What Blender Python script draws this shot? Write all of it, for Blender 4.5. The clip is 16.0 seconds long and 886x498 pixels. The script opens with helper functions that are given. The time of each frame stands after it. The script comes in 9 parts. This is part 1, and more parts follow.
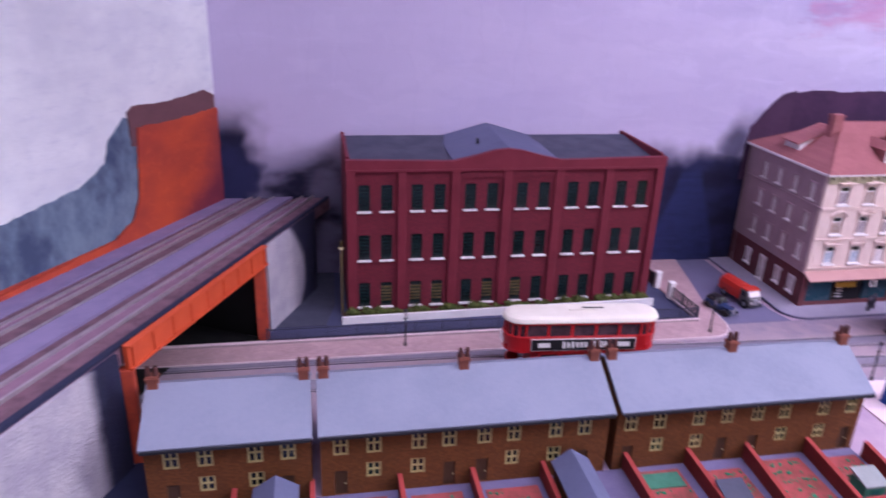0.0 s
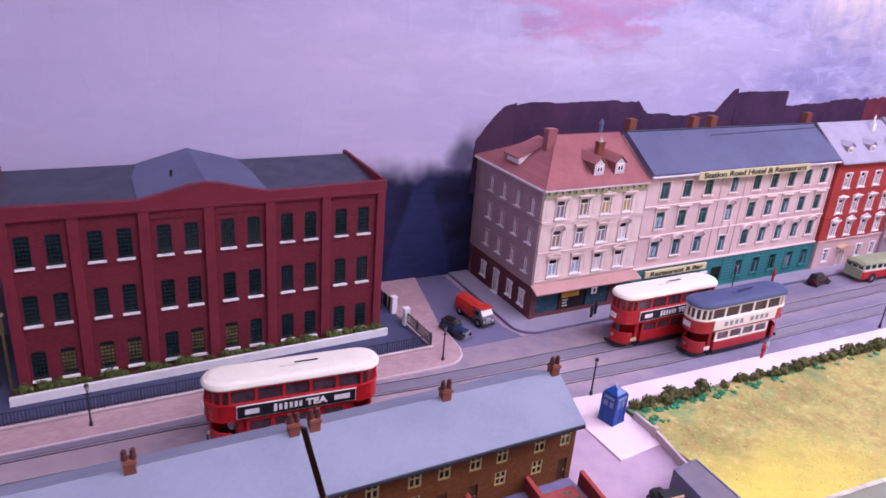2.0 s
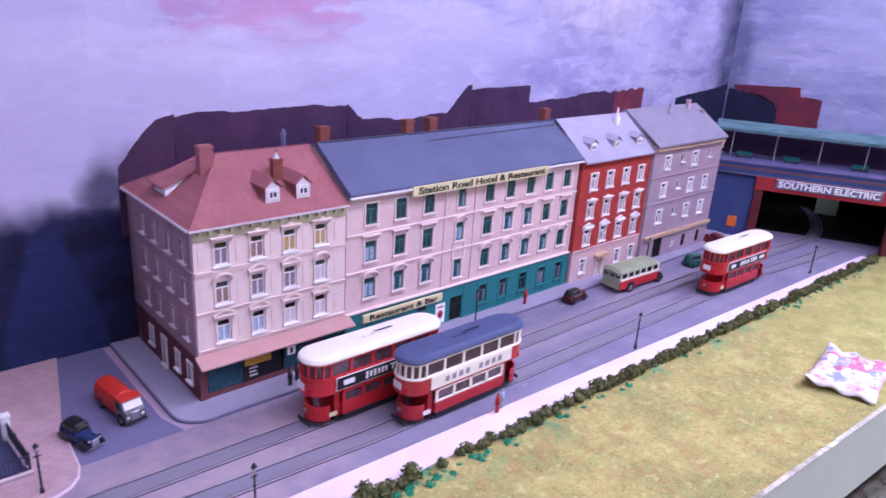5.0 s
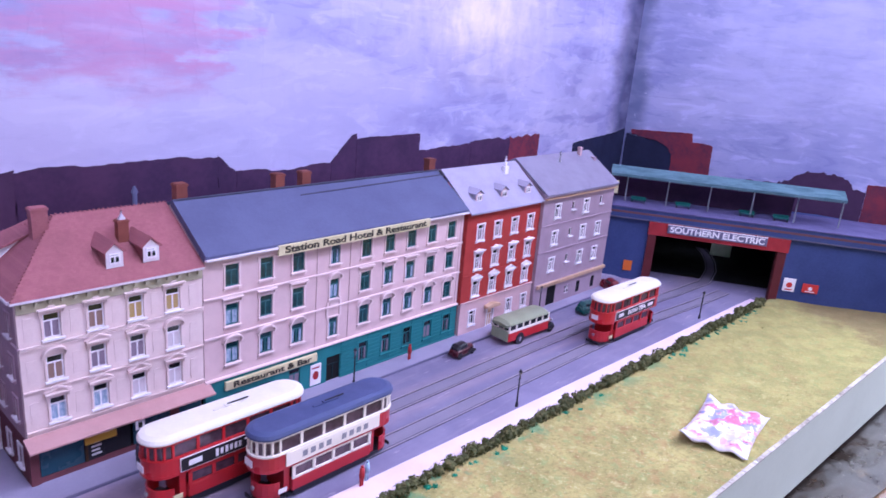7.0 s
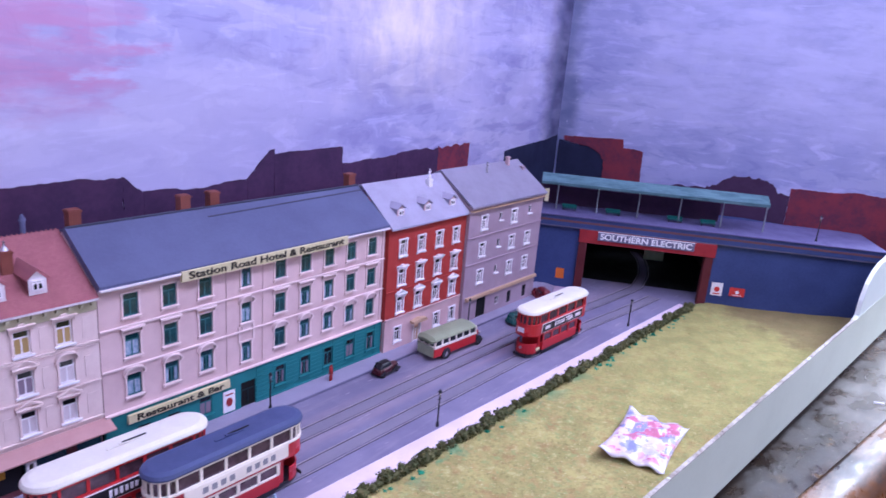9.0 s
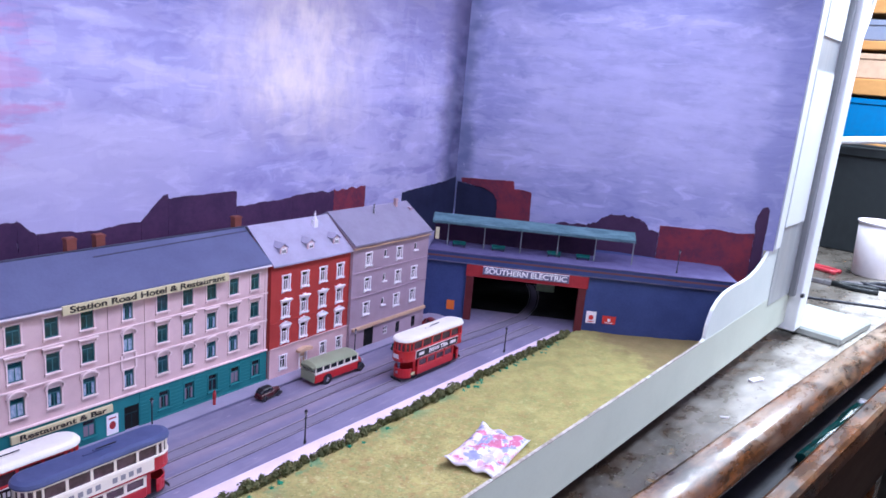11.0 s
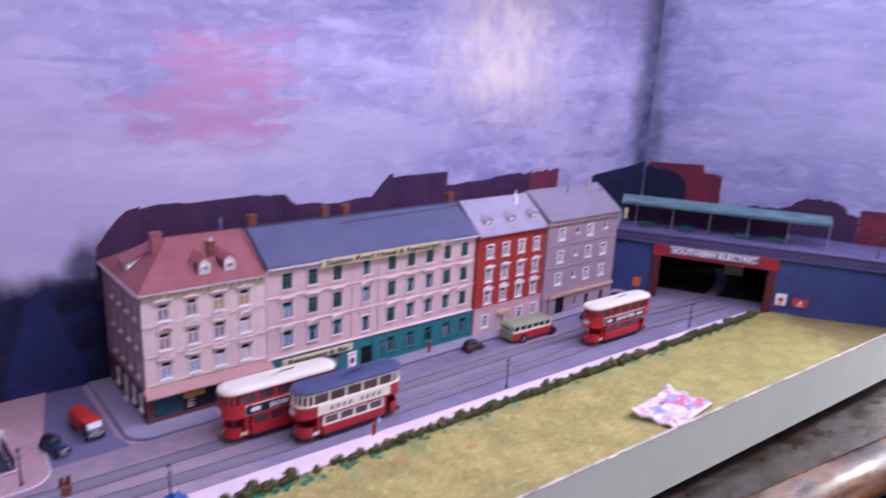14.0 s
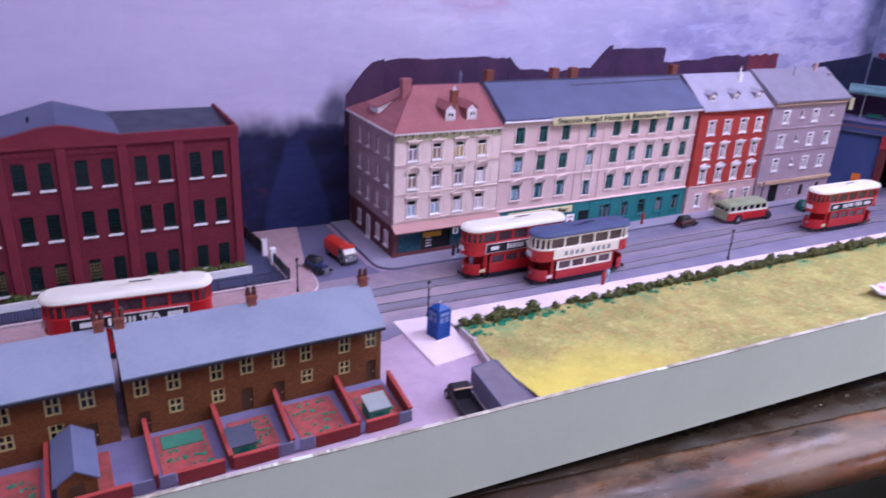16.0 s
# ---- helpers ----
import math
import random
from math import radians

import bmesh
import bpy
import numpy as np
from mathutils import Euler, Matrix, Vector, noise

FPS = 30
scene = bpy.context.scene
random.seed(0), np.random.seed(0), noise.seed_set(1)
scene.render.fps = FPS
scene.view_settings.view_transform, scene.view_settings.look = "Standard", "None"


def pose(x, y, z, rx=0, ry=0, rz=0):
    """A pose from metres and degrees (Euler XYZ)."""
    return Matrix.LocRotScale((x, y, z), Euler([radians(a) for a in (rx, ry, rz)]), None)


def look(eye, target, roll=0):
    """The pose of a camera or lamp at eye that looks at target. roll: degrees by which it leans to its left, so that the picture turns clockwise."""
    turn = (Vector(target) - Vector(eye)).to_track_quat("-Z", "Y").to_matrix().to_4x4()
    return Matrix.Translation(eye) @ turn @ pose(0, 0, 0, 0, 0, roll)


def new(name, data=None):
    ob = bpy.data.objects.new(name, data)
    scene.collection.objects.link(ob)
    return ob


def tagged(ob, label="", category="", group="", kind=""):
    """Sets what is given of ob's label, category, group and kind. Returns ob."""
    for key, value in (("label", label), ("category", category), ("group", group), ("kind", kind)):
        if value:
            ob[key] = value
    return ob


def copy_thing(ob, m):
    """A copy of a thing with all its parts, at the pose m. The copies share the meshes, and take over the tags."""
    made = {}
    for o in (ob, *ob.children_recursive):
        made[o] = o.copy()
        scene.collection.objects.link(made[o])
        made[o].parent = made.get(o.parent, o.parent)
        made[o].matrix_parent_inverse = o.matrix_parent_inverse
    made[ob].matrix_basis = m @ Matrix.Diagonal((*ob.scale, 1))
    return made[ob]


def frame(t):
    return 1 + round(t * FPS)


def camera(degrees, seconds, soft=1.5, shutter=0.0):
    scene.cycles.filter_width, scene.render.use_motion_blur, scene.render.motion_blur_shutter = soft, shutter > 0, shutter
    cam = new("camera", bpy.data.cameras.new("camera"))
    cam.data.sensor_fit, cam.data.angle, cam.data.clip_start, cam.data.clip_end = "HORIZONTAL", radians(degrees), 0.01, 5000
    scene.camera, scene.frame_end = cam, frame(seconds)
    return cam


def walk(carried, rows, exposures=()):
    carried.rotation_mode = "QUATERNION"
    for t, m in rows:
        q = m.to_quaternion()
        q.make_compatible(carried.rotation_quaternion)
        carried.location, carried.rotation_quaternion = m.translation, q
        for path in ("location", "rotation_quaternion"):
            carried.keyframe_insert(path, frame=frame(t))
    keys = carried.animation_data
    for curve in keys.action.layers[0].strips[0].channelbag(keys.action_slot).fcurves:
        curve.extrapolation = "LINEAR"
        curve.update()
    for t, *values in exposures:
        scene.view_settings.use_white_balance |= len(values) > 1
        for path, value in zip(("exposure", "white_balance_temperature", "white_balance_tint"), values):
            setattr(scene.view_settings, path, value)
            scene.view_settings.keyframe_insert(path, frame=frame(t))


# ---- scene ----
cam = camera(63.8, 16.0, soft=1.6, shutter=0.5)
# seconds, eye (m), yaw to the left of +y, pitch up, lean (degrees)
PATH = [
    (0, -0.4948, -0.5925, 0.3232, -10.90, -21.91, 2.17),
    (0.5, -0.4831, -0.5995, 0.3137, -17.55, -22.14, 1.58),
    (1, -0.4581, -0.5907, 0.3157, -22.77, -22.76, 2.22),
    (1.5, -0.4281, -0.5723, 0.3367, -27.15, -21.23, 2.33),
    (2, -0.4101, -0.5418, 0.3447, -28.99, -21.90, 4.65),
    (2.5, -0.3862, -0.4958, 0.3309, -29.43, -22.78, 5.89),
    (3, -0.3422, -0.4825, 0.3176, -30.69, -22.12, 5.33),
    (3.5, -0.2919, -0.4817, 0.3200, -34.87, -21.08, 6.35),
    (4, -0.2439, -0.4776, 0.3135, -39.45, -20.85, 4.98),
    (4.5, -0.2156, -0.4753, 0.3153, -41.41, -20.48, 4.08),
    (7, -0.1335, -0.4945, 0.3386, -48.00, -17.04, 4.95),
    (7.5, -0.1254, -0.4967, 0.3444, -48.89, -16.87, 4.73),
    (8, -0.1159, -0.4987, 0.3444, -49.29, -17.21, 4.48),
    (8.5, -0.1074, -0.5001, 0.3500, -50.05, -16.53, 4.47),
    (9, -0.0954, -0.5112, 0.3552, -51.55, -16.81, 4.70),
    (9.5, -0.0842, -0.5227, 0.3613, -53.33, -15.61, 4.59),
    (10, -0.0832, -0.5570, 0.3642, -55.24, -14.97, 5.60),
    (12.5, -0.1569, -0.7094, 0.4383, -52.19, -11.75, 4.34),
    (13, -0.1658, -0.7020, 0.4444, -50.27, -12.42, 4.51),
    (13.5, -0.1750, -0.6986, 0.4355, -47.55, -12.34, 4.49),
    (14, -0.1998, -0.6948, 0.3928, -40.25, -15.62, 2.92),
    (14.5, -0.2245, -0.6829, 0.3625, -37.03, -16.82, 3.96),
    (15, -0.2621, -0.6918, 0.3515, -33.70, -19.05, 4.45),
    (15.5, -0.2903, -0.7031, 0.3454, -30.97, -20.71, 2.59),
    (16, -0.3142, -0.6732, 0.3200, -29.39, -22.25, 3.17),
]
walk(cam, [(t, pose(x, y, z, 0, 0, yaw) @ pose(0, 0, 0, 90 + pitch) @ pose(0, 0, 0, 0, 0, lean)) for t, x, y, z, yaw, pitch, lean in PATH],
     [(0, 0.06, 5950, 18), (0.5, 0.32, 6120, 18.5), (1.0, 0.34, 6350, 19), (1.5, 0.28, 6300, 19), (2.0, 0.0, 6150, 19), (3.5, 0.02, 5850, 19), (4.7, -0.03, 5500, 17), (7, -0.06, 5120, 18), (8, -0.30, 5120, 18.5), (9, -0.30, 5080, 17), (10, -0.25, 5050, 12), (12.5, -0.28, 5700, 9), (13.5, -0.34, 5800, 13), (14.5, -0.38, 5600, 19.5), (15, -0.38, 5600, 17), (16, -0.16, 5480, 13)])

# ---- light ----
world = bpy.data.worlds.new("world")
scene.world = world
world.use_nodes = True
world.node_tree.nodes["Background"].inputs[0].default_value = (0.72, 0.76, 1.0, 1)
world.node_tree.nodes["Background"].inputs[1].default_value = 0.015
scene.view_settings.exposure = 0.0


def area_lamp(name, m, sx, sy, watts, colour):
    d = bpy.data.lights.new(name, "AREA")
    d.shape, d.size, d.size_y, d.energy, d.color = "RECTANGLE", sx, sy, watts, colour
    ob = new(name, d)
    ob.matrix_world = m
    return ob


# unseen lamps: assumed window and ceiling fills, and a strip inferred behind the valance
# added fill lamp behind the camera; the window there is assumed
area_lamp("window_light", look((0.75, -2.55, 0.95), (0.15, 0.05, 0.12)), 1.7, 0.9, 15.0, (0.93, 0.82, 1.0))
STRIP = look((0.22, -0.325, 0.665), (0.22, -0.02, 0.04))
FILL_A = look((0.25, -1.05, 1.42), (0.25, -0.75, 0))
# set where its reflection streaks along the bench edge
FILL_B = look((2.24, -0.80, 1.08), (2.29, -0.45, 0))
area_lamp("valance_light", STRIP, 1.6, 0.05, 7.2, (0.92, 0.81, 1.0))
area_lamp("ceiling_tube_a", FILL_A, 2.2, 0.95, 26.0, (0.95, 0.85, 1.0))
area_lamp("ceiling_tube_b", FILL_B, 1.8, 0.26, 72.0, (1.0, 1.0, 0.98))


# ---- materials ----
def C(hexa):
    return tuple(((int(hexa[i:i + 2], 16) / 255 + 0.055) / 1.055) ** 2.4 if int(hexa[i:i + 2], 16) > 10 else int(hexa[i:i + 2], 16) / 255 / 12.92 for i in (0, 2, 4))


class Nodes:
    """A material's node tree, with short ways to write sums."""

    def __init__(self, name):
        self.mat = bpy.data.materials.new(name)
        self.mat.use_nodes = True
        self.t = self.mat.node_tree
        self.bsdf = self.t.nodes["Principled BSDF"]
        self.co = self.t.nodes.new("ShaderNodeTexCoord")

    def link(self, a, b):
        self.t.links.new(a, b)

    def put(self, sock, v):
        if hasattr(v, "is_output"):
            self.link(v, sock)
        else:
            sock.default_value = v

    def math(self, op, a, b=0.0):
        n = self.t.nodes.new("ShaderNodeMath")
        n.operation = op
        self.put(n.inputs[0], a)
        self.put(n.inputs[1], b)
        return n.outputs[0]

    def mapped(self, scale=(1, 1, 1), rot=(0, 0, 0)):
        n = self.t.nodes.new("ShaderNodeMapping")
        self.link(self.co.outputs["Object"], n.inputs[0])
        n.inputs["Scale"].default_value = scale
        n.inputs["Rotation"].default_value = rot
        return n.outputs[0]

    def noise(self, scale, detail=4.0, stretch=(1, 1, 1), rough=0.6, swirl=0.0):
        n = self.t.nodes.new("ShaderNodeTexNoise")
        self.link(self.mapped(stretch), n.inputs["Vector"])
        n.inputs["Scale"].default_value, n.inputs["Detail"].default_value, n.inputs["Roughness"].default_value = scale, detail, rough
        n.inputs["Distortion"].default_value = swirl
        return n.outputs["Fac"]

    def voronoi(self, scale, out="Color"):
        n = self.t.nodes.new("ShaderNodeTexVoronoi")
        self.link(self.mapped(), n.inputs["Vector"])
        n.inputs["Scale"].default_value = scale
        return n.outputs[out]

    def dabs(self, scale, stretch, warp):
        """Cells of uneven, warped outline, each with a tone of its own from 0 to 1."""
        w = self.t.nodes.new("ShaderNodeTexNoise")
        self.link(self.mapped(), w.inputs["Vector"])
        w.inputs["Scale"].default_value, w.inputs["Detail"].default_value = scale * 2.2, 5
        off = self.t.nodes.new("ShaderNodeVectorMath")
        off.operation = "MULTIPLY_ADD"
        self.link(w.outputs["Color"], off.inputs[0])
        off.inputs[1].default_value = (warp / scale,) * 3
        self.link(self.mapped(stretch), off.inputs[2])
        v = self.t.nodes.new("ShaderNodeTexVoronoi")
        v.feature = "SMOOTH_F1"
        self.link(off.outputs[0], v.inputs["Vector"])
        v.inputs["Scale"].default_value, v.inputs["Smoothness"].default_value = scale, 0.16
        sep = self.t.nodes.new("ShaderNodeSeparateColor")
        self.link(v.outputs["Color"], sep.inputs[0])
        return sep.outputs[0]

    def ramp(self, v, a, b, lo=0.0, hi=1.0):
        n = self.t.nodes.new("ShaderNodeMapRange")
        n.interpolation_type = "SMOOTHSTEP"
        self.put(n.inputs["Value"], v)
        n.inputs["From Min"].default_value, n.inputs["From Max"].default_value = a, b
        n.inputs["To Min"].default_value, n.inputs["To Max"].default_value = lo, hi
        return n.outputs["Result"]

    def band(self, v, a, b, soft):
        return self.math("MULTIPLY", self.ramp(v, a - soft, a + soft), self.ramp(v, b - soft, b + soft, 1.0, 0.0))

    def mix(self, f, a, b, mode="MIX"):
        n = self.t.nodes.new("ShaderNodeMix")
        n.data_type, n.blend_type = "RGBA", mode
        self.put(n.inputs[0], f)
        for s, v in ((n.inputs[6], a), (n.inputs[7], b)):
            self.put(s, v if hasattr(v, "is_output") else (*v[:3], 1))
        return n.outputs[2]

    def xyz(self):
        n = self.t.nodes.new("ShaderNodeSeparateXYZ")
        self.link(self.co.outputs["Object"], n.inputs[0])
        return n.outputs

    def random(self):
        return self.t.nodes.new("ShaderNodeObjectInfo").outputs["Random"]

    def bump(self, h, strength, dist):
        n = self.t.nodes.new("ShaderNodeBump")
        n.inputs["Strength"].default_value, n.inputs["Distance"].default_value = strength, dist
        self.link(h, n.inputs["Height"])
        self.link(n.outputs[0], self.bsdf.inputs["Normal"])

    def done(self, colour, rough=0.7, metal=0.0, spec=0.4):
        self.put(self.bsdf.inputs["Base Color"], colour if hasattr(colour, "is_output") else (*colour[:3], 1))
        self.put(self.bsdf.inputs["Roughness"], rough)
        self.bsdf.inputs["Metallic"].default_value = metal
        if spec is not None:
            self.bsdf.inputs["Specular IOR Level"].default_value = spec
        return self.mat


def paint(name, hexa, other=None, rough=0.7, fine=900.0, broad=45.0, bump=0.25, spec=0.35, stretch=(1, 1, 1), metal=0.0, amount=0.5):
    """A worn painted or printed surface: two tones mixed by a broad and a fine noise."""
    n = Nodes(name)
    a = C(hexa)
    b = C(other) if other else tuple(v * 0.72 for v in a)
    broad_n, fine_n = n.noise(broad, 5, stretch), n.noise(fine, 3, stretch)
    f = n.math("MULTIPLY", n.ramp(n.math("ADD", n.math("MULTIPLY", broad_n, 0.7), n.math("MULTIPLY", fine_n, 0.3)), 0.38, 0.66), amount)
    if bump:
        n.bump(fine_n, bump, 0.0006)
    return n.done(n.mix(f, a, b), n.ramp(broad_n, 0.2, 0.8, rough - 0.08, rough + 0.1), metal, spec)


def brickwork(name, hexa, mortar, other, scale, rough=0.85, upright=True):
    n = Nodes(name)
    t = n.t.nodes.new("ShaderNodeTexBrick")
    n.link(n.mapped((1, 1, 1), (radians(90), 0, 0) if upright else (0, 0, 0)), t.inputs["Vector"])
    t.inputs["Scale"].default_value = scale
    t.inputs["Mortar Size"].default_value = 0.012
    for key, v in (("Color1", C(hexa)), ("Color2", C(other)), ("Mortar", C(mortar))):
        t.inputs[key].default_value = (*v, 1)
    f = n.noise(40, 5)
    n.bump(n.math("ADD", n.math("MULTIPLY", t.outputs["Fac"], -0.6), n.noise(900, 2)), 0.3, 0.0005)
    return n.done(n.mix(n.math("MULTIPLY", n.ramp(f, 0.35, 0.7), 0.35), t.outputs["Color"], tuple(v * 0.55 for v in C(hexa))), rough)


def glazing(name, hexa, rough=0.12):
    n = Nodes(name)
    return n.done(n.mix(n.ramp(n.noise(120, 2), 0.3, 0.7), C(hexa), tuple(v * 0.5 for v in C(hexa))), rough, 0.0, 0.6)


M_FACTORY = brickwork("factory_brick", "752434", "622030", "661d2e", 190)
M_FACTORY_TRIM = paint("factory_piers", "772737", "631f2f")
M_SLATE_DARK = paint("dark_slate", "47495c", "383a4b", fine=500, stretch=(1, 1, 1))
M_SLATE_MID = paint("mid_slate", "606482", "515472", fine=350, broad=14)
M_SLATE_PALE = paint("pale_slate", "82869b", "6e7489", fine=350, broad=22, amount=0.45)
M_SLATE_LILAC = paint("lilac_roof", "a9a4b8", "95909f")
M_SLATE_GREYROOF = paint("grey_roof", "918b9c", "817b8c")
M_TILE_ROSE = brickwork("rose_tiles", "a86a6c", "925a60", "9e6066", 230, 0.75)
M_CREAM = paint("cream_render", "e4d0ca", "d0b8b4", amount=0.5)
M_PINKCREAM = paint("pale_pink_render", "dabfbd", "c5a8a9", amount=0.5)
M_PINKTRIM = paint("pale_pink_moulding", "e8d3d0", "d6bfbd", amount=0.35)
M_MAUVE = paint("shaded_render", "ae949e", "98808c")
M_BROWNBASE = paint("brown_plinth", "6b3c42", "5a3238")
M_OLIVE = paint("olive_cornice", "b2ac90", "a09a7c")
M_TEAL = paint("teal_paint", "2f7a7c", "286a6e")
M_WHITE = paint("white_paint", "f1edf0", "d9d5da", rough=0.5, amount=0.4)
M_OFFWHITE = paint("off_white", "e2dade", "cfc6cc", amount=0.4)
M_REDHOUSE = paint("red_render", "a83a34", "94322e")
M_PINKBASE = paint("pink_base", "d0b0b0", "bc9c9e")
M_GREYHOUSE = paint("grey_render", "a8939f", "97838f")
M_TAN = paint("tan_board", "c8a88c", "b2937a")
M_AWNING = paint("awning_cloth", "be9492", "ac8482")
M_SIGN = paint("cream_sign", "d8cfa4", "c6bd92", rough=0.55, amount=0.3)
M_INK = paint("dark_lettering", "33302a", rough=0.6, bump=0)
M_BLACK = paint("black_board", "1b1a20", "2a2930", rough=0.5)
M_TERRACOTTA = paint("chimney_brick", "824a3e", "683830")
M_TERRACEBRICK = brickwork("terrace_brick", "74431f", "5a381e", "5e3417", 230)
M_TERRACE_TRIM = paint("yellowed_frame", "baac78", "94885a", rough=0.55, amount=0.4)
M_DOOR = paint("dark_brown_door", "4c3424", "3c281c")
M_REDBRICKWALL = brickwork("yard_brick", "7e2828", "662224", "722426", 260)
M_GLASS = glazing("dark_glass", "20262c")
M_GLASS_GREEN = glazing("green_glass", "1f4a50")
M_GLASS_FACT = glazing("factory_glass", "0c2428", 0.2)
M_GLASS_YELLOW = glazing("yellow_lit_glass", "7a6a40", 0.3)
M_CURTAIN = paint("curtain_cloth", "cfc4c8", "b4a8b0", fine=1500, stretch=(3, 1, 0.4))
M_CURTAIN_BROWN = paint("brown_curtain", "8f7468", "7a6258", fine=1500, stretch=(3, 1, 0.4))
M_CURTAIN_YELLOW = paint("yellow_curtain", "b09660", "957c4c", fine=1500, stretch=(3, 1, 0.4))
M_CURTAIN_MAUVE = paint("mauve_curtain", "857584", "736472", fine=1500, stretch=(3, 1, 0.4))
M_CURTAIN_BLUE = paint("blue_white_curtain", "aeb8cc", "6f8ea4", fine=1100, broad=260, stretch=(2, 1, 0.8), amount=0.9)
M_TEALFRAME = paint("teal_frame", "33686c", "2a5a5e")
M_GREENFRAME = paint("green_frame", "102a2a", "0c2022")


def make_road():
    """Grey painted street, scuffed lighter in streaks along the rails and sandy round the side turning."""
    n = Nodes("road_surface")
    x, y = n.xyz()[0:2]
    broad, fine, streak = n.noise(16, 5), n.noise(700, 3), n.noise(60, 5, (0.12, 1, 1), 0.65)
    col = n.mix(n.ramp(broad, 0.35, 0.65), C("7c7a92"), C("6a6882"))
    col = n.mix(n.ramp(streak, 0.54, 0.70, 0.0, 0.45), col, C("96909e"))
    col = n.mix(n.ramp(streak, 0.44, 0.30, 0.0, 0.35), col, C("5a5872"))
    wander = n.math("MULTIPLY", n.math("SUBTRACT", broad, 0.5), 0.10)
    sand = n.math("MULTIPLY", n.ramp(n.math("ADD", x, wander), 0.02, 0.12, 1.0, 0.0), n.band(n.math("ADD", y, n.math("MULTIPLY", n.noise(22, 4), 0.03)), -0.125, -0.004, 0.022))
    col = n.mix(n.math("MULTIPLY", sand, n.ramp(n.noise(45, 5), 0.3, 0.65, 0.35, 0.9)), col, C("a8949c"))
    between = n.math("MULTIPLY", n.band(n.math("ADD", y, n.math("MULTIPLY", streak, 0.01)), -0.092, -0.050, 0.006), n.ramp(x, 0.0, 0.2, 1.0, 0.45))
    col = n.mix(n.math("MULTIPLY", between, n.ramp(n.noise(30, 5, (0.2, 1, 1)), 0.35, 0.65, 0.1, 0.65)), col, C("b09c9c"))
    col = n.mix(n.ramp(n.noise(190, 4, (0.15, 1, 1)), 0.62, 0.72, 0.0, 0.5), col, C("c0b4bc"))
    col = n.mix(0.22, col, C("94809c"))
    n.bump(fine, 0.25, 0.0006)
    return n.done(col, 0.82, 0, 0.35)


M_ROAD = make_road()
M_SIDEROAD = paint("side_road", "726e8e", "625e7e", fine=700, broad=18, rough=0.85)
M_PAVE = paint("pavement", "e0ccd4", "cbb6c2", fine=600, broad=25, rough=0.85)
M_PAVE_GREY = paint("grey_pavement", "9992a8", "878096", fine=600, broad=25, rough=0.85)
M_SETTS = paint("track_setts", "827b8c", "6f697c", fine=1200, broad=30, rough=0.8, stretch=(0.3, 1, 1))
M_RAIL = paint("rail_steel", "b4aab2", "8a8290", rough=0.4, metal=0.6, broad=60)
M_GROOVE = paint("rail_groove", "625c6e")
M_STONEWALL = brickwork("pale_stone_wall", "c4b2b6", "a494a0", "b6a4aa", 150)
M_IRON = paint("black_iron", "23242c", "32333c", rough=0.45)
M_RAILING = paint("blue_grey_railing", "3a3c52", "2f3144", rough=0.5)
M_TRAMRED = paint("tram_red", "b82228", "9e1c24", rough=0.32, amount=0.35, bump=0.05, spec=0.5)
M_TRAMDARK = paint("tram_crimson", "aa2630", "94202a", rough=0.32, amount=0.35, bump=0.05, spec=0.5)
M_TRAMCREAM = paint("tram_cream", "e8dfd2", "d6ccc0", rough=0.35, amount=0.3, bump=0.05)
M_TRAMROOF = paint("tram_white_roof", "e8e2d6", "cfc6ba", rough=0.5, amount=0.35, bump=0.08)
M_TRAMGREY = paint("tram_grey_roof", "4a5278", "3d4466", rough=0.5, amount=0.5, bump=0.1)
M_TRAMGLASS = glazing("tram_glass", "57434e", 0.15)
M_ORANGE = paint("orange_girder", "c8502c", "b04226", rough=0.6)
M_ORANGEWALL = paint("painted_orange_wall", "bc4c30", "7e2e30", broad=9, fine=160, amount=0.8)
def make_orange_wall():
    """Orange brushwork running to dull purple low down at the board's corner."""
    n = Nodes("painted_orange_building")
    x, y, z = n.xyz()[0:3]
    broad, fine = n.noise(14, 5, (1, 1, 1.6)), n.noise(160, 4)
    col = n.mix(n.ramp(broad, 0.35, 0.68, 0.0, 0.7), C("c04e30"), C("8e3430"))
    col = n.mix(n.ramp(fine, 0.55, 0.72, 0.0, 0.35), col, C("d8643c"))
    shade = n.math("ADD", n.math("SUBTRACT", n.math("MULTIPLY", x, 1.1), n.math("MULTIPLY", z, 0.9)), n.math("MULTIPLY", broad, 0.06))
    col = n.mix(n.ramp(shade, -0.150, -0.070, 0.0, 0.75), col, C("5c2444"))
    n.bump(fine, 0.3, 0.0008)
    return n.done(col, 0.7, 0, 0.3)


M_ORANGEPAINT = make_orange_wall()
M_BALLAST = paint("ballast", "7a5a68", "5c4350", fine=1400, broad=90, bump=0.9, amount=0.9)
M_YARDSLATE = paint("yard_slate", "4c5070", "40435f", fine=600, broad=18, rough=0.85)
M_BLOCKPAVE = brickwork("pink_block_paving", "c4a4aa", "b0929a", "b6979e", 120, 0.88, False)
M_YARDBLUE = paint("yard_floor_blue", "706a8c", "5a547a", fine=600, broad=40)
M_SLABGREY = paint("scuffed_slab", "b4b8b0", "9ca098", rough=0.5, broad=20)
M_DRAWER = paint("drawer_wood", "3a2618", "26170e", fine=120, broad=20, rough=0.5, stretch=(0.2, 1, 1))
M_TEALFILM = paint("teal_film", "143c3a", "081818", fine=300, broad=40, rough=0.2, amount=0.9)
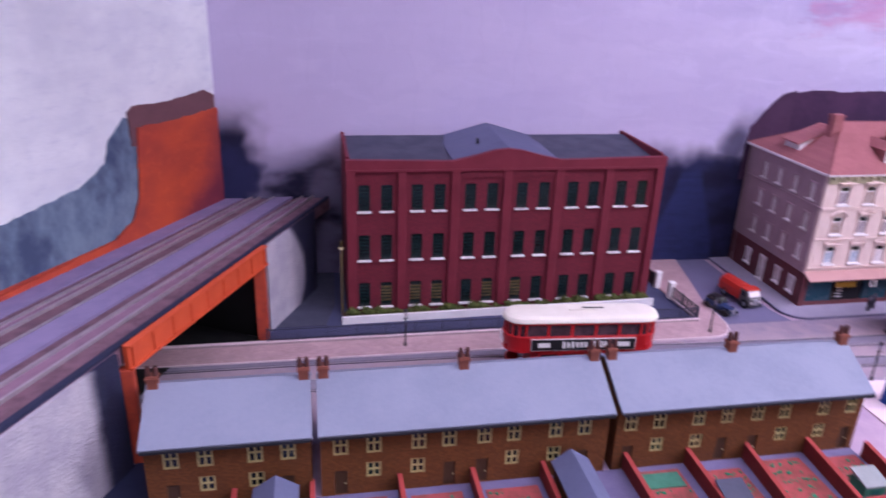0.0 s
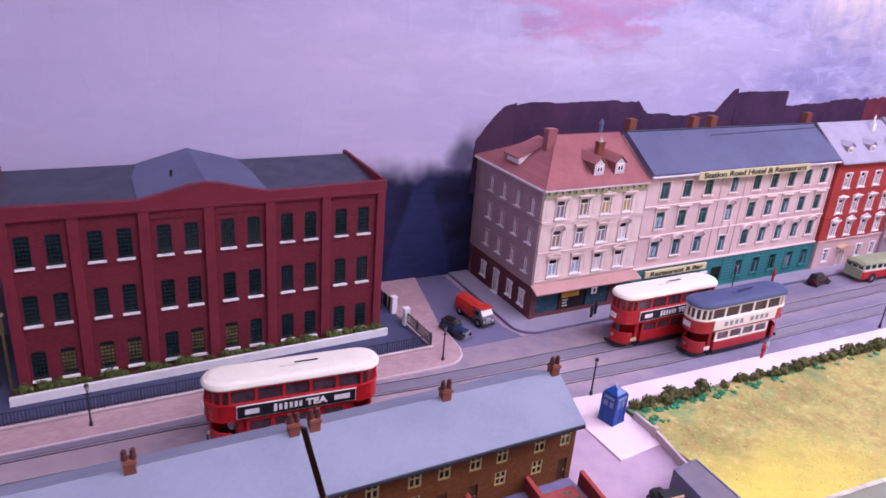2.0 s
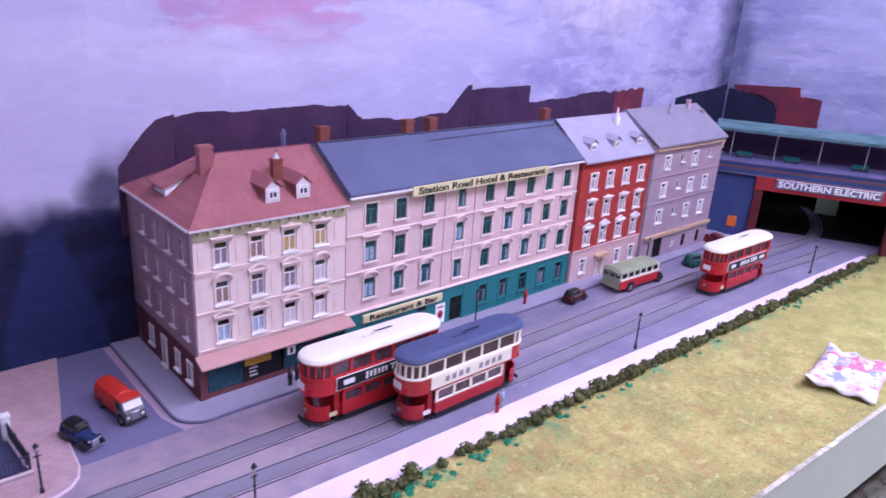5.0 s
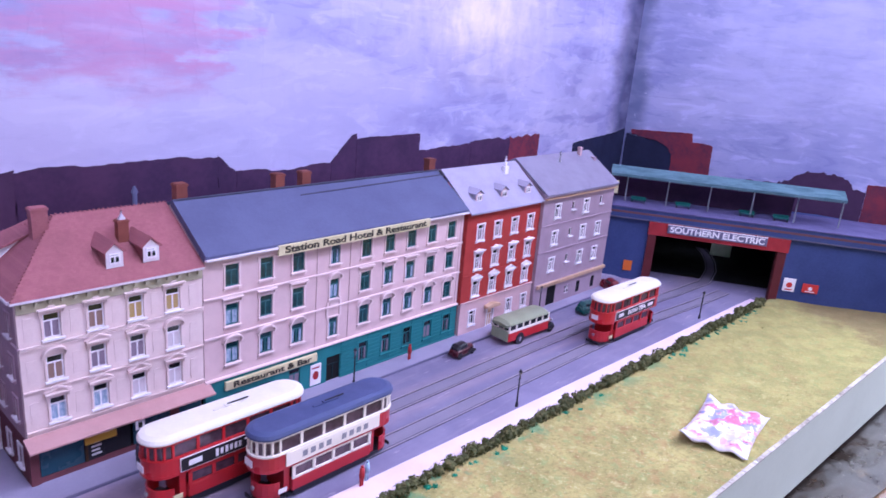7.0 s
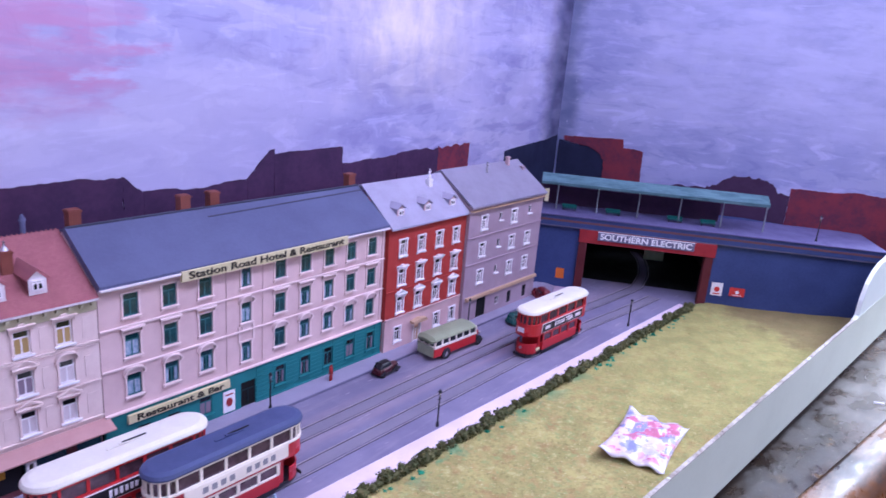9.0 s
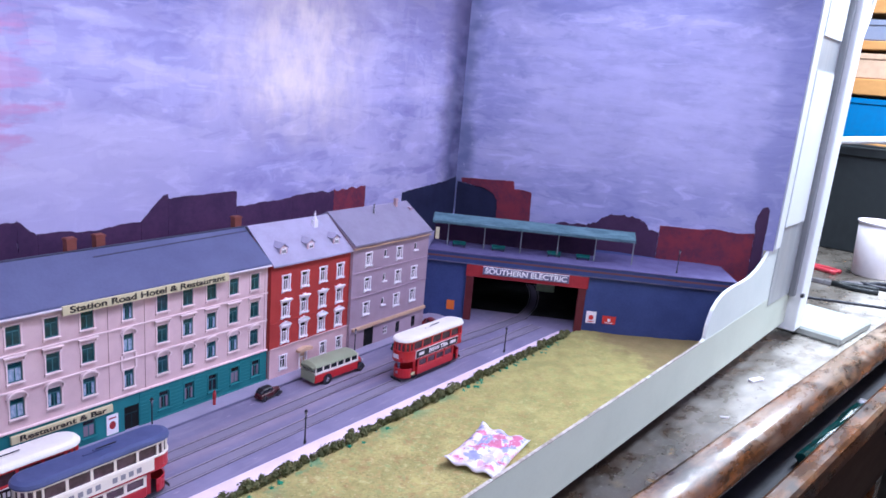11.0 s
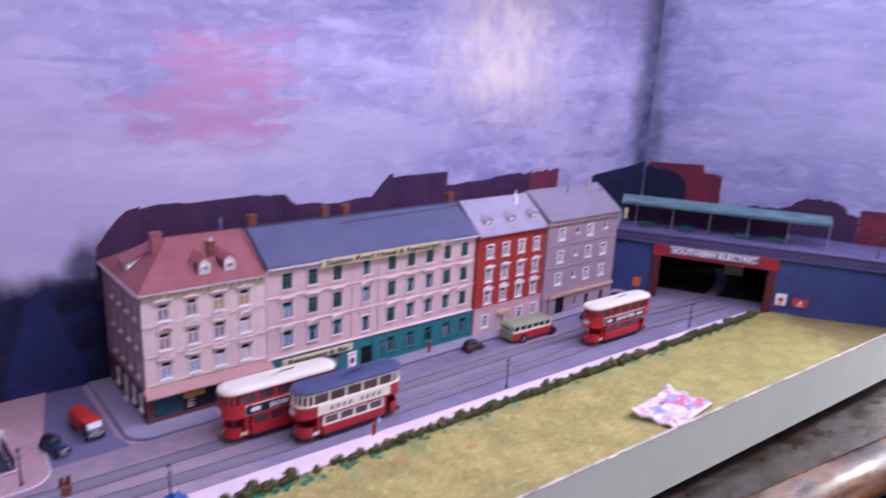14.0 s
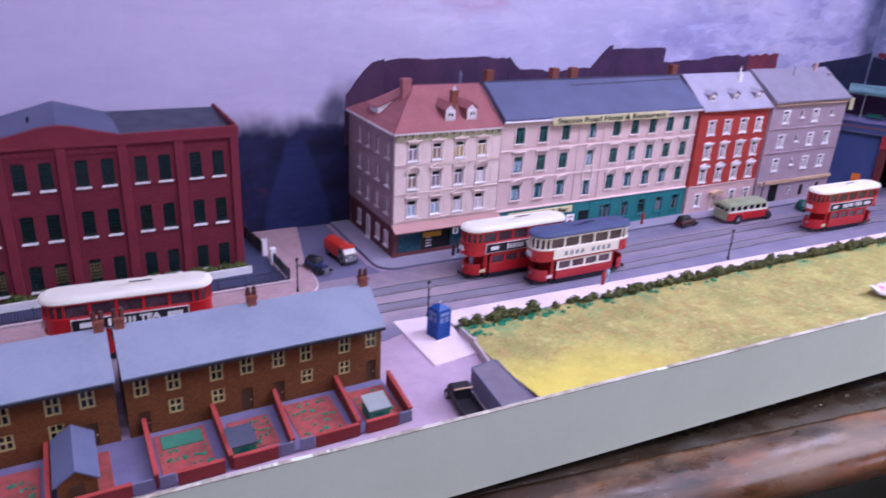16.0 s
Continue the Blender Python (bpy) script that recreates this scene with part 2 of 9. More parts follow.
M_DUSKCAR = paint("near_black_car", "4a1a22", "34141a", rough=0.3)
M_POT = paint("dark_clay_pot", "54302e", "3e2224")
M_MAUVEBAND = paint("mauve_ballast", "8a6a80", "745a70", fine=1200, broad=120, bump=0.5)
M_LILACBAND = paint("lilac_walkway", "85789c", "73688a", fine=600, broad=60)


def make_plaster():
    """Pale textured plaster that turns navy at its ends behind a soft rounded edge."""
    n = Nodes("white_textured_plaster")
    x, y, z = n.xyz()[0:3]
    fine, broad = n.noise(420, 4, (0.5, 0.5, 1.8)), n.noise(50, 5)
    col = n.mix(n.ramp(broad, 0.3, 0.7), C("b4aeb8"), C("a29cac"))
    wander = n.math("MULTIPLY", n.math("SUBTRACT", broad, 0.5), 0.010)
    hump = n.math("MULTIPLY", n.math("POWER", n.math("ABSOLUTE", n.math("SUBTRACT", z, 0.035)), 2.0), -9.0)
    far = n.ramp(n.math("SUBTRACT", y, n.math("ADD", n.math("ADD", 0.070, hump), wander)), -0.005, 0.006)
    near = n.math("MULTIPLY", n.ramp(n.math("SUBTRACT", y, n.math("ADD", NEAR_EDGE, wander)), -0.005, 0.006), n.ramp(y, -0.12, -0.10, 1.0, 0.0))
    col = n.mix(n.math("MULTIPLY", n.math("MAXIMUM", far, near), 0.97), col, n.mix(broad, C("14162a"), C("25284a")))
    n.bump(fine, 0.8, 0.0012)
    return n.done(col, 0.8, 0, 0.2)


NEAR_EDGE = -0.196
M_PLASTER = make_plaster()
M_BRIDGEGREY = paint("blue_grey_wall", "3e4c7c", "313d6a", fine=300, broad=14, amount=0.8)
M_MAROON = paint("maroon_beam", "a02c32", "7c222a")
M_DARKCOL = paint("dark_maroon_post", "5e2328", "4c1b20")
M_GREENROOF = paint("canopy_green", "648289", "3c5a64", fine=500, broad=120, stretch=(0.25, 1, 1), amount=0.8)
M_GREENDARK = paint("bench_green", "1f5f5a", "18504c")
M_DECK = paint("platform_surface", "645f86", "504c72")
M_PALEGREEN = paint("pale_green_panel", "b4c4a4", "8c9a80", broad=80)
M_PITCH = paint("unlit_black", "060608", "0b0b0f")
M_BLUEBOX = paint("police_blue", "1c4694", "143672", rough=0.4)
M_BLUECAR = paint("blue_car", "24365e", "1a284a", rough=0.3)
M_DARKCAR = paint("black_car", "1d1c22", "2a282e", rough=0.3)
M_MAROONCAR = paint("maroon_car", "6a1c24", "52141a", rough=0.3)
M_TEALCAR = paint("green_car", "24514e", "1c4340", rough=0.3)
M_LORRYORANGE = paint("lorry_orange", "c4342a", "ae2c24", rough=0.4)
M_LORRYGREY = paint("lorry_cab_grey", "6d6a6e", "58565a", rough=0.5)
M_BUSGREEN = paint("bus_sage", "969c80", "848a70", rough=0.45)
M_TYRE = paint("tyre_rubber", "1a1a1c", "242426", rough=0.8)
M_CHROME = paint("dull_chrome", "b8b6bc", "8a888e", rough=0.3, metal=0.8)
M_FACIA = paint("facia_paint", "d4dac8", "c6ccba", fine=250, broad=9, rough=0.5, bump=0.1, amount=0.4)
# lighter copy of the board's paint, for the brighter light at the bracket
M_FACIA_LIT = paint("facia_paint_lit", "e2e8e2", "d4dcd6", fine=250, broad=12, rough=0.42, bump=0.1, amount=0.4)
M_PALEFELT = paint("pale_felt", "8e9294", "7e8486", fine=500, broad=60)
M_ROOFFELT = paint("mauve_felt", "706876", "605866", fine=500, broad=60)
M_WORN = paint("chipped_edge", "c4bcb0", "6a5c50", fine=300, broad=40, rough=0.7, amount=0.8)
M_WHITEWOOD = paint("white_gloss_wood", "f2f4f4", "e6eaea", fine=250, broad=12, rough=0.35, bump=0.1, amount=0.4)
M_ALU = paint("brushed_aluminium", "dfe2e4", "c2c6ca", rough=0.42, metal=0.7, stretch=(1, 1, 0.1))
M_STEELGREY = paint("dull_channel", "9a9c9e", "84868a", rough=0.45, metal=0.5, stretch=(1, 1, 0.1))
M_PINE = paint("pine_board", "c08c50", "a87540", fine=120, broad=20, stretch=(0.2, 1, 3))
M_BLUEBIN = paint("blue_plastic", "1f6fa8", "1a5f92", rough=0.35)
M_BLACKPLASTIC = paint("black_plastic", "1e2224", "2a2e30", rough=0.5)
M_ROOMWALL = paint("room_wall", "b9b6ae", "a9a69e", fine=200, broad=3)
M_ROOMFLOOR = paint("room_floor", "5a5652", "4a4642", fine=200, broad=4)
M_RED_PLASTIC = paint("red_plastic", "b8404a", "a03540", rough=0.35)
M_FIG = paint("figure_dark", "3c3848", "2d2a38")
M_FIGRED = paint("figure_red", "b03034", "98282c")
M_POSTER_O = paint("orange_poster", "d8702c", "c8601f")
M_POSTER_R = paint("red_poster", "c83a34", "b0302c")
M_SHOPSIGN = paint("ochre_sign", "c89a3c", "b08530")
M_FIGBLUE = paint("figure_pale_blue", "9fb4cc", "8aa0ba")
M_SHOPBLUE = paint("shop_blue", "2c5060", "224452", rough=0.25)
M_GARDENRED = paint("garden_red", "a44a4c", "74463e", fine=800, broad=120, amount=0.9)
M_YARDCOPING = paint("yard_coping", "a03e3c", "8a3234", fine=500, broad=60)
M_MARKGREY = paint("faded_mark", "8c8a90", "7c7a82")
M_BOXPANE = paint("police_box_pane", "7f8cb4", "5a6898", rough=0.25)
M_GARDENGREEN = paint("garden_green", "3f7a66", "33664f", fine=800, broad=150)
M_YARD = paint("yard_paving", "b098ac", "9682a0", fine=600, broad=40)
M_GREYSHED = paint("grey_box_walls", "6e6a84", "5f5b74")


def leafy(name, a, b, c, scale=260):
    n = Nodes(name)
    f = n.noise(scale, 3)
    g = n.t.nodes.new("ShaderNodeNewGeometry").outputs["Random Per Island"]
    col = n.mix(n.ramp(f, 0.35, 0.65), C(a), C(b))
    return n.done(n.mix(n.math("MULTIPLY", g, 0.7), col, C(c)), 0.85, 0, 0.2)


M_HEDGE = leafy("hedge_foliage", "59603c", "78724a", "3c4228")
M_SHRUB = leafy("shrub_foliage", "5c6a38", "7a7c44", "3a4526")
M_TEALFLOCK = leafy("teal_flock", "2f8a68", "3d9a78", "2a6a50", 120)


def make_grass():
    n = Nodes("grass_mat")
    x, y, z = n.xyz()[0:3]
    base = n.mix(n.ramp(n.noise(22, 6, (1, 1, 1), 0.6), 0.38, 0.62), C("968e58"), C("b0a468"))
    base = n.mix(n.math("MULTIPLY", n.ramp(n.noise(260, 4), 0.45, 0.66), 0.5), base, C("6e6840"))
    base = n.mix(n.math("MULTIPLY", n.ramp(n.noise(60, 4), 0.52, 0.66), 0.65), base, C("967a50"))
    base = n.mix(n.ramp(n.noise(85, 4), 0.52, 0.66, 0.0, 0.7), base, C("a8905e"))
    base = n.mix(n.ramp(n.noise(110, 4, (1.3, 1, 1)), 0.54, 0.68, 0.0, 0.65), base, C("8c9a62"))
    base = n.mix(n.ramp(n.noise(130, 4), 0.56, 0.68, 0.0, 0.6), base, C("c4b880"))
    base = n.mix(n.ramp(n.noise(400, 3), 0.6, 0.7, 0.0, 0.5), base, C("d0c494"))
    near = n.ramp(n.math("ADD", x, n.math("MULTIPLY", n.noise(25, 3), 0.10)), 0.06, 0.24, 1.0, 0.0)
    south = n.ramp(n.math("ADD", y, n.math("MULTIPLY", n.noise(30, 3), 0.05)), -0.27, -0.20, 1.0, 0.0)
    base = n.mix(n.math("MULTIPLY", n.math("MULTIPLY", near, south), 0.75), base, C("dccb62"))
    edge = n.math("MULTIPLY", n.ramp(y, -0.215, -0.175), n.ramp(n.noise(38, 3), 0.5, 0.62))
    base = n.mix(n.math("MULTIPLY", edge, 0.75), base, C("3f8f6a"))
    far = n.ramp(n.math("ADD", x, n.math("MULTIPLY", n.noise(9, 4), 0.35)), 0.55, 0.95, 0.0, 0.55)
    base = n.mix(far, base, n.mix(n.ramp(n.noise(40, 4), 0.4, 0.6), C("8e8c54"), C("a09a5e")))
    foot = n.ramp(n.math("ADD", n.math("SUBTRACT", x, n.math("MULTIPLY", y, 0.55)), n.math("MULTIPLY", n.noise(34, 5), 0.16)), 1.09, 1.17, 0.0, 0.6)
    base = n.mix(foot, base, C("6e5844"))
    n.bump(n.noise(700, 4), 0.6, 0.0012)
    return n.done(base, 0.95, 0, 0.1)


M_GRASS = make_grass()


def strokes(n, wide):
    """Brushed sky in lavender, blue and white: short uneven brush marks over broad soft patches."""
    big = n.noise(4.5, 3, (1, 1, 1.6), 0.5)
    mid = n.noise(15, 3, (1, 1, 1.8), 0.5)
    fine = n.noise(70, 4, (0.45, 0.45, 1.9), 0.7)
    flat_mark = n.dabs(30, (0.36, 0.36, 1.7), 0.55)
    long_mark = n.dabs(13, (0.45, 0.45, 2.0), 0.7)
    tall_mark = n.dabs(30, (1.6, 1.6, 0.5), 0.55)
    sky = n.mix(n.ramp(big, 0.34, 0.64), C("928fba"), C("aca8cc"))
    sky = n.mix(n.ramp(long_mark, 0.5, 1.0, 0.0, 0.30), sky, C("c4bcd6"))
    sky = n.mix(n.ramp(long_mark, 0.5, 0.0, 0.0, 0.26), sky, C("7c7aa8"))
    sky = n.mix(n.ramp(mid, 0.50, 0.74, 0.0, 0.30), sky, C("ccc4d8"))
    sky = n.mix(n.ramp(flat_mark, 0.62, 1.0, 0.0, 0.24), sky, C("d8d2e0"))
    sky = n.mix(n.ramp(flat_mark, 0.38, 0.0, 0.0, 0.20), sky, C("7674a2"))
    sky = n.mix(n.math("MULTIPLY", n.ramp(tall_mark, 0.7, 1.0, 0.0, 0.22), n.ramp(big, 0.45, 0.6)), sky, C("d8d2e0"))
    # thin curling bristle marks, light and dark
    k = 0.5 if wide else 0.9
    wisp = n.noise(34, 6, (0.42, 0.42, 1.5), 0.62, 1.1)
    sky = n.mix(n.ramp(wisp, 0.53, 0.66, 0.0, 0.62 * k), sky, C("d6d0ee"))
    sky = n.mix(n.ramp(wisp, 0.46, 0.35, 0.0, 0.55 * k), sky, C("6a68a2"))
    patch = n.noise(11, 5, (0.7, 0.7, 1.3), 0.6, 0.8)
    sky = n.mix(n.ramp(patch, 0.48, 0.38, 0.0, 0.34 * k), sky, C("6c6aa6"))
    marks = n.math("ADD", tall_mark, n.math("MULTIPLY", long_mark, 0.4)) if wide else n.math("ADD", wisp, n.math("MULTIPLY", flat_mark, 0.6))
    n.bump(n.math("ADD", n.math("MULTIPLY", fine, 0.04 if wide else 0.5), marks), 0.14 if wide else 0.18, 0.0016)
    return sky, big, mid, fine


def make_back_mural():
    n = Nodes("painted_sky_back")
    sky, big, mid, fine = strokes(n, True)
    x, y, z = n.xyz()[0:3]
    wob = n.math("MULTIPLY", n.math("SUBTRACT", mid, 0.5), 0.10)
    xw, zw = n.math("ADD", x, wob), n.math("ADD", z, n.math("MULTIPLY", wob, 0.7))
    ragged = n.math("MULTIPLY", n.math("SUBTRACT", n.noise(16, 6, (0.6, 0.6, 2.4), 0.65), 0.5), 0.20)
    xp, zp = n.math("ADD", xw, n.math("MULTIPLY", ragged, 1.6)), n.math("ADD", zw, n.math("MULTIPLY", ragged, 0.5))
    pink = n.math("MULTIPLY", n.band(xp, 0.055, 0.232, 0.024), n.band(zp, 0.268, 0.40, 0.022))
    sky = n.mix(n.math("MULTIPLY", pink, n.ramp(n.noise(30, 5, (0.35, 0.35, 2.0), 0.65), 0.36, 0.64, 0.86, 0.42)), sky, C("c08eb2"))
    high = n.math("MULTIPLY", n.band(xp, 0.0, 0.32, 0.03), n.ramp(zp, 0.43, 0.47))
    sky = n.mix(n.math("MULTIPLY", high, 0.4), sky, C("a87ea0"))
    # cream glare: a reflection on the board put into the sky colour
    cream = n.math("MULTIPLY", n.band(xw, 0.50, 0.72, 0.09), n.ramp(zw, 0.24, 0.36))
    sky = n.mix(n.math("MULTIPLY", cream, n.ramp(n.noise(30, 6, (0.9, 0.9, 0.5), 0.62), 0.30, 0.70, 0.26, 0.84)), sky, C("eadccf"))
    pale = n.math("MULTIPLY", n.ramp(xw, 0.30, 0.60, 1.0, 0.0), n.ramp(zw, 0.26, 0.36, 1.0, 0.0))
    sky = n.mix(n.math("MULTIPLY", n.math("MULTIPLY", pale, n.math("SUBTRACT", 1.0, pink)), 0.52), sky, C("d0c8e0"))
    left = n.ramp(xw, -0.25, 0.15, 1.0, 0.0)
    sky = n.mix(n.math("MULTIPLY", left, 0.55), sky, C("c6b8da"))
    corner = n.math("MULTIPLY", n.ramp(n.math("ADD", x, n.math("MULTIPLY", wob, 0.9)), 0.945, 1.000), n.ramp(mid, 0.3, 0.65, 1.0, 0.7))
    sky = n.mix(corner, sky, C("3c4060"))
    # darker towards the top: the valance's shade put into the sky colour
    top = n.ramp(n.math("ADD", z, wob), 0.34, 0.58)
    sky = n.mix(n.math("MULTIPLY", top, n.ramp(x, -0.1, 0.5, 0.46, 0.74)), sky, C("5c5470"))
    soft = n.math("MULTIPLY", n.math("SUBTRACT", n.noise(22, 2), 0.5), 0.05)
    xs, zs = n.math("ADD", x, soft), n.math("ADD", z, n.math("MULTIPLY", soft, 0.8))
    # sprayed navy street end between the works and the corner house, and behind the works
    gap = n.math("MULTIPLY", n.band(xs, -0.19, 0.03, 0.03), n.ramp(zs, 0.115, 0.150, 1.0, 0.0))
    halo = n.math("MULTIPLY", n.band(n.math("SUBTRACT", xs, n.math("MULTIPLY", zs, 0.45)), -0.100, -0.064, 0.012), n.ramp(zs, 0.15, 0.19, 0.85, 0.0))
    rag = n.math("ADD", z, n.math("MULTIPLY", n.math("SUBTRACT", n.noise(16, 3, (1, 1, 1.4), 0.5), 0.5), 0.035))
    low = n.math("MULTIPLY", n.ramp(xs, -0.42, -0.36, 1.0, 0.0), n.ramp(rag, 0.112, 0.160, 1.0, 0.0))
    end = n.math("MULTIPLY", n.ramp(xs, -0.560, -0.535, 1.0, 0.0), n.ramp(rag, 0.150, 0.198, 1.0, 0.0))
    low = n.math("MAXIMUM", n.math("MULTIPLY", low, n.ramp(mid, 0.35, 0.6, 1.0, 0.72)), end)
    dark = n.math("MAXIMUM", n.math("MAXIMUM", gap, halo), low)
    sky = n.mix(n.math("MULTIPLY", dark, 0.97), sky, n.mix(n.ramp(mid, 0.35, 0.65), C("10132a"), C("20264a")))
    wide = n.math("ADD", n.math("MULTIPLY", n.ramp(z, 0.0, 0.125), -0.03), 0.042)
    off = n.math("ABSOLUTE", n.math("ADD", x, 0.066))
    street = n.math("MULTIPLY", n.ramp(n.math("SUBTRACT", off, wide), -0.004, 0.004, 1.0, 0.0), n.ramp(z, 0.10, 0.12, 1.0, 0.0))
    sky = n.mix(n.math("MULTIPLY", street, n.ramp(fine, 0.3, 0.65, 0.5, 0.9)), sky, C("333a62"))
    rust = n.math("MULTIPLY", n.band(x, -0.16, -0.10, 0.01), n.math("MULTIPLY", n.ramp(z, 0.05, 0.09, 1.0, 0.0), n.ramp(n.noise(40, 4, (1, 1, 2.2)), 0.55, 0.66)))
    sky = n.mix(n.math("MULTIPLY", rust, 0.5), sky, C("4a2a40"))
    n.put(n.bsdf.inputs["Specular IOR Level"], n.math("MULTIPLY", n.math("SUBTRACT", 1.0, dark), 0.22))
    return n.done(sky, 0.78, 0, None)


def make_side_mural():
    n = Nodes("painted_sky_side")
    sky, big, mid, fine = strokes(n, False)
    x, y, z = n.xyz()[0:3]
    wob = n.math("MULTIPLY", n.math("SUBTRACT", mid, 0.5), 0.10)
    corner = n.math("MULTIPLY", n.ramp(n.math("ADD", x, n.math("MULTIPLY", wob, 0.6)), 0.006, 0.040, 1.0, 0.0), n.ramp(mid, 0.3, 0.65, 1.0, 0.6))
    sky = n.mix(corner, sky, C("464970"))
    # paler middle: glare on the glossy board put into the colour
    glow = n.math("MULTIPLY", n.band(n.math("ADD", x, wob), 0.14, 0.52, 0.07), n.band(n.math("ADD", z, wob), 0.24, 0.47, 0.06))
    sky = n.mix(n.math("MULTIPLY", glow, n.ramp(n.noise(24, 5, (0.5, 0.5, 1.7), 0.65), 0.38, 0.62, 0.30, 0.80)), sky, C("c6c0e2"))
    ragged = n.math("MULTIPLY", n.math("SUBTRACT", n.noise(14, 5, (0.6, 0.6, 1.4), 0.6, 0.8), 0.5), 0.22)
    sky = n.mix(n.math("MULTIPLY", n.ramp(n.math("ADD", z, ragged), 0.475, 0.56), 0.45), sky, C("4e5192"))
    sky = n.mix(n.math("MULTIPLY", n.ramp(n.math("ADD", x, n.math("MULTIPLY", ragged, 0.3)), 0.515, 0.545), 0.45), sky, C("5c5e9c"))
    fleck = n.math("MULTIPLY", n.ramp(x, 0.05, 0.02, 0.0, 1.0), n.ramp(n.noise(120, 3, (1.4, 1.4, 0.8)), 0.66, 0.70))
    sky = n.mix(n.math("MULTIPLY", fleck, 0.7), sky, C("c8c8d8"))
    sky = n.mix(0.26, sky, C("b4bfe2"))
    return n.done(sky, 0.5, 0, 0.4)


def make_left_mural():
    n = Nodes("painted_sky_pale")
    mid = n.noise(14, 5, (1, 1, 1.5))
    fine = n.noise(90, 4, (0.6, 0.6, 2))
    sky = n.mix(n.ramp(mid, 0.3, 0.7), C("ced0da"), C("e4e6ea"))
    sky = n.mix(n.math("MULTIPLY", n.ramp(fine, 0.5, 0.75), 0.4), sky, C("bcbed0"))
    n.bump(fine, 0.3, 0.0015)
    return n.done(sky, 0.6, 0, 0.3)


M_MURAL, M_MURAL_SIDE, M_MURAL_LEFT = make_back_mural(), make_side_mural(), make_left_mural()
M_ROOFTOPS = paint("painted_maroon_rooftops", "462a48", "33203e", fine=200, broad=16, amount=0.9)
M_ROOFRED = paint("painted_red_brick", "7c2e3a", "542a40", fine=200, broad=30, amount=0.9)
# navy paint, also used for the shade slab beside the terrace
M_NAVY_PAINT_SHADE = paint("navy_paint_and_shade", "1f2440", "171a30", fine=200, broad=20)
M_SLATEBLUE = paint("painted_slate_blue", "74869a", "3c4866", fine=120, broad=24, amount=0.95, stretch=(1, 1, 0.6))
M_BRICKBROWN = paint("painted_brown", "6e4a50", "5e4048", fine=200, broad=18)
M_TREEDARK = paint("painted_tree", "452c48", "3a243e", fine=200, broad=25)


def make_bench():
    """Old varnished bench top: dark brown and scuffed, darker towards the layout, with dust and lamp glare in a pale
    tone further along.
    """
    n = Nodes("stained_bench_top")
    x, y = n.xyz()[0:2]
    mid, fine = n.noise(26, 6, (0.5, 1, 1), 0.6), n.noise(300, 4)
    # pale tone holds both the dust and the lamp's glare
    dusty = n.mix(n.ramp(mid, 0.3, 0.7), C("8a8479"), C("b6b0a5"))
    brown = n.mix(n.ramp(mid, 0.36, 0.68), C("140b05"), C("3e2712"))
    brown = n.mix(n.ramp(n.noise(44, 5, (0.7, 1, 1), 0.65), 0.56, 0.68, 0.0, 0.6), brown, C("8a6c38"))
    brown = n.mix(n.ramp(n.noise(30, 5, (0.7, 1, 1), 0.6), 0.56, 0.72, 0.0, 0.25), brown, C("7c6a66"))
    col = n.mix(n.ramp(n.math("ADD", x, n.math("MULTIPLY", n.noise(9, 6, (0.6, 1.4, 1), 0.65), 0.7)), 1.02, 1.38), brown, dusty)
    side = n.math("ADD", n.math("SUBTRACT", y, n.math("MULTIPLY", x, 0.0746)), n.math("MULTIPLY", n.math("SUBTRACT", n.noise(18, 6, (0.5, 1, 1), 0.65), 0.5), 0.12))
    col = n.mix(n.ramp(side, -0.050, 0.020, 0.0, 0.8), col, C("33291f"))
    col = n.mix(n.ramp(n.noise(70, 6, (0.5, 1, 1), 0.7), 0.56, 0.76, 0.0, 0.35), col, C("4a3a2a"))
    col = n.mix(n.ramp(fine, 0.62, 0.74, 0.0, 0.35), col, C("b8b0a2"))
    col = n.mix(n.ramp(n.noise(120, 5, (0.7, 1, 1), 0.7), 0.62, 0.72, 0.0, 0.55), col, C("c8c2b4"))
    n.bump(n.math("ADD", fine, n.noise(60, 5)), 0.22, 0.0008)
    return n.done(col, n.ramp(n.noise(34, 6, (0.7, 1, 1), 0.65), 0.36, 0.66, 0.22, 0.55), 0, 0.9)


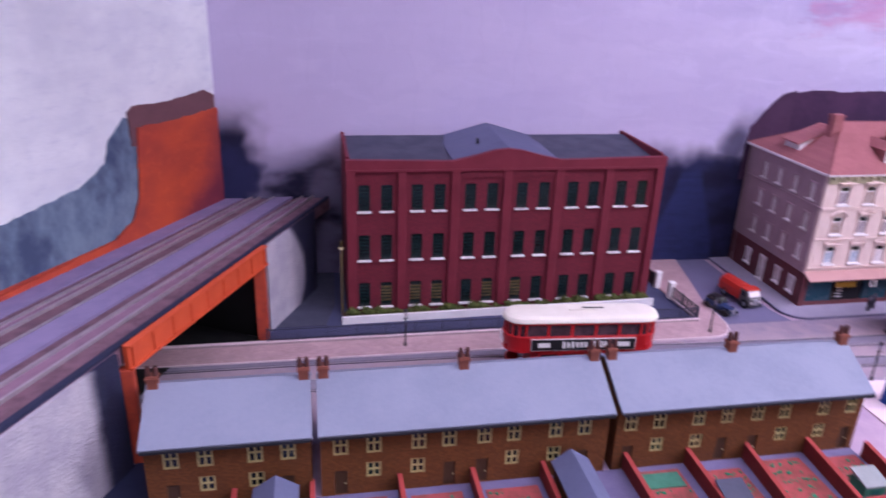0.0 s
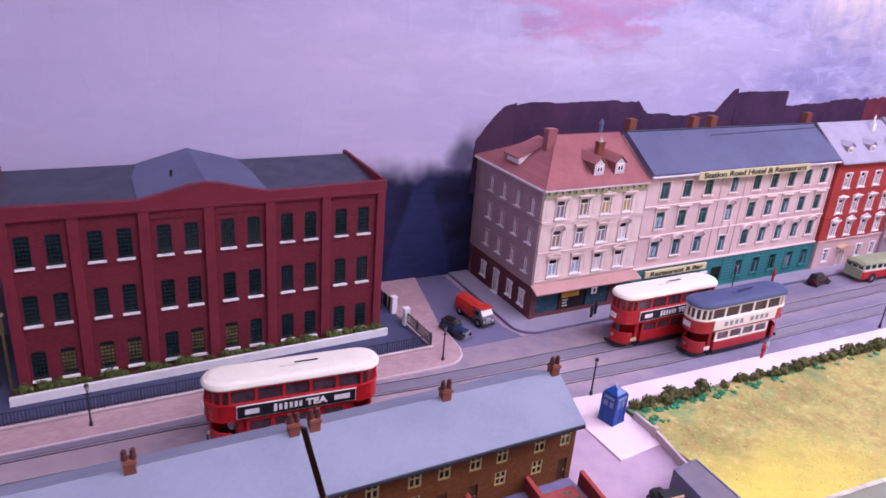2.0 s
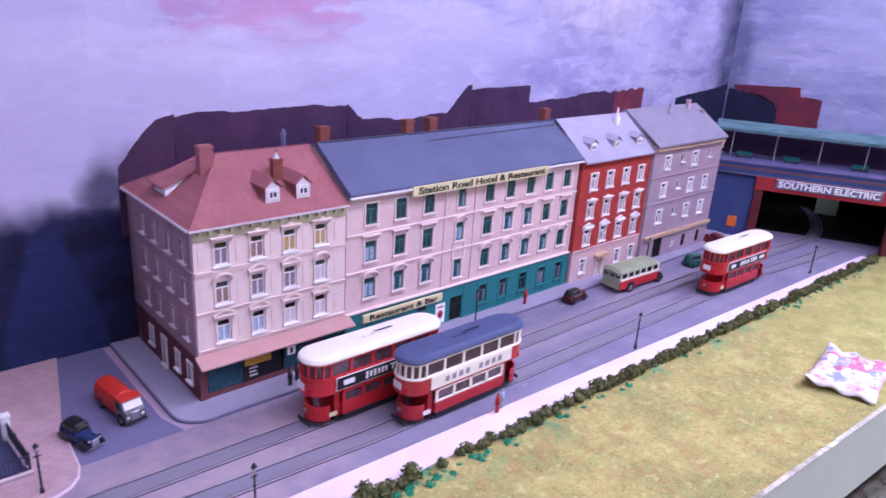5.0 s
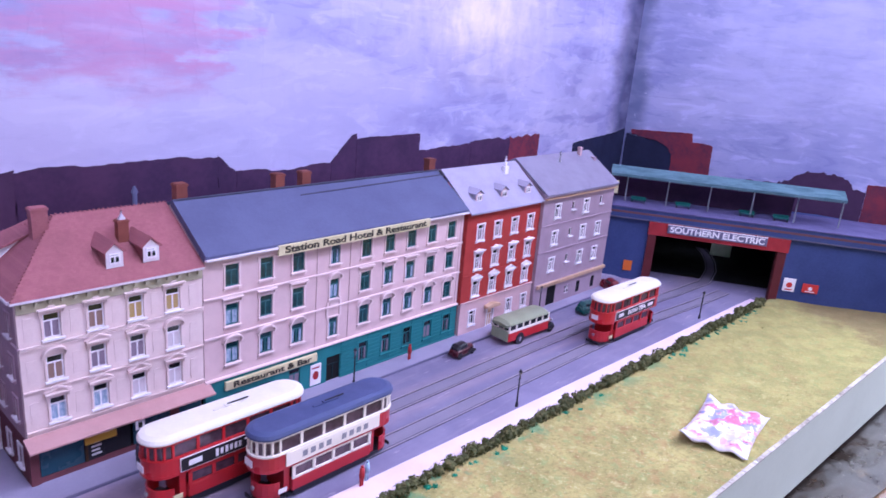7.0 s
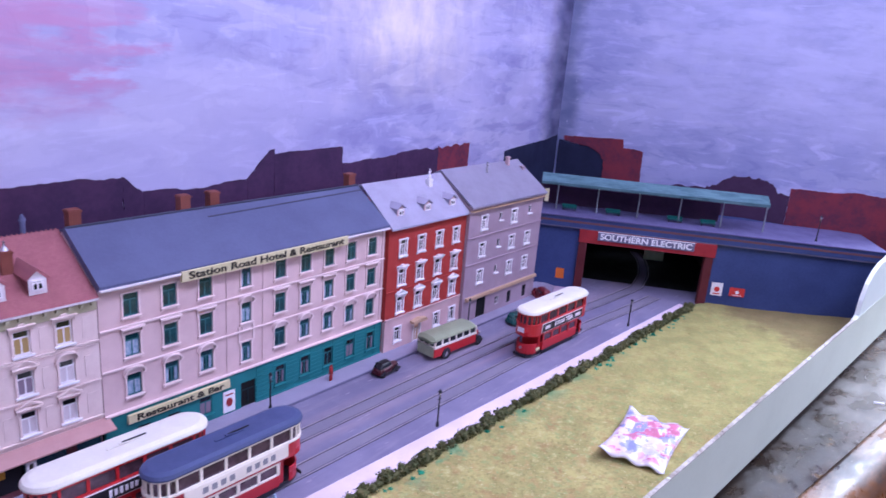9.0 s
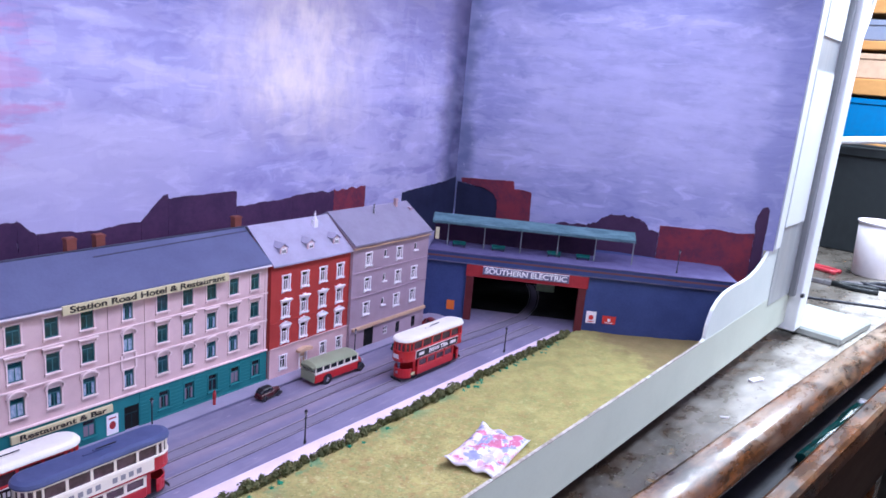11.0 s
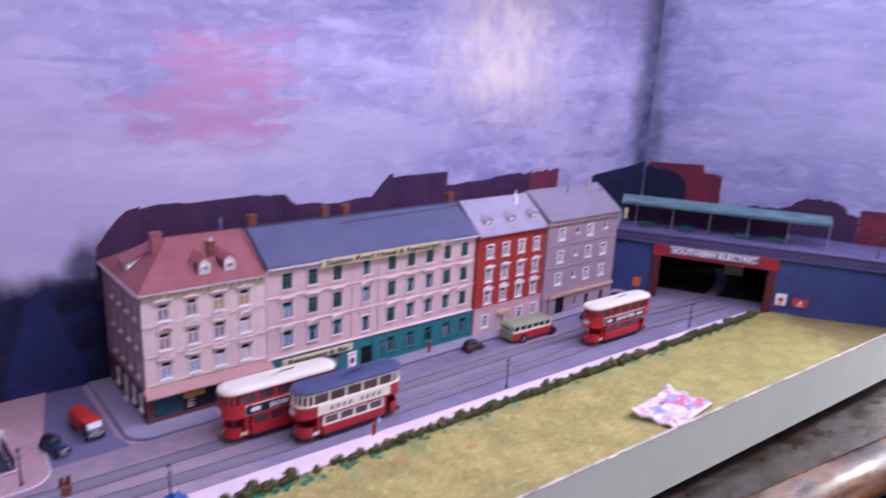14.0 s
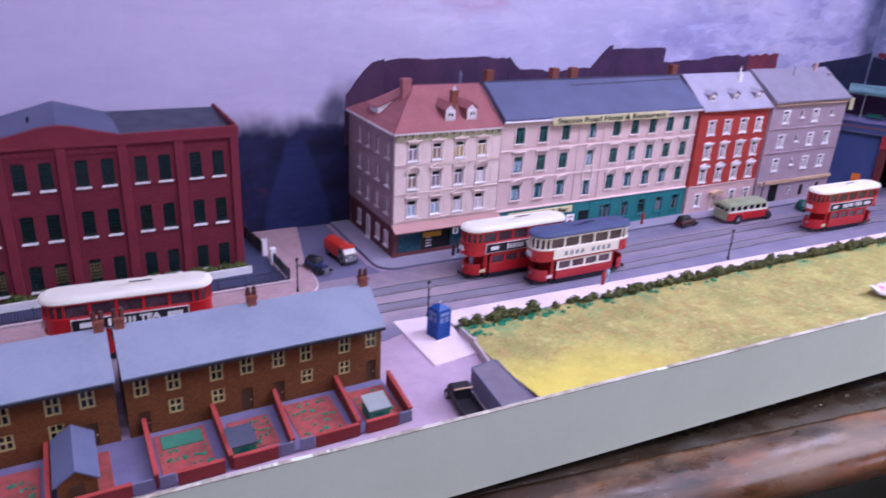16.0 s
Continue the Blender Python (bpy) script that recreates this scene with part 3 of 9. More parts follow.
def make_roll():
    """Varnished rounded wood with pale streaks of wear and a painted sheen along its top."""
    n = Nodes("varnished_rounded_edge")
    mid, fine, grain = n.noise(7, 6, (0.5, 2, 2)), n.noise(240, 4), n.noise(60, 5, (0.06, 1, 1))
    blot = n.noise(26, 6, (0.25, 1, 1))
    col = n.mix(n.ramp(grain, 0.35, 0.68), C("3e210d"), C("6c4320"))
    col = n.mix(n.ramp(mid, 0.44, 0.68, 0.0, 0.55), col, C("a88c6c"))
    x, y = n.xyz()[0:2]
    # pale band along the top: wear and the lamp's highlight in one tone
    worn = n.math("MULTIPLY", n.band(n.math("ADD", y, n.math("MULTIPLY", n.math("SUBTRACT", blot, 0.5), 0.03)), -0.012, 0.022, 0.008), n.ramp(mid, 0.38, 0.6, 0.1, 0.8))
    col = n.mix(n.math("MULTIPLY", worn, n.ramp(x, 0.5, 1.0, 0.1, 1.0)), col, C("a8937e"))
    col = n.mix(n.ramp(n.noise(34, 5, (0.3, 1, 1), 0.65), 0.50, 0.66, 0.0, 0.7), col, C("8c5226"))
    col = n.mix(n.ramp(n.noise(19, 6, (0.4, 1, 1), 0.65), 0.48, 0.62, 0.0, 0.85), col, C("1c1008"))
    col = n.mix(n.ramp(blot, 0.55, 0.75, 0.0, 0.6), col, C("20130b"))
    col = n.mix(n.ramp(fine, 0.64, 0.75, 0.0, 0.4), col, C("b8a898"))
    n.bump(fine, 0.08, 0.0005)
    return n.done(col, n.ramp(n.noise(30, 6, (0.4, 1, 1), 0.65), 0.36, 0.64, 0.18, 0.5), 0, 0.8)


def make_bag():
    n = Nodes("printed_clear_wrapper")
    v = n.dabs(95, (1, 1, 1), 1.4)
    col = n.mix(n.ramp(n.noise(46, 3), 0.36, 0.64), C("dcd4e2"), C("dec4d2"))
    col = n.mix(n.ramp(v, 0.62, 0.74, 0.0, 0.85), col, C("c05a7a"))
    col = n.mix(n.ramp(v, 0.28, 0.16, 0.0, 0.8), col, C("7f86ba"))
    col = n.mix(n.ramp(n.noise(160, 4), 0.58, 0.68, 0.0, 0.6), col, C("eee8f0"))
    x, y, z = n.xyz()[0:3]
    rim = n.math("MAXIMUM", n.ramp(n.math("ABSOLUTE", x), 0.037, 0.044), n.ramp(n.math("ABSOLUTE", y), 0.0255, 0.029))
    col = n.mix(n.math("MULTIPLY", rim, 0.85), col, C("eeeaf0"))
    n.bump(n.noise(120, 4), 0.6, 0.003)
    return n.done(col, 0.12, 0, 0.8)


M_BENCH, M_ROLL, M_BAG = make_bench(), make_roll(), make_bag()


# ---- mesh helpers ----
def hull(bm, pts, faces):
    vs = [bm.verts.new(p) for p in pts]
    for f in faces:
        bm.faces.new([vs[i] for i in f])
    return vs


BOX = ((0, 3, 2, 1), (4, 5, 6, 7), (0, 1, 5, 4), (1, 2, 6, 5), (2, 3, 7, 6), (3, 0, 4, 7))


def bx(bm, x0, x1, y0, y1, z0, z1, m=None):
    pts = [Vector(p) for p in ((x0, y0, z0), (x1, y0, z0), (x1, y1, z0), (x0, y1, z0), (x0, y0, z1), (x1, y0, z1), (x1, y1, z1), (x0, y1, z1))]
    return hull(bm, [m @ p for p in pts] if m else pts, BOX)


def slab(bm, outline, z0, z1):
    """An upright prism on an outline of (x, y), counter-clockwise."""
    n = len(outline)
    lo = [bm.verts.new((x, y, z0)) for x, y in outline]
    hi = [bm.verts.new((x, y, z1)) for x, y in outline]
    bm.faces.new(lo[::-1])
    bm.faces.new(hi)
    for i in range(n):
        bm.faces.new((lo[i], lo[(i + 1) % n], hi[(i + 1) % n], hi[i]))


def sheet(bm, outline, y0, y1):
    """A prism between two upright planes on an outline of (x, z)."""
    n = len(outline)
    a = [bm.verts.new((x, y0, z)) for x, z in outline]
    b = [bm.verts.new((x, y1, z)) for x, z in outline]
    bm.faces.new(a)
    bm.faces.new(b[::-1])
    for i in range(n):
        bm.faces.new((a[(i + 1) % n], a[i], b[i], b[(i + 1) % n]))


def rod(bm, r0, r1, z0, z1, x=0.0, y=0.0, seg=10, m=None):
    t = Matrix.Translation((x, y, (z0 + z1) / 2))
    bmesh.ops.create_cone(bm, cap_ends=True, segments=seg, radius1=r0, radius2=max(r1, 1e-5), depth=z1 - z0, matrix=(m @ t) if m else t)


def ball(bm, r, x, y, z, sub=1, s=(1, 1, 1)):
    bmesh.ops.create_icosphere(bm, subdivisions=sub, radius=r, matrix=Matrix.Translation((x, y, z)) @ Matrix.Diagonal((*s, 1)))


def soften(bm, w, seg=1):
    bmesh.ops.bevel(bm, geom=list(bm.edges), offset=w, segments=seg, affect="EDGES", clamp_overlap=True)


def as_mesh(name, bm, material, smooth=False):
    bmesh.ops.recalc_face_normals(bm, faces=list(bm.faces))
    d = bpy.data.meshes.new(name)
    bm.to_mesh(d)
    bm.free()
    d.materials.append(material)
    if smooth:
        d.polygons.foreach_set("use_smooth", [True] * len(d.polygons))
    return d


def part(name, bm, material, parent=None, label="", m=None, smooth=False):
    ob = new(name, bm if isinstance(bm, bpy.types.Mesh) else as_mesh(name, bm, material, smooth))
    ob.parent = parent
    if m:
        ob.matrix_basis = m
    return tagged(ob, label)


def base(name, m, label, category, group="", kind=""):
    ob = new(name)
    ob.empty_display_size = 0.01
    ob.matrix_basis = m
    return tagged(ob, label, category, group, kind)


def lone(name, bm, material, label, category, group="", kind="", m=None, smooth=False):
    ob = part(name, bm, material, None, "", m, smooth)
    return tagged(ob, label, category, group, kind)


def boxed(x0, x1, y0, y1, z0, z1, w=0.0, m=None):
    bm = bmesh.new()
    bx(bm, x0, x1, y0, y1, z0, z1, m)
    if w:
        soften(bm, w)
    return bm


def lettering(text, size, material, parent, m, width=None, bold=0.0, name="lettering"):
    c = bpy.data.curves.new(name, "FONT")
    c.body, c.size, c.extrude, c.offset = text, size, 0.0002, bold
    c.align_x, c.align_y = "CENTER", "CENTER"
    tmp = bpy.data.objects.new("tmp", c)
    scene.collection.objects.link(tmp)
    bpy.context.view_layer.update()
    d = bpy.data.meshes.new_from_object(tmp.evaluated_get(bpy.context.evaluated_depsgraph_get()))
    bpy.data.objects.remove(tmp)
    d.materials.clear()
    d.materials.append(material)
    co = np.empty(len(d.vertices) * 3)
    d.vertices.foreach_get("co", co)
    co = co.reshape(-1, 3)
    if width:
        co[:, 0] *= width / (co[:, 0].max() - co[:, 0].min())
    d.vertices.foreach_set("co", co.ravel())
    ob = new(name, d)
    ob.parent = parent
    ob.matrix_basis = m
    return ob


UPRIGHT = pose(0, 0, 0, 90)


# ---- walls with openings, and windows ----
def pierced(x0, x1, z0, z1, holes, thick, gable=None):
    """A wall whose face lies at y = 0, with holes of (u, v, w, h) by their middles."""
    xs = sorted({x0, x1, *(u - w / 2 for u, v, w, h in holes), *(u + w / 2 for u, v, w, h in holes)})
    zs = sorted({z0, z1, *(v - h / 2 for u, v, w, h in holes), *(v + h / 2 for u, v, w, h in holes)})
    bm = bmesh.new()

    def solid(i, j):
        if not (0 <= i < len(xs) - 1 and 0 <= j < len(zs) - 1):
            return False
        cx, cz = (xs[i] + xs[i + 1]) / 2, (zs[j] + zs[j + 1]) / 2
        return not any(abs(cx - u) < w / 2 and abs(cz - v) < h / 2 for u, v, w, h in holes)

    def quad(*p):
        bm.faces.new([bm.verts.new(q) for q in p])

    for i in range(len(xs) - 1):
        for j in range(len(zs) - 1):
            if not solid(i, j):
                continue
            a, b, c, d, t = xs[i], xs[i + 1], zs[j], zs[j + 1], thick
            quad((a, 0, c), (b, 0, c), (b, 0, d), (a, 0, d))
            quad((b, t, c), (a, t, c), (a, t, d), (b, t, d))
            if not solid(i - 1, j):
                quad((a, t, c), (a, 0, c), (a, 0, d), (a, t, d))
            if not solid(i + 1, j):
                quad((b, 0, c), (b, t, c), (b, t, d), (b, 0, d))
            if not solid(i, j - 1):
                quad((a, t, c), (b, t, c), (b, 0, c), (a, 0, c))
            if not solid(i, j + 1):
                quad((a, 0, d), (b, 0, d), (b, t, d), (a, t, d))
    bmesh.ops.remove_doubles(bm, verts=list(bm.verts), dist=1e-6)
    return bm


CACHE = {}


def shared(key, make, material, smooth=False):
    if key not in CACHE:
        CACHE[key] = as_mesh(key[0], make(), material, smooth)
    return CACHE[key]


def window_bars(w, h, style):
    """One lattice: outer frame and glazing bars."""
    e = 0.0010 if style != "works" else 0.0006
    if style == "cross":
        zt = h * 0.17
        holes = [(0, (zt + e + h / 2 - e) / 2, w - 2 * e, h / 2 - zt - 2 * e)]
        holes += [(k * (w / 4 - e / 4), (zt - h / 2 + e) / 2, w / 2 - 1.5 * e, zt + h / 2 - e) for k in (-1, 1)]
    elif style == "sash":
        holes = [(a * (w / 4 - e / 4), b * (h / 4 - e / 4), w / 2 - 1.5 * e, h / 2 - 1.5 * e) for a in (-1, 1) for b in (-1, 1)]
    elif style == "works":
        t = 0.00034
        cw, ch = (w - 2 * e - 3 * t) / 4, (h - 2 * e - 6 * t) / 7
        holes = [(-w / 2 + e + cw / 2 + a * (cw + t), -h / 2 + e + ch / 2 + b * (ch + t), cw, ch) for a in range(4) for b in range(7)]
    elif style == "cottage":
        a, b = w / 2 - 0.0016, h / 2 - 0.0014
        holes = [(p * (a + 0.0008) / 2, q * (b + 0.0008) / 2, a - 0.0004, b - 0.0004) for p in (-1, 1) for q in (-1, 1)]
    else:
        holes = [(0, 0, w - 2 * e, h - 2 * e)]
    bm = pierced(-w / 2, w / 2, -h / 2, h / 2, holes, 0.0010)
    bmesh.ops.translate(bm, verts=list(bm.verts), vec=(0, 0.0007, 0))
    return bm


def surround(w, h, kind):
    """Moulded frame round an opening, with ears and a flat, gabled or arched hood on brackets."""
    bm = bmesh.new()
    e, d = 0.0014, 0.0011
    for s in (-1, 1):
        bx(bm, s * w / 2 - (e if s < 0 else 0), s * w / 2 + (e if s > 0 else 0), -d, 0, -h / 2, h / 2 + e)
        bx(bm, s * (w / 2 + e + 0.0004) - 0.0005, s * (w / 2 + e + 0.0004) + 0.0005, -d * 0.9, 0, h / 2 - 0.0016, h / 2 + e * 0.9)
    bx(bm, -w / 2, w / 2, -d * 1.01, 0, h / 2, h / 2 + e)
    for s in (-1, 1):
        bx(bm, s * (w / 2 + e / 2) - 0.0012, s * (w / 2 + e / 2) + 0.0012, -d * 1.3, 0, -h / 2 - 0.0030, -h / 2 - 0.0012)
    if kind == "arched":
        a, z = w / 2 + 0.0028, h / 2 + e
        qs = [math.pi * k / 10 for k in range(11)]
        sheet(bm, [(a * 0.80 * math.cos(q), z + 0.0044 * math.sin(q)) for q in qs], -0.0012, 0)
        sheet(bm, [(a * math.cos(q), z + 0.0060 * math.sin(q)) for q in qs] + [(a * 0.82 * math.cos(q), z + 0.0045 * math.sin(q)) for q in reversed(qs)], -0.0042, 0)
        for s in (-1, 1):
            bx(bm, s * (a - 0.0008) - 0.0010, s * (a - 0.0008) + 0.0010, -0.0026, 0, z - 0.0022, z)
    elif kind != "plain":
        a, z = w / 2 + 0.0034, h / 2 + (0.0050 if kind == "flat" else 0.0032)
        bx(bm, -a, a, -0.0042, 0, z, z + 0.0012)
        bx(bm, -a + 0.0006, a - 0.0006, -0.0028, 0, z - 0.0010, z)
        for s in (-1, 1):
            bx(bm, s * (a - 0.0013) - 0.0006, s * (a - 0.0013) + 0.0006, -0.0020, 0, z - 0.0034, z - 0.0008)
        if kind == "crest":
            sheet(bm, [(-0.0034, z + 0.0010), (0.0034, z + 0.0010), (0.0018, z + 0.0028), (-0.0018, z + 0.0028)], -0.0028, 0)
        elif kind == "gabled":
            sheet(bm, [(-a + 0.0010, z + 0.0010), (a - 0.0010, z + 0.0010), (0, z + 0.0046)], -0.0013, 0)
            for s in (-1, 1):
                sheet(bm, [(s * a, z + 0.0010), (s * a, z + 0.0019), (0, z + 0.0062), (0, z + 0.0050), (s * (a - 0.0012), z + 0.0010)], -0.0034, 0)
    return bm


def window(parent, m, w, h, style="cross", frame_mat=None, glass=None, sill=None, hood="", hood_mat=None, curtain=None, drawn=True):
    """One window at the middle of its opening: bars, pane, sill, surround and curtains."""
    fm = frame_mat or M_WHITE
    ob = part("window", shared(("window_bars", w, h, style, fm.name), lambda: window_bars(w, h, style), fm), None, parent, "", m)
    gl = glass or M_GLASS
    part("pane", shared(("pane", w, h, gl.name), lambda: boxed(-w / 2, w / 2, 0.0012, 0.0016, -h / 2, h / 2), gl), None, ob)
    if sill:
        part("sill", shared(("sill", w, sill.name), lambda: boxed(-w / 2 - (0.0012 if style == "works" else 0.0018), w / 2 + (0.0012 if style == "works" else 0.0018), -0.0028, 0.0006, -0.0014, 0.0), sill), None, ob, "", pose(0, 0, -h / 2))
    if hood:
        part("surround", shared(("surround", w, h, hood, hood_mat.name), lambda: surround(w, h, hood), hood_mat), None, ob)
    if curtain:
        for k in (-1, 1):
            a, b = (0.03, 0.46) if drawn else (0.22, 0.46)
            cloth = lambda: boxed(min(k * a, k * b) * w, max(k * a, k * b) * w, 0.00095, 0.00118, -h * 0.45, h * 0.165)
            part("curtain", shared(("curtain", w, h, k, drawn, curtain.name), cloth, curtain), None, ob)
    return ob


def chimney(parent, x, y, z0, z1, w=0.010, d=0.009, material=None, pots=0, pot_mat=None):
    bm = bmesh.new()
    bx(bm, x - w / 2, x + w / 2, y - d / 2, y + d / 2, z0, z1)
    bx(bm, x - w / 2 - 0.0007, x + w / 2 + 0.0007, y - d / 2 - 0.0007, y + d / 2 + 0.0007, z1 - 0.0022, z1 - 0.0008)
    ob = part("chimney", bm, material or M_TERRACOTTA, parent, "red-brown brick chimney")
    for k in range(pots):
        bp = bmesh.new()
        rod(bp, 0.0019, 0.0014, z1, z1 + 0.006, x + (k - (pots - 1) / 2) * 0.0045, y, 8)
        part("chimney_pot", bp, pot_mat or M_TERRACOTTA, ob)
    return ob


def dormer(parent, x, y, z, material, face_mat, w=0.013, h=0.013, depth=0.020):
    bm = bmesh.new()
    bx(bm, x - w / 2 + 0.001, x + w / 2 - 0.001, y, y + depth, z, z + h * 0.62)
    ob = part("dormer", bm, material, parent, "small roof dormer with a white front")
    part("front", boxed(x - w / 2 + 0.0008, x + w / 2 - 0.0008, y - 0.0004, y - 0.00005, z - 0.0005, z + h * 0.62), face_mat, ob, "white dormer front")
    br = bmesh.new()
    hw, zt, e = w / 2 + 0.001, z + h * 0.6, 0.0012
    for s in (-1, 1):
        pts = [(x, y - 0.002, z + h), (x + s * hw, y - 0.002, zt), (x + s * hw, y + depth, zt), (x, y + depth, z + h)]
        lift = [(px, py, pz + e) for px, py, pz in pts]
        hull(br, pts + lift, BOX)
    part("dormer_roof", br, material, ob)
    bg = bmesh.new()
    sheet(bg, [(x - hw + 0.002, zt), (x + hw - 0.002, zt), (x, z + h - 0.001)], y, y + 0.001)
    part("gable", bg, face_mat, ob)
    wn = part("window", shared(("window_bars", w * 0.56, w * 0.56, "cross", M_WHITE.name), lambda: window_bars(w * 0.56, w * 0.56, "cross"), M_WHITE), None, ob, "", pose(x, y - 0.0020, z + h * 0.36))
    part("dark_pane", shared(("pane_s", w), lambda: boxed(-w * 0.27, w * 0.27, 0.0006, 0.0011, -w * 0.27, w * 0.27), M_GLASS), None, ob, "", pose(x, y - 0.0012, z + h * 0.36))
    return ob


# ---- room ----
def room():
    x0, x1, y0, y1, z0, z1 = -2.6, 3.2, -2.7, 1.3, -0.95, 1.55
    lone("floor", boxed(x0, x1, y0, y1, z0 - 0.1, z0), M_ROOMFLOOR, "worn dark grey floor of the club room", "floor", kind="structure")
    lone("ceiling", boxed(x0, x1, y0, y1, z1, z1 + 0.1), M_ROOMWALL, "plain pale ceiling of the room", "ceiling", kind="structure")
    for name, b in (("wall_south", (x0, x1, y0 - 0.1, y0, z0, z1)), ("wall_north", (x0, x1, y1, y1 + 0.1, z0, z1)),
                    ("wall_west", (x0 - 0.1, x0, y0, y1, z0, z1)), ("wall_east", (x1, x1 + 0.1, y0, y1, z0, z1))):
        lone(name, boxed(*b), M_ROOMWALL, "plain pale wall of the room", "wall", kind="structure")


room()


def assumed_window():
    # frame made up round the fill lamp, never in view
    ob = base("window_1", pose(0.75, -2.69, 0.95), "assumed white framed window, out of view behind the camera", "window", kind="structure")
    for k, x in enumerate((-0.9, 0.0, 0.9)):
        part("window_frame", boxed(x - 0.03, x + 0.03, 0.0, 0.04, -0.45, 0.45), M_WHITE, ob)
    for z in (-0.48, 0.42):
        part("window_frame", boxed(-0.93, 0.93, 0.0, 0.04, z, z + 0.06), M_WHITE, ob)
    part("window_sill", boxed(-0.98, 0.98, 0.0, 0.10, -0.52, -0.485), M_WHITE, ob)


assumed_window()


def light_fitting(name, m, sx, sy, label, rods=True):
    """Assumed white housing behind an unseen area lamp, hung from the ceiling on two thin rods."""
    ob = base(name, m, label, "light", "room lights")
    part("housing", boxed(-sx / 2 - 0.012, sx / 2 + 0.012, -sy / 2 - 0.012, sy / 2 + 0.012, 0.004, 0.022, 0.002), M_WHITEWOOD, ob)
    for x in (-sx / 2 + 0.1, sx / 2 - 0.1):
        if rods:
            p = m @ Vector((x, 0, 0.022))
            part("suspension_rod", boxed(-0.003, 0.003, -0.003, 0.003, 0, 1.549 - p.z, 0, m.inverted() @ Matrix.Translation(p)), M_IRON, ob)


# fittings assumed for the lamps; none of them is in view
light_fitting("ceiling_light", FILL_A, 2.2, 0.95, "assumed wide white ceiling light above the layout, out of view")
light_fitting("ceiling_light", FILL_B, 1.8, 0.26, "assumed white tube light over the workbench end, out of view")
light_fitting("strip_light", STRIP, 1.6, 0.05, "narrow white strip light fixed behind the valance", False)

# ---- backdrop boards and the layout's box ----
WALL_Y, CORNER_X = 0.137, 1.022
HALF = 0.0015


def painted(parent, name, outline, material, label="", y=-HALF):
    rnd = random.Random(len(outline) + int(abs(outline[0][0]) * 1000))
    out = []
    for (xa, za), (xb, zb) in zip(outline, outline[1:] + outline[:1]):
        k = max(1, min(40, int(math.hypot(xb - xa, zb - za) / 0.004)))
        for i in range(k):
            q = (xa + (xb - xa) * i / k, za + (zb - za) * i / k)
            out.append(q if i == 0 else (q[0] + rnd.uniform(-0.0006, 0.0006), q[1] + rnd.uniform(-0.0008, 0.0008)))
    bm = bmesh.new()
    sheet(bm, out, y, y + HALF)
    return part(name, bm, material, parent, label)


def rough_top(x0, x1, z0, z1, step, seed, low):
    """An outline from x0 to x1 whose top wanders from z0 to z1."""
    rnd = random.Random(seed)
    n = max(2, int(abs(x1 - x0) / step))
    top = [(x0 + (x1 - x0) * k / n, z0 + (z1 - z0) * k / n + rnd.uniform(-0.0022, 0.0022)) for k in range(n + 1)]
    return [(x0, low), (x1, low)] + top[::-1]


def lumpy(top, low, seed):
    """Leafy tops: the line's points joined by small uneven bumps."""
    rnd = random.Random(seed)
    out = [(top[-1][0], low), (top[0][0], low)]
    for (xa, za), (xb, zb) in zip(top, top[1:]):
        for k in range(4):
            f = k / 4
            out.append((xa + (xb - xa) * f, za + (zb - za) * f + rnd.uniform(-0.0012, 0.0028)))
    return out + [top[-1]]


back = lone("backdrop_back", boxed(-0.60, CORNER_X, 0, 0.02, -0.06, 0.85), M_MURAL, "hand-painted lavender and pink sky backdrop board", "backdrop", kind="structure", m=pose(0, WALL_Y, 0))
painted(back, "painted_roof", rough_top(0.045, 0.226, 0.202, 0.2035, 0.02, 1, 0.10), M_ROOFTOPS, "painted maroon roof silhouette")
painted(back, "painted_roof", [(-0.006, 0.10), (0.046, 0.10), (0.046, 0.203), (0.030, 0.199), (0.012, 0.181), (-0.004, 0.160)], M_TREEDARK, "painted dark roof edge")
painted(back, "painted_roof", [(0.2262, 0.12), (0.2465, 0.12), (0.2465, 0.1845), (0.2262, 0.2025)], M_ROOFTOPS)
painted(back, "painted_roof", rough_top(0.2467, 0.366, 0.184, 0.1845, 0.02, 2, 0.12), M_ROOFTOPS)
painted(back, "painted_roof", [(0.3662, 0.12), (0.402, 0.12), (0.402, 0.2165), (0.396, 0.2155), (0.372, 0.192), (0.3662, 0.186)], M_ROOFTOPS)
painted(back, "painted_roof", rough_top(0.4022, 0.505, 0.212, 0.2115, 0.025, 3, 0.12), M_ROOFTOPS)
painted(back, "painted_roof", rough_top(0.5052, 0.605, 0.192, 0.196, 0.018, 4, 0.12), M_ROOFTOPS)
painted(back, "painted_roof", rough_top(0.6052, 0.690, 0.1965, 0.1985, 0.012, 5, 0.12), M_ROOFTOPS)
painted(back, "painted_brick_block", rough_top(0.6902, 0.762, 0.1985, 0.200, 0.010, 15, 0.12), M_ROOFRED, "painted red brick building")
painted(back, "painted_roof", rough_top(0.86, 1.02, 0.180, 0.199, 0.03, 6, 0.10), M_NAVY_PAINT_SHADE, "painted navy building")

SIDE = Matrix.Translation((CORNER_X, 0.137, 0)) @ pose(0, 0, 0, 0, 0, -76.5)
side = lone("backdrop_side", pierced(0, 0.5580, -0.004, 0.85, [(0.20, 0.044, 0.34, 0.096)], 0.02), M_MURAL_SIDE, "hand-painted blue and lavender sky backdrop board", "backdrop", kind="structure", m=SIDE)
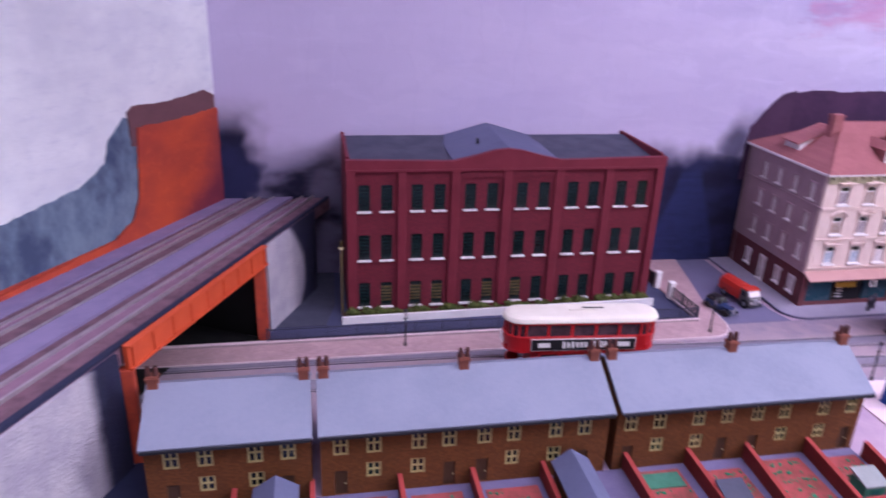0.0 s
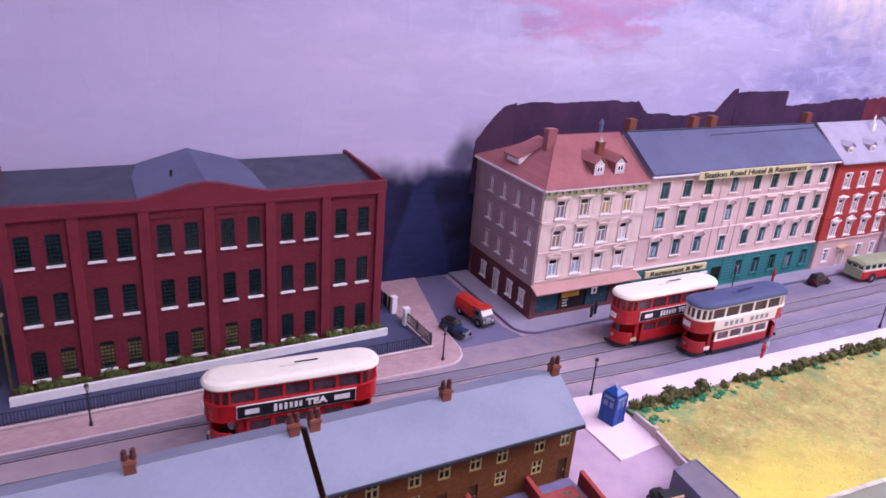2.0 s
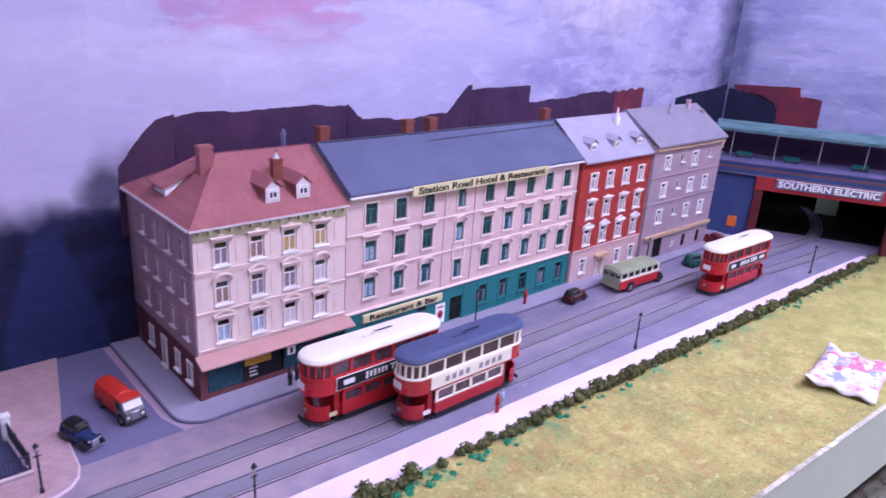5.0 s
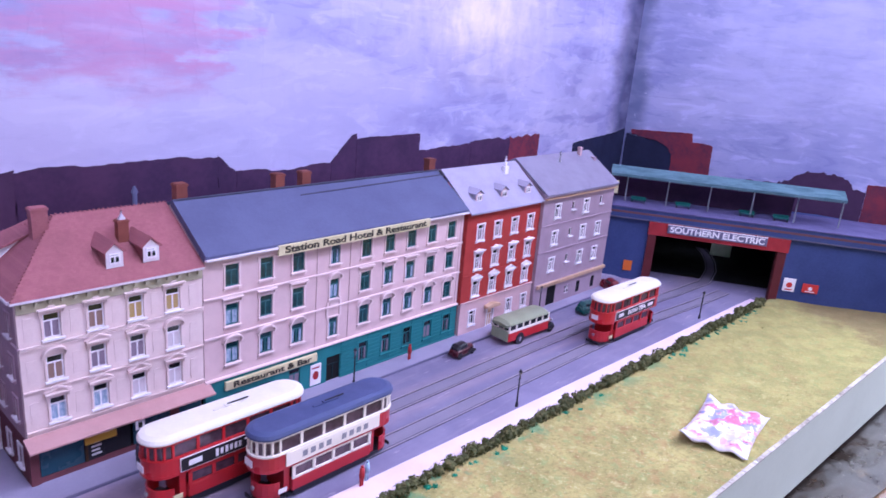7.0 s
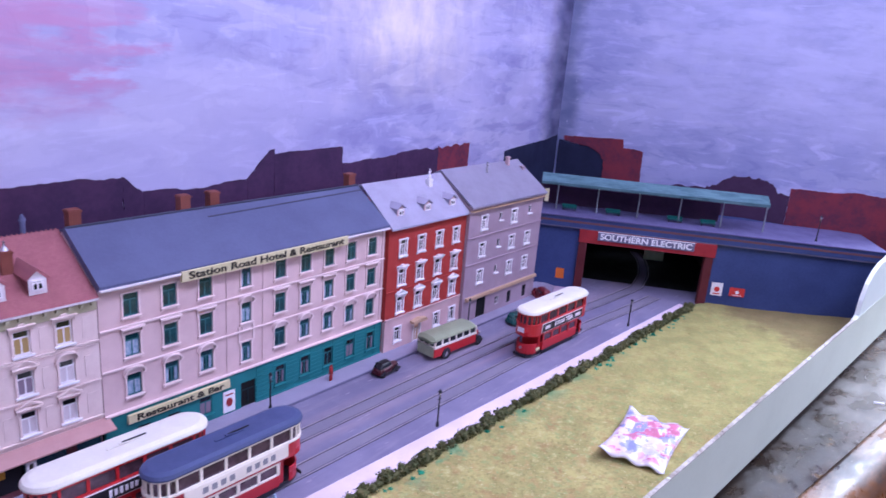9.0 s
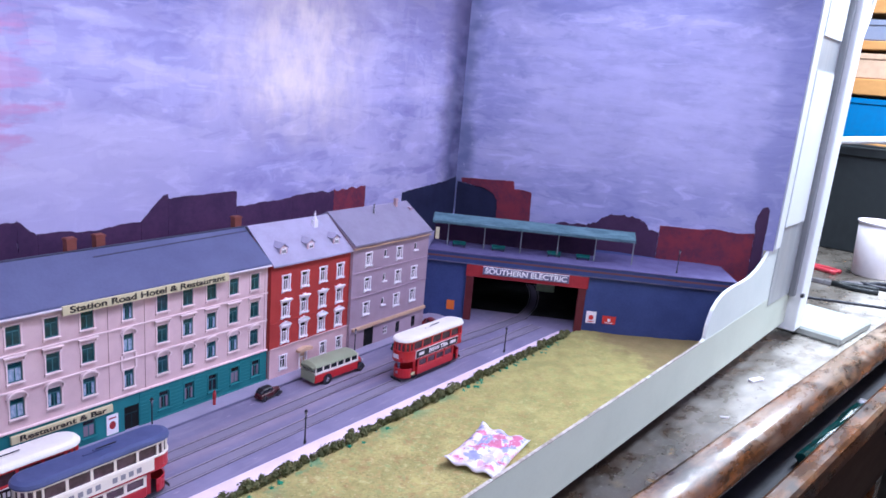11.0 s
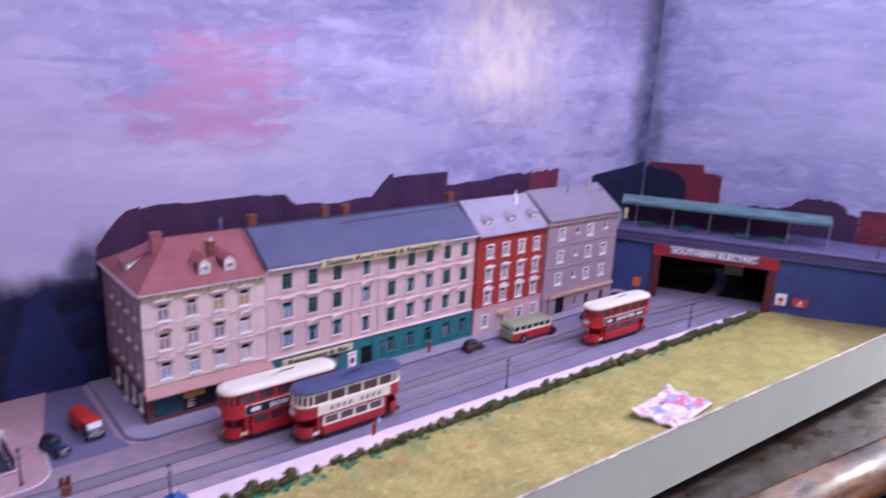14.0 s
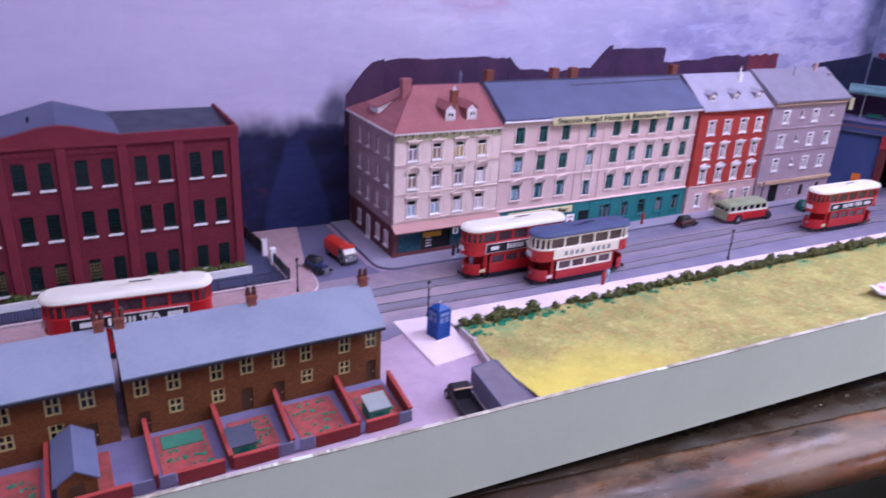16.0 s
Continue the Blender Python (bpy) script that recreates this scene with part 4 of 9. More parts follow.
part("board_edge", boxed(0.5580, 0.5725, 0, 0.012, 0.150, 0.85), M_MURAL_SIDE, side)
painted(side, "painted_building", rough_top(0.004, 0.130, 0.192, 0.180, 0.03, 7, 0.096), M_NAVY_PAINT_SHADE, "painted navy building")
painted(side, "painted_brick_block", [(0.090, 0.12), (0.155, 0.12), (0.153, 0.189), (0.147, 0.191), (0.119, 0.192), (0.117, 0.206), (0.090, 0.2045), (0.060, 0.203), (0.012, 0.199), (0.014, 0.192), (0.034, 0.189), (0.060, 0.186), (0.078, 0.178), (0.088, 0.166)], M_ROOFRED, "painted red brick building", -2 * HALF)
painted(side, "painted_tree", rough_top(0.205, 0.262, 0.141, 0.147, 0.012, 8, 0.096), M_TREEDARK, "painted dark trees")
painted(side, "painted_tree", lumpy([(0.388, 0.153), (0.371, 0.154), (0.365, 0.163), (0.353, 0.170), (0.335, 0.172), (0.315, 0.172), (0.298, 0.169), (0.288, 0.161), (0.274, 0.150), (0.262, 0.147)], 0.096, 31), M_TREEDARK, "painted dark trees")
painted(side, "painted_brick_block", rough_top(0.3885, 0.540, 0.165, 0.175, 0.03, 9, 0.06), M_ROOFRED, "painted long red brick building")
painted(side, "painted_tree", [(0.5402, 0.06), (0.5565, 0.06), (0.5565, 0.216), (0.553, 0.222), (0.546, 0.220), (0.539, 0.205), (0.538, 0.188), (0.5402, 0.18)], M_TREEDARK, "painted dark tree")

LEFT = Matrix.Translation((-0.588, 0.137, 0)) @ pose(0, 0, 0, 0, 0, 60.2)
left = lone("backdrop_left", boxed(-0.75, 0, 0, 0.02, -0.06, 0.85), M_MURAL_LEFT, "pale grey painted sky board", "backdrop", kind="structure", m=LEFT)
painted(left, "painted_hill", [(-0.75, 0.02), (-0.10, 0.02), (-0.10, 0.19), (-0.122, 0.195), (-0.142, 0.179), (-0.148, 0.162), (-0.177, 0.149), (-0.207, 0.146), (-0.249, 0.142), (-0.75, 0.105)], M_SLATEBLUE, "painted slate-blue hillside")
painted(left, "painted_building", [(-0.118, 0.17), (-0.004, 0.17), (-0.004, 0.196), (-0.018, 0.203), (-0.070, 0.200), (-0.112, 0.203), (-0.119, 0.199)], M_BRICKBROWN, "painted brown gable", -2 * HALF)
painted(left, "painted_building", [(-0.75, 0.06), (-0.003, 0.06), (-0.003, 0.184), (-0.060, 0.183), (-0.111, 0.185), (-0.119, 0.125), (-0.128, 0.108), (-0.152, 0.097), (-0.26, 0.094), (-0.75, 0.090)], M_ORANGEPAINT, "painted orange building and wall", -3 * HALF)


# ---- baseboard, road, pavements ----
def facia_y(x):
    return -0.3295 - 0.0731 * x


def strip(xs, ya, yb):
    """An outline between two lines of y over x."""
    return [(x, ya(x)) for x in xs] + [(x, yb(x)) for x in reversed(xs)]


def ground():
    bm = bmesh.new()
    slab(bm, [(-0.95, facia_y(-0.95) + 0.004), (1.15, facia_y(1.15) + 0.004), (1.02, 0.136), (-0.59, 0.136), (-0.95, -0.2)], -0.02, -0.0006)
    lone("ground", bm, M_YARD, "grey-lilac painted baseboard of the model town", "ground", kind="structure")
    bm = bmesh.new()
    slab(bm, [(-0.80, -0.163), (-0.08, -0.163), (0.0, -0.1372), (0.9, -0.172), (0.99, -0.25), (1.02, -0.1), (0.96, 0.0), (0.80, -0.0255), (0.0, -0.0255), (-0.115, -0.0255), (-0.80, -0.0255)], -0.006, 0.0)
    lone("road", bm, M_ROAD, "grey painted tram street with rails", "road", kind="structure")
    bm = bmesh.new()
    slab(bm, [(-0.114, -0.0253), (-0.0245, -0.0253), (-0.032, 0.0), (-0.032, 0.136), (-0.112, 0.136), (-0.114, 0.02)], -0.006, 0.0)
    lone("side_road", bm, M_SIDEROAD, "grey side street running to the backdrop", "road", kind="structure")
    # raised pavement in front of the long row, with a rounded street corner
    arc = [(-0.0245 + 0.022 * (1 - math.cos(q)), -0.003 - 0.022 * math.sin(q)) for q in [math.pi / 2 * k / 8 for k in range(9)]]
    bm = bmesh.new()
    slab(bm, [(-0.0245, 0.136)] + arc + [(0.78, -0.025), (0.815, -0.01), (0.815, 0.02), (0.30, 0.02), (0.30, 0.136)], -0.004, 0.0022)
    soften(bm, 0.0004)
    row = lone("pavement_north", bm, M_PAVE_GREY, "lilac-grey raised pavement before the long row", "pavement", kind="structure")
    bm = bmesh.new()
    pts = [(-0.0253, 0.134)] + [(x - 0.0010 * math.cos(q), y - 0.0010 * math.sin(q)) for (x, y), q in zip(arc, [math.pi / 2 * k / 8 for k in range(9)])] + [(0.78, -0.0262)]
    for (xa, ya), (xb, yb) in zip(pts, pts[1:]):
        d = Vector((xb - xa, yb - ya, 0))
        bx(bm, 0, d.length, -0.0006, 0.0008, 0, 0.0019, Matrix.Translation((xa, ya, 0)) @ pose(0, 0, 0, 0, 0, math.degrees(math.atan2(d.y, d.x))))
    part("kerb", bm, M_GREYSHED, row, "dark kerb line")
    bm = bmesh.new()
    xs = [-0.012 + 0.0456 * k for k in range(21)]
    slab(bm, strip(xs, lambda x: -0.166 - 0.024 * x, lambda x: -0.1385 - 0.038 * x), -0.004, 0.0022)
    soften(bm, 0.0004)
    lone("pavement_south", bm, M_PAVE, "pale pink pavement along the hedge", "pavement", kind="structure")
    bm = bmesh.new()
    slab(bm, [(-0.061, -0.1345), (-0.0602, -0.2195), (-0.0150, -0.2155), (-0.0122, -0.139)], -0.004, 0.0007)
    soften(bm, 0.0002)
    lone("pavement_pad", bm, M_PAVE, "pale pink paved corner under the police box", "pavement", kind="structure")
    bm = bmesh.new()
    slab(bm, [(-0.136, 0.136), (-0.1275, 0.062), (-0.1255, 0.035), (-0.1222, -0.0186), (-0.69, -0.0186), (-0.69, -0.0450), (-0.40, -0.0470), (-0.1300, -0.0500), (-0.1165, -0.0488), (-0.1080, -0.0450), (-0.1015, -0.0375), (-0.0978, -0.0260), (-0.0968, -0.0100), (-0.0945, 0.0240), (-0.0835, 0.0700), (-0.069, 0.136)], -0.004, 0.0014)
    pv = lone("pavement_corner", bm, M_BLOCKPAVE, "dusty pink block pavement beside the works", "pavement", kind="structure")
    edge = [(-0.69, -0.0456), (-0.40, -0.0476), (-0.1300, -0.0506), (-0.1163, -0.0494), (-0.1076, -0.0455), (-0.1009, -0.0378), (-0.0971, -0.0261), (-0.0961, -0.0100), (-0.0938, 0.0240)]
    bm = bmesh.new()
    for (xa, ya), (xb, yb) in zip(edge, edge[1:]):
        d = Vector((xb - xa, yb - ya, 0))
        bx(bm, 0, d.length, -0.0006, 0.0006, 0, 0.0017, Matrix.Translation((xa, ya, 0)) @ pose(0, 0, 0, 0, 0, math.degrees(math.atan2(d.y, d.x))))
    part("kerb", bm, M_PAVE, pv, "pale worn kerb line")
    bm = bmesh.new()
    slab(bm, [(-0.54, -0.0150), (-0.1228, -0.0150), (-0.1262, 0.035), (-0.1282, 0.062), (-0.137, 0.136), (-0.56, 0.136)], -0.004, 0.001)
    bp = bmesh.new()
    slab(bp, [(-0.54, -0.0148), (-0.1530, -0.0148), (-0.1530, 0.0195), (-0.475, 0.0118), (-0.54, 0.0118)], 0.0005, 0.0014)
    lone("works_path", bp, M_YARDSLATE, "dark asphalt path between planter and railings", "path", kind="structure")
    bq = bmesh.new()
    slab(bq, [(-0.539, 0.0125), (-0.488, 0.0125), (-0.478, 0.055), (-0.476, 0.1355), (-0.559, 0.1355)], 0.0004, 0.0017)
    lone("works_corner", bq, M_SLATE_DARK, "dark ground between the works and the viaduct", "ground", kind="structure")
    lone("works_yard", bm, M_YARDSLATE, "slate-blue yard round the works", "ground", kind="structure")


ground()


def track(ys, label):
    """Grooved tram rails with a strip of setts between them, along points of (x, y)."""
    ob = base("tram_track", pose(0, 0, 0), label, "tram track", "street tracks", "structure")
    for off in (-0.00825, 0.00825):
        br, bg = bmesh.new(), bmesh.new()
        for (xa, ya), (xb, yb) in zip(ys, ys[1:]):
            d = Vector((xb - xa, yb - ya, 0))
            m = Matrix.Translation((xa, ya, 0)) @ pose(0, 0, 0, 0, 0, math.degrees(math.atan2(d.y, d.x)))
            bx(br, -0.0002, d.length + 0.0002, off - 0.0005, off + 0.0005, -0.002, 0.0009, m)
            bx(bg, -0.0002, d.length + 0.0002, off - 0.0011, off + 0.0007, -0.002, 0.0006, m)
        part("rail", br, M_RAIL, ob, "worn steel rail")
        part("groove", bg, M_GROOVE, ob)
    bs = bmesh.new()
    slab(bs, [(x, y - 0.0062) for x, y in ys] + [(x, y + 0.0068) for x, y in reversed(ys)], -0.003, 0.0005)
    part("setts", bs, M_SETTS, ob, "brownish strip between the rails")


T1 = [(-0.80, -0.046), (-0.50, -0.047), (-0.36, -0.050), (-0.26, -0.058), (-0.16, -0.0665), (-0.06, -0.0700), (0.10, -0.0735), (0.50, -0.0745), (0.70, -0.079), (0.82, -0.090), (0.92, -0.095), (0.985, -0.077), (1.035, -0.054), (1.075, -0.030), (1.105, -0.006)]
T2 = [(-0.80, -0.0855), (-0.50, -0.0875), (-0.36, -0.0910), (-0.26, -0.0945), (-0.16, -0.0985), (-0.06, -0.1045), (0.08, -0.1125), (0.25, -0.1150), (0.50, -0.1160), (0.70, -0.1185), (0.82, -0.1295), (0.90, -0.1335)]
track(T1, "steel tram rails set in the street, far pair")
track(T2, "steel tram rails set in the street, pair beside the pink pavement")


def grass():
    nx, ny = 110, 26
    bm = bmesh.new()
    rows = []
    for i in range(nx + 1):
        x = -0.012 + (1.045 - -0.012) * i / nx
        top, low = -0.164 - 0.024 * x, facia_y(x) + 0.004
        col = []
        for j in range(ny + 1):
            y = top + (low - top) * j / ny
            xx = x + (0.06 * (j / ny) if i > nx * 0.8 else 0.0) * ((i / nx) - 0.8) * 5
            z = 0.003 + 0.0016 * noise.noise((xx * 22, y * 22, 0)) + 0.0012 * noise.noise((xx * 90, y * 90, 3)) + 0.008 * (j / ny) ** 3 - (0.004 if j == 0 else 0)
            col.append(bm.verts.new((xx, y, z)))
        rows.append(col)
    for a, b in zip(rows, rows[1:]):
        for j in range(ny):
            bm.faces.new((a[j], a[j + 1], b[j + 1], b[j]))
    lone("grass_field", bm, M_GRASS, "scorched yellow-green flock grass field", "grass", kind="stuff", smooth=True)
    rnd = random.Random(4)
    pts, faces = [], []
    for k in range(9000):
        x = rnd.uniform(-0.008, 1.0)
        top, low = -0.167 - 0.024 * x, facia_y(x) + 0.006
        j = rnd.random()
        y = top + (low - top) * j
        z = 0.0025 + 0.0016 * noise.noise((x * 22, y * 22, 0)) + 0.008 * j ** 3
        a, h, w = rnd.uniform(0, 6.28), rnd.uniform(0.0006, 0.0015), 0.0006
        ca, sa = math.cos(a) * w, math.sin(a) * w
        n = len(pts)
        pts += [(x - ca, y - sa, z), (x + ca, y + sa, z), (x + rnd.uniform(-0.0012, 0.0012), y + rnd.uniform(-0.0012, 0.0012), z + h)]
        faces.append((n, n + 1, n + 2))
    d = bpy.data.meshes.new("grass_tufts")
    d.from_pydata(pts, [], faces)
    d.materials.append(M_GRASS)
    tagged(new("grass_tufts", d), "short flock grass blades on the field", "grass", "", "stuff")


grass()


def clump(pts, faces, rnd, cx, cy, cz, r, count, flat=0.8):
    """Small leaves lying roughly on an uneven ball, round a lumpy core."""
    for k in range(count):
        out = Vector((rnd.gauss(0, 1), rnd.gauss(0, 1), rnd.gauss(0, 1))).normalized()
        v = out * r * rnd.uniform(0.72, 1.08)
        p = Vector((cx + v.x, cy + v.y, max(0.0005, cz + v.z * flat)))
        s = r * rnd.uniform(0.13, 0.27)
        tilt = (out + 0.7 * Vector((rnd.gauss(0, 1), rnd.gauss(0, 1), rnd.gauss(0, 1)))).normalized()
        a = tilt.orthogonal().normalized()
        b = tilt.cross(a)
        n = len(pts)
        pts += [tuple(p + a * s), tuple(p + b * s * 0.8), tuple(p - a * s), tuple(p - b * s * 0.8)]
        faces.append((n, n + 1, n + 2, n + 3))
    rings, seg, n = 4, 7, len(pts)
    for i in range(rings + 1):
        th = math.pi * i / rings
        for k in range(seg):
            q = 2 * math.pi * k / seg
            rr = r * rnd.uniform(0.62, 0.86)
            pts.append((cx + rr * math.sin(th) * math.cos(q), cy + rr * math.sin(th) * math.sin(q), max(0.0004, cz + rr * flat * math.cos(th))))
    for i in range(rings):
        for k in range(seg):
            k2 = (k + 1) % seg
            faces.append((n + i * seg + k, n + (i + 1) * seg + k, n + (i + 1) * seg + k2, n + i * seg + k2))


def foliage(name, material, label, category, blobs, seed, group="", kind="", density=60):
    rnd = random.Random(seed)
    pts, faces = [], []
    for cx, cy, cz, r in blobs:
        clump(pts, faces, rnd, cx, cy, cz, r, density * 2)
    d = bpy.data.meshes.new(name)
    d.from_pydata(pts, [], faces)
    d.materials.append(material)
    return tagged(new(name, d), label, category, group, kind)


def hedge():
    rnd = random.Random(12)
    blobs, x = [], -0.004
    while x < 0.905:
        r = rnd.uniform(0.0042, 0.0078)
        y = -0.1715 - 0.024 * x + rnd.uniform(-0.0025, 0.0025)
        blobs.append((x, y, r * 0.75 + 0.002, r))
        if rnd.random() < 0.6:
            blobs.append((x + rnd.uniform(-0.004, 0.004), y + rnd.uniform(-0.003, 0.003), r * 1.3 + 0.002, r * 0.55))
        x += r * rnd.uniform(1.1, 2.0) + (0.012 if 0.066 < x < 0.10 else 0.0)
    foliage("hedge", M_HEDGE, "straggly dark olive hedge along the pavement", "hedge", blobs, 5, kind="stuff", density=46)
    teal = []
    for k in range(80):
        x = rnd.choice((rnd.uniform(0.0, 0.14), rnd.uniform(0.02, 0.5), rnd.uniform(0.6, 0.85)))
        teal.append((x, -0.1770 - 0.024 * x - abs(rnd.gauss(0, 0.0035)), 0.0022, rnd.uniform(0.002, 0.0048)))
    for k in range(26):
        x = rnd.uniform(0.058, 0.108)
        teal.append((x, rnd.uniform(-0.1785, -0.1710) - 0.012 * x, 0.0012, rnd.uniform(0.0022, 0.0042)))
    for k in range(10):
        teal.append((rnd.uniform(-0.012, 0.012), rnd.uniform(-0.20, -0.18), 0.003, 0.003))
    foliage("teal_flock", M_TEALFLOCK, "bright teal flock tufts below the hedge", "grass", teal, 6, kind="stuff", density=30)


hedge()


# ---- the works (factory) ----
def lit_panes(w, h):
    """Rows of four small yellowed panes down a window."""
    bm = bmesh.new()
    for a in range(4):
        for b in range(5):
            x, z = -w * 0.36 + a * w * 0.24, h / 2 - 0.0056 - b * 0.0034
            bx(bm, x - w * 0.085, x + w * 0.085, 0.00088, 0.00112, z - 0.0011, z + 0.0011)
    return bm


def arch_head(w, h):
    """Brickwork that closes the top corners of an opening to a flat arch, with a thin course above it."""
    bm = bmesh.new()
    qs = [k / 8 * 2 - 1 for k in range(9)]
    low = [(q * w / 2, h / 2 - 0.0007 * q * q) for q in qs]
    for (xa, za), (xb, zb) in zip(low, low[1:]):
        sheet(bm, [(xa, za), (xb, zb), (xb, h / 2 + 0.0004), (xa, h / 2 + 0.0004)], -0.0002, 0.0012)
        sheet(bm, [(xa * 1.06, za + 0.0004), (xb * 1.06, zb + 0.0004), (xb * 1.10, zb + 0.0018), (xa * 1.10, za + 0.0018)], -0.0006, -0.0002)
    return bm


def works():
    X0, X1, Y, TOP = -0.466, -0.158, 0.032, 0.1535
    ob = base("factory", pose(0, 0, 0), "three-storey dark red brick works with slate roof", "factory")
    cols = [-0.4500, -0.4290, -0.4005, -0.3795, -0.3500, -0.3288, -0.2997, -0.2780, -0.2492, -0.2280, -0.1995, -0.1780]
    rows = [0.1202, 0.0714, 0.0225]
    w, h = 0.0109, 0.0253
    holes = [(u, v, w, h) for u in cols for v in rows]
    part("wall", pierced(X0, X1, 0.0, TOP - 0.006, holes, 0.004), M_FACTORY, ob, "dark red brick front", pose(0, Y, 0))
    part("wall", pierced(0, 0.10, 0.0, TOP - 0.006, [], 0.004), M_FACTORY, ob, "", Matrix.Translation((X1, Y + 0.0045, 0)) @ pose(0, 0, 0, 0, 0, 90))
    part("wall", pierced(0, 0.10, 0.0, TOP - 0.006, [], 0.004), M_FACTORY, ob, "", Matrix.Translation((X0, Y + 0.1045, 0)) @ pose(0, 0, 0, 0, 0, -90))
    bm = bmesh.new()
    bx(bm, X0 + 0.005, X1 - 0.005, Y + 0.008, Y + 0.010, 0.001, TOP - 0.01)
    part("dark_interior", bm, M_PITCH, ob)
    # parapet with its low pediment
    bm = bmesh.new()
    sheet(bm, [(X0 - 0.001, TOP - 0.0062), (X1 + 0.001, TOP - 0.0062), (X1 + 0.001, TOP + 0.003), (-0.264, TOP + 0.001), (-0.284, TOP + 0.0055), (-0.302, TOP + 0.0105), (-0.3162, TOP + 0.0122), (-0.330, TOP + 0.0105), (-0.348, TOP + 0.0055), (-0.368, TOP + 0.001), (X0 - 0.001, TOP + 0.003)], Y - 0.0022, Y + 0.004)
    part("parapet", bm, M_FACTORY_TRIM, ob, "dark red parapet with low pediment")
    bm = bmesh.new()
    sheet(bm, [(-0.3665, 0.1385), (-0.2665, 0.1385), (-0.2665, 0.141), (-0.300, 0.149), (-0.3162, 0.1515), (-0.333, 0.149), (-0.3665, 0.141)], Y - 0.0012, Y - 0.0001)
    part("pediment_panel", bm, M_FACTORY, ob)
    for x in (X0 + 0.004, -0.4150, -0.3650, -0.3150, -0.2642, -0.2142, X1 - 0.004):
        bm = bmesh.new()
        bx(bm, x - 0.004, x + 0.004, Y - 0.0028, Y - 0.0001, 0.0, TOP - 0.008)
        soften(bm, 0.0004)
        part("pier", bm, M_FACTORY_TRIM, ob)
    for z in (0.1455, ):
        part("brick_band", boxed(X0, X1, Y - 0.0030, Y - 0.0002, z, z + 0.002), M_FACTORY_TRIM, ob)
    lit = {1, 2, 3, 5, 6}
    for k, u in enumerate(cols):
        for r, v in enumerate(rows):
            m = pose(u, Y, v)
            wn = window(ob, m, w, h, "works", M_GREENFRAME, M_GLASS_FACT, M_WHITE)
            part("arch_head", shared(("arch_head", w, h), lambda: arch_head(w, h), M_FACTORY), None, wn)
            if r == 2 and k in lit:
                part("lit_panes", shared(("lit",), lambda: lit_panes(w, h), M_GLASS_YELLOW), None, wn, "yellowed panes")
    # roofs
    bm = bmesh.new()
    hull(bm, [(X0 + 0.003, Y + 0.003, 0.146), (X1 - 0.003, Y + 0.003, 0.146), (X1 - 0.003, 0.128, 0.1535), (X0 + 0.003, 0.128, 0.1535), (X0 + 0.003, Y + 0.003, 0.149), (X1 - 0.003, Y + 0.003, 0.149), (X1 - 0.003, 0.128, 0.1565), (X0 + 0.003, 0.128, 0.1565)], BOX)
    part("roof", bm, M_SLATE_DARK, ob, "dark slate roof slope")
    bm = bmesh.new()
    za = 0.1645
    for s in (-1, 1):
        a = [(-0.3150, Y + 0.004, za), (-0.3150 + s * 0.052, Y + 0.004, 0.1505), (-0.3150 + s * 0.050, 0.130, 0.1535), (-0.3150, 0.130, za + 0.003)]
        hull(bm, a + [(x, y, z + 0.0016) for x, y, z in a], BOX)
    part("roof", bm, M_SLATE_MID, ob, "paler slate gable roof")
    part("roof_vent", boxed(-0.338, -0.336, 0.07, 0.072, 0.158, 0.1665), M_IRON, ob)
    for x in (X0, X1 - 0.003):
        bm = bmesh.new()
        bx(bm, x, x + 0.003, Y + 0.0042, 0.1365, 0.146, 0.1585)
        part("end_parapet", bm, M_FACTORY_TRIM, ob)
    # planter in front
    pl = base("planter", pose(0, 0, 0), "long white planter box along the works", "planter")
    bm = bmesh.new()
    slab(bm, [(-0.4725, 0.0125), (-0.153, 0.0205), (-0.153, 0.0235), (-0.4725, 0.0155)], 0.001, 0.0085)
    part("front_board", bm, M_WHITE, pl)
    bm = bmesh.new()
    slab(bm, [(-0.4725, 0.0157), (-0.153, 0.0237), (-0.153, 0.0288), (-0.4725, 0.0288)], 0.001, 0.0060)
    part("soil", bm, M_DOOR, pl, "dark soil")
    rnd = random.Random(21)
    for k in range(30):
        x = -0.466 + 0.308 * (k + rnd.uniform(0.1, 0.9)) / 30
        y = 0.0215 + (x + 0.4725) * 0.018
        r = rnd.choice((0.003, 0.0038, 0.0048, 0.0055))
        foliage("shrub", M_SHRUB, "small olive green shrub in the planter", "shrub", [(x, y, 0.0065 + r * 0.6, r), (x + r, y, 0.0065 + r * 0.4, r * 0.7)], 100 + k, "shrubs in the planter", density=40)
    # railings and stone wall along the street
    wl = base("boundary_wall", pose(0, 0, 0), "low pale stone wall with coping beside the street", "wall")
    bm = bmesh.new()
    slab(bm, [(-0.690, -0.0184), (-0.1228, -0.0184), (-0.1228, -0.0154), (-0.690, -0.0154)], 0.0, 0.0032)
    slab(bm, [(-0.1247, -0.0152), (-0.1228, -0.0152), (-0.1258, 0.0318), (-0.1277, 0.0318)], 0.0, 0.0032)
    part("stonework", bm, M_STONEWALL, wl)
    bm = bmesh.new()
    slab(bm, [(-0.690, -0.0190), (-0.1222, -0.0190), (-0.1222, -0.0149), (-0.690, -0.0149)], 0.0032, 0.0042)
    soften(bm, 0.0003)
    part("coping", bm, M_PAVE, wl, "pale coping stones")
    bm = bmesh.new()
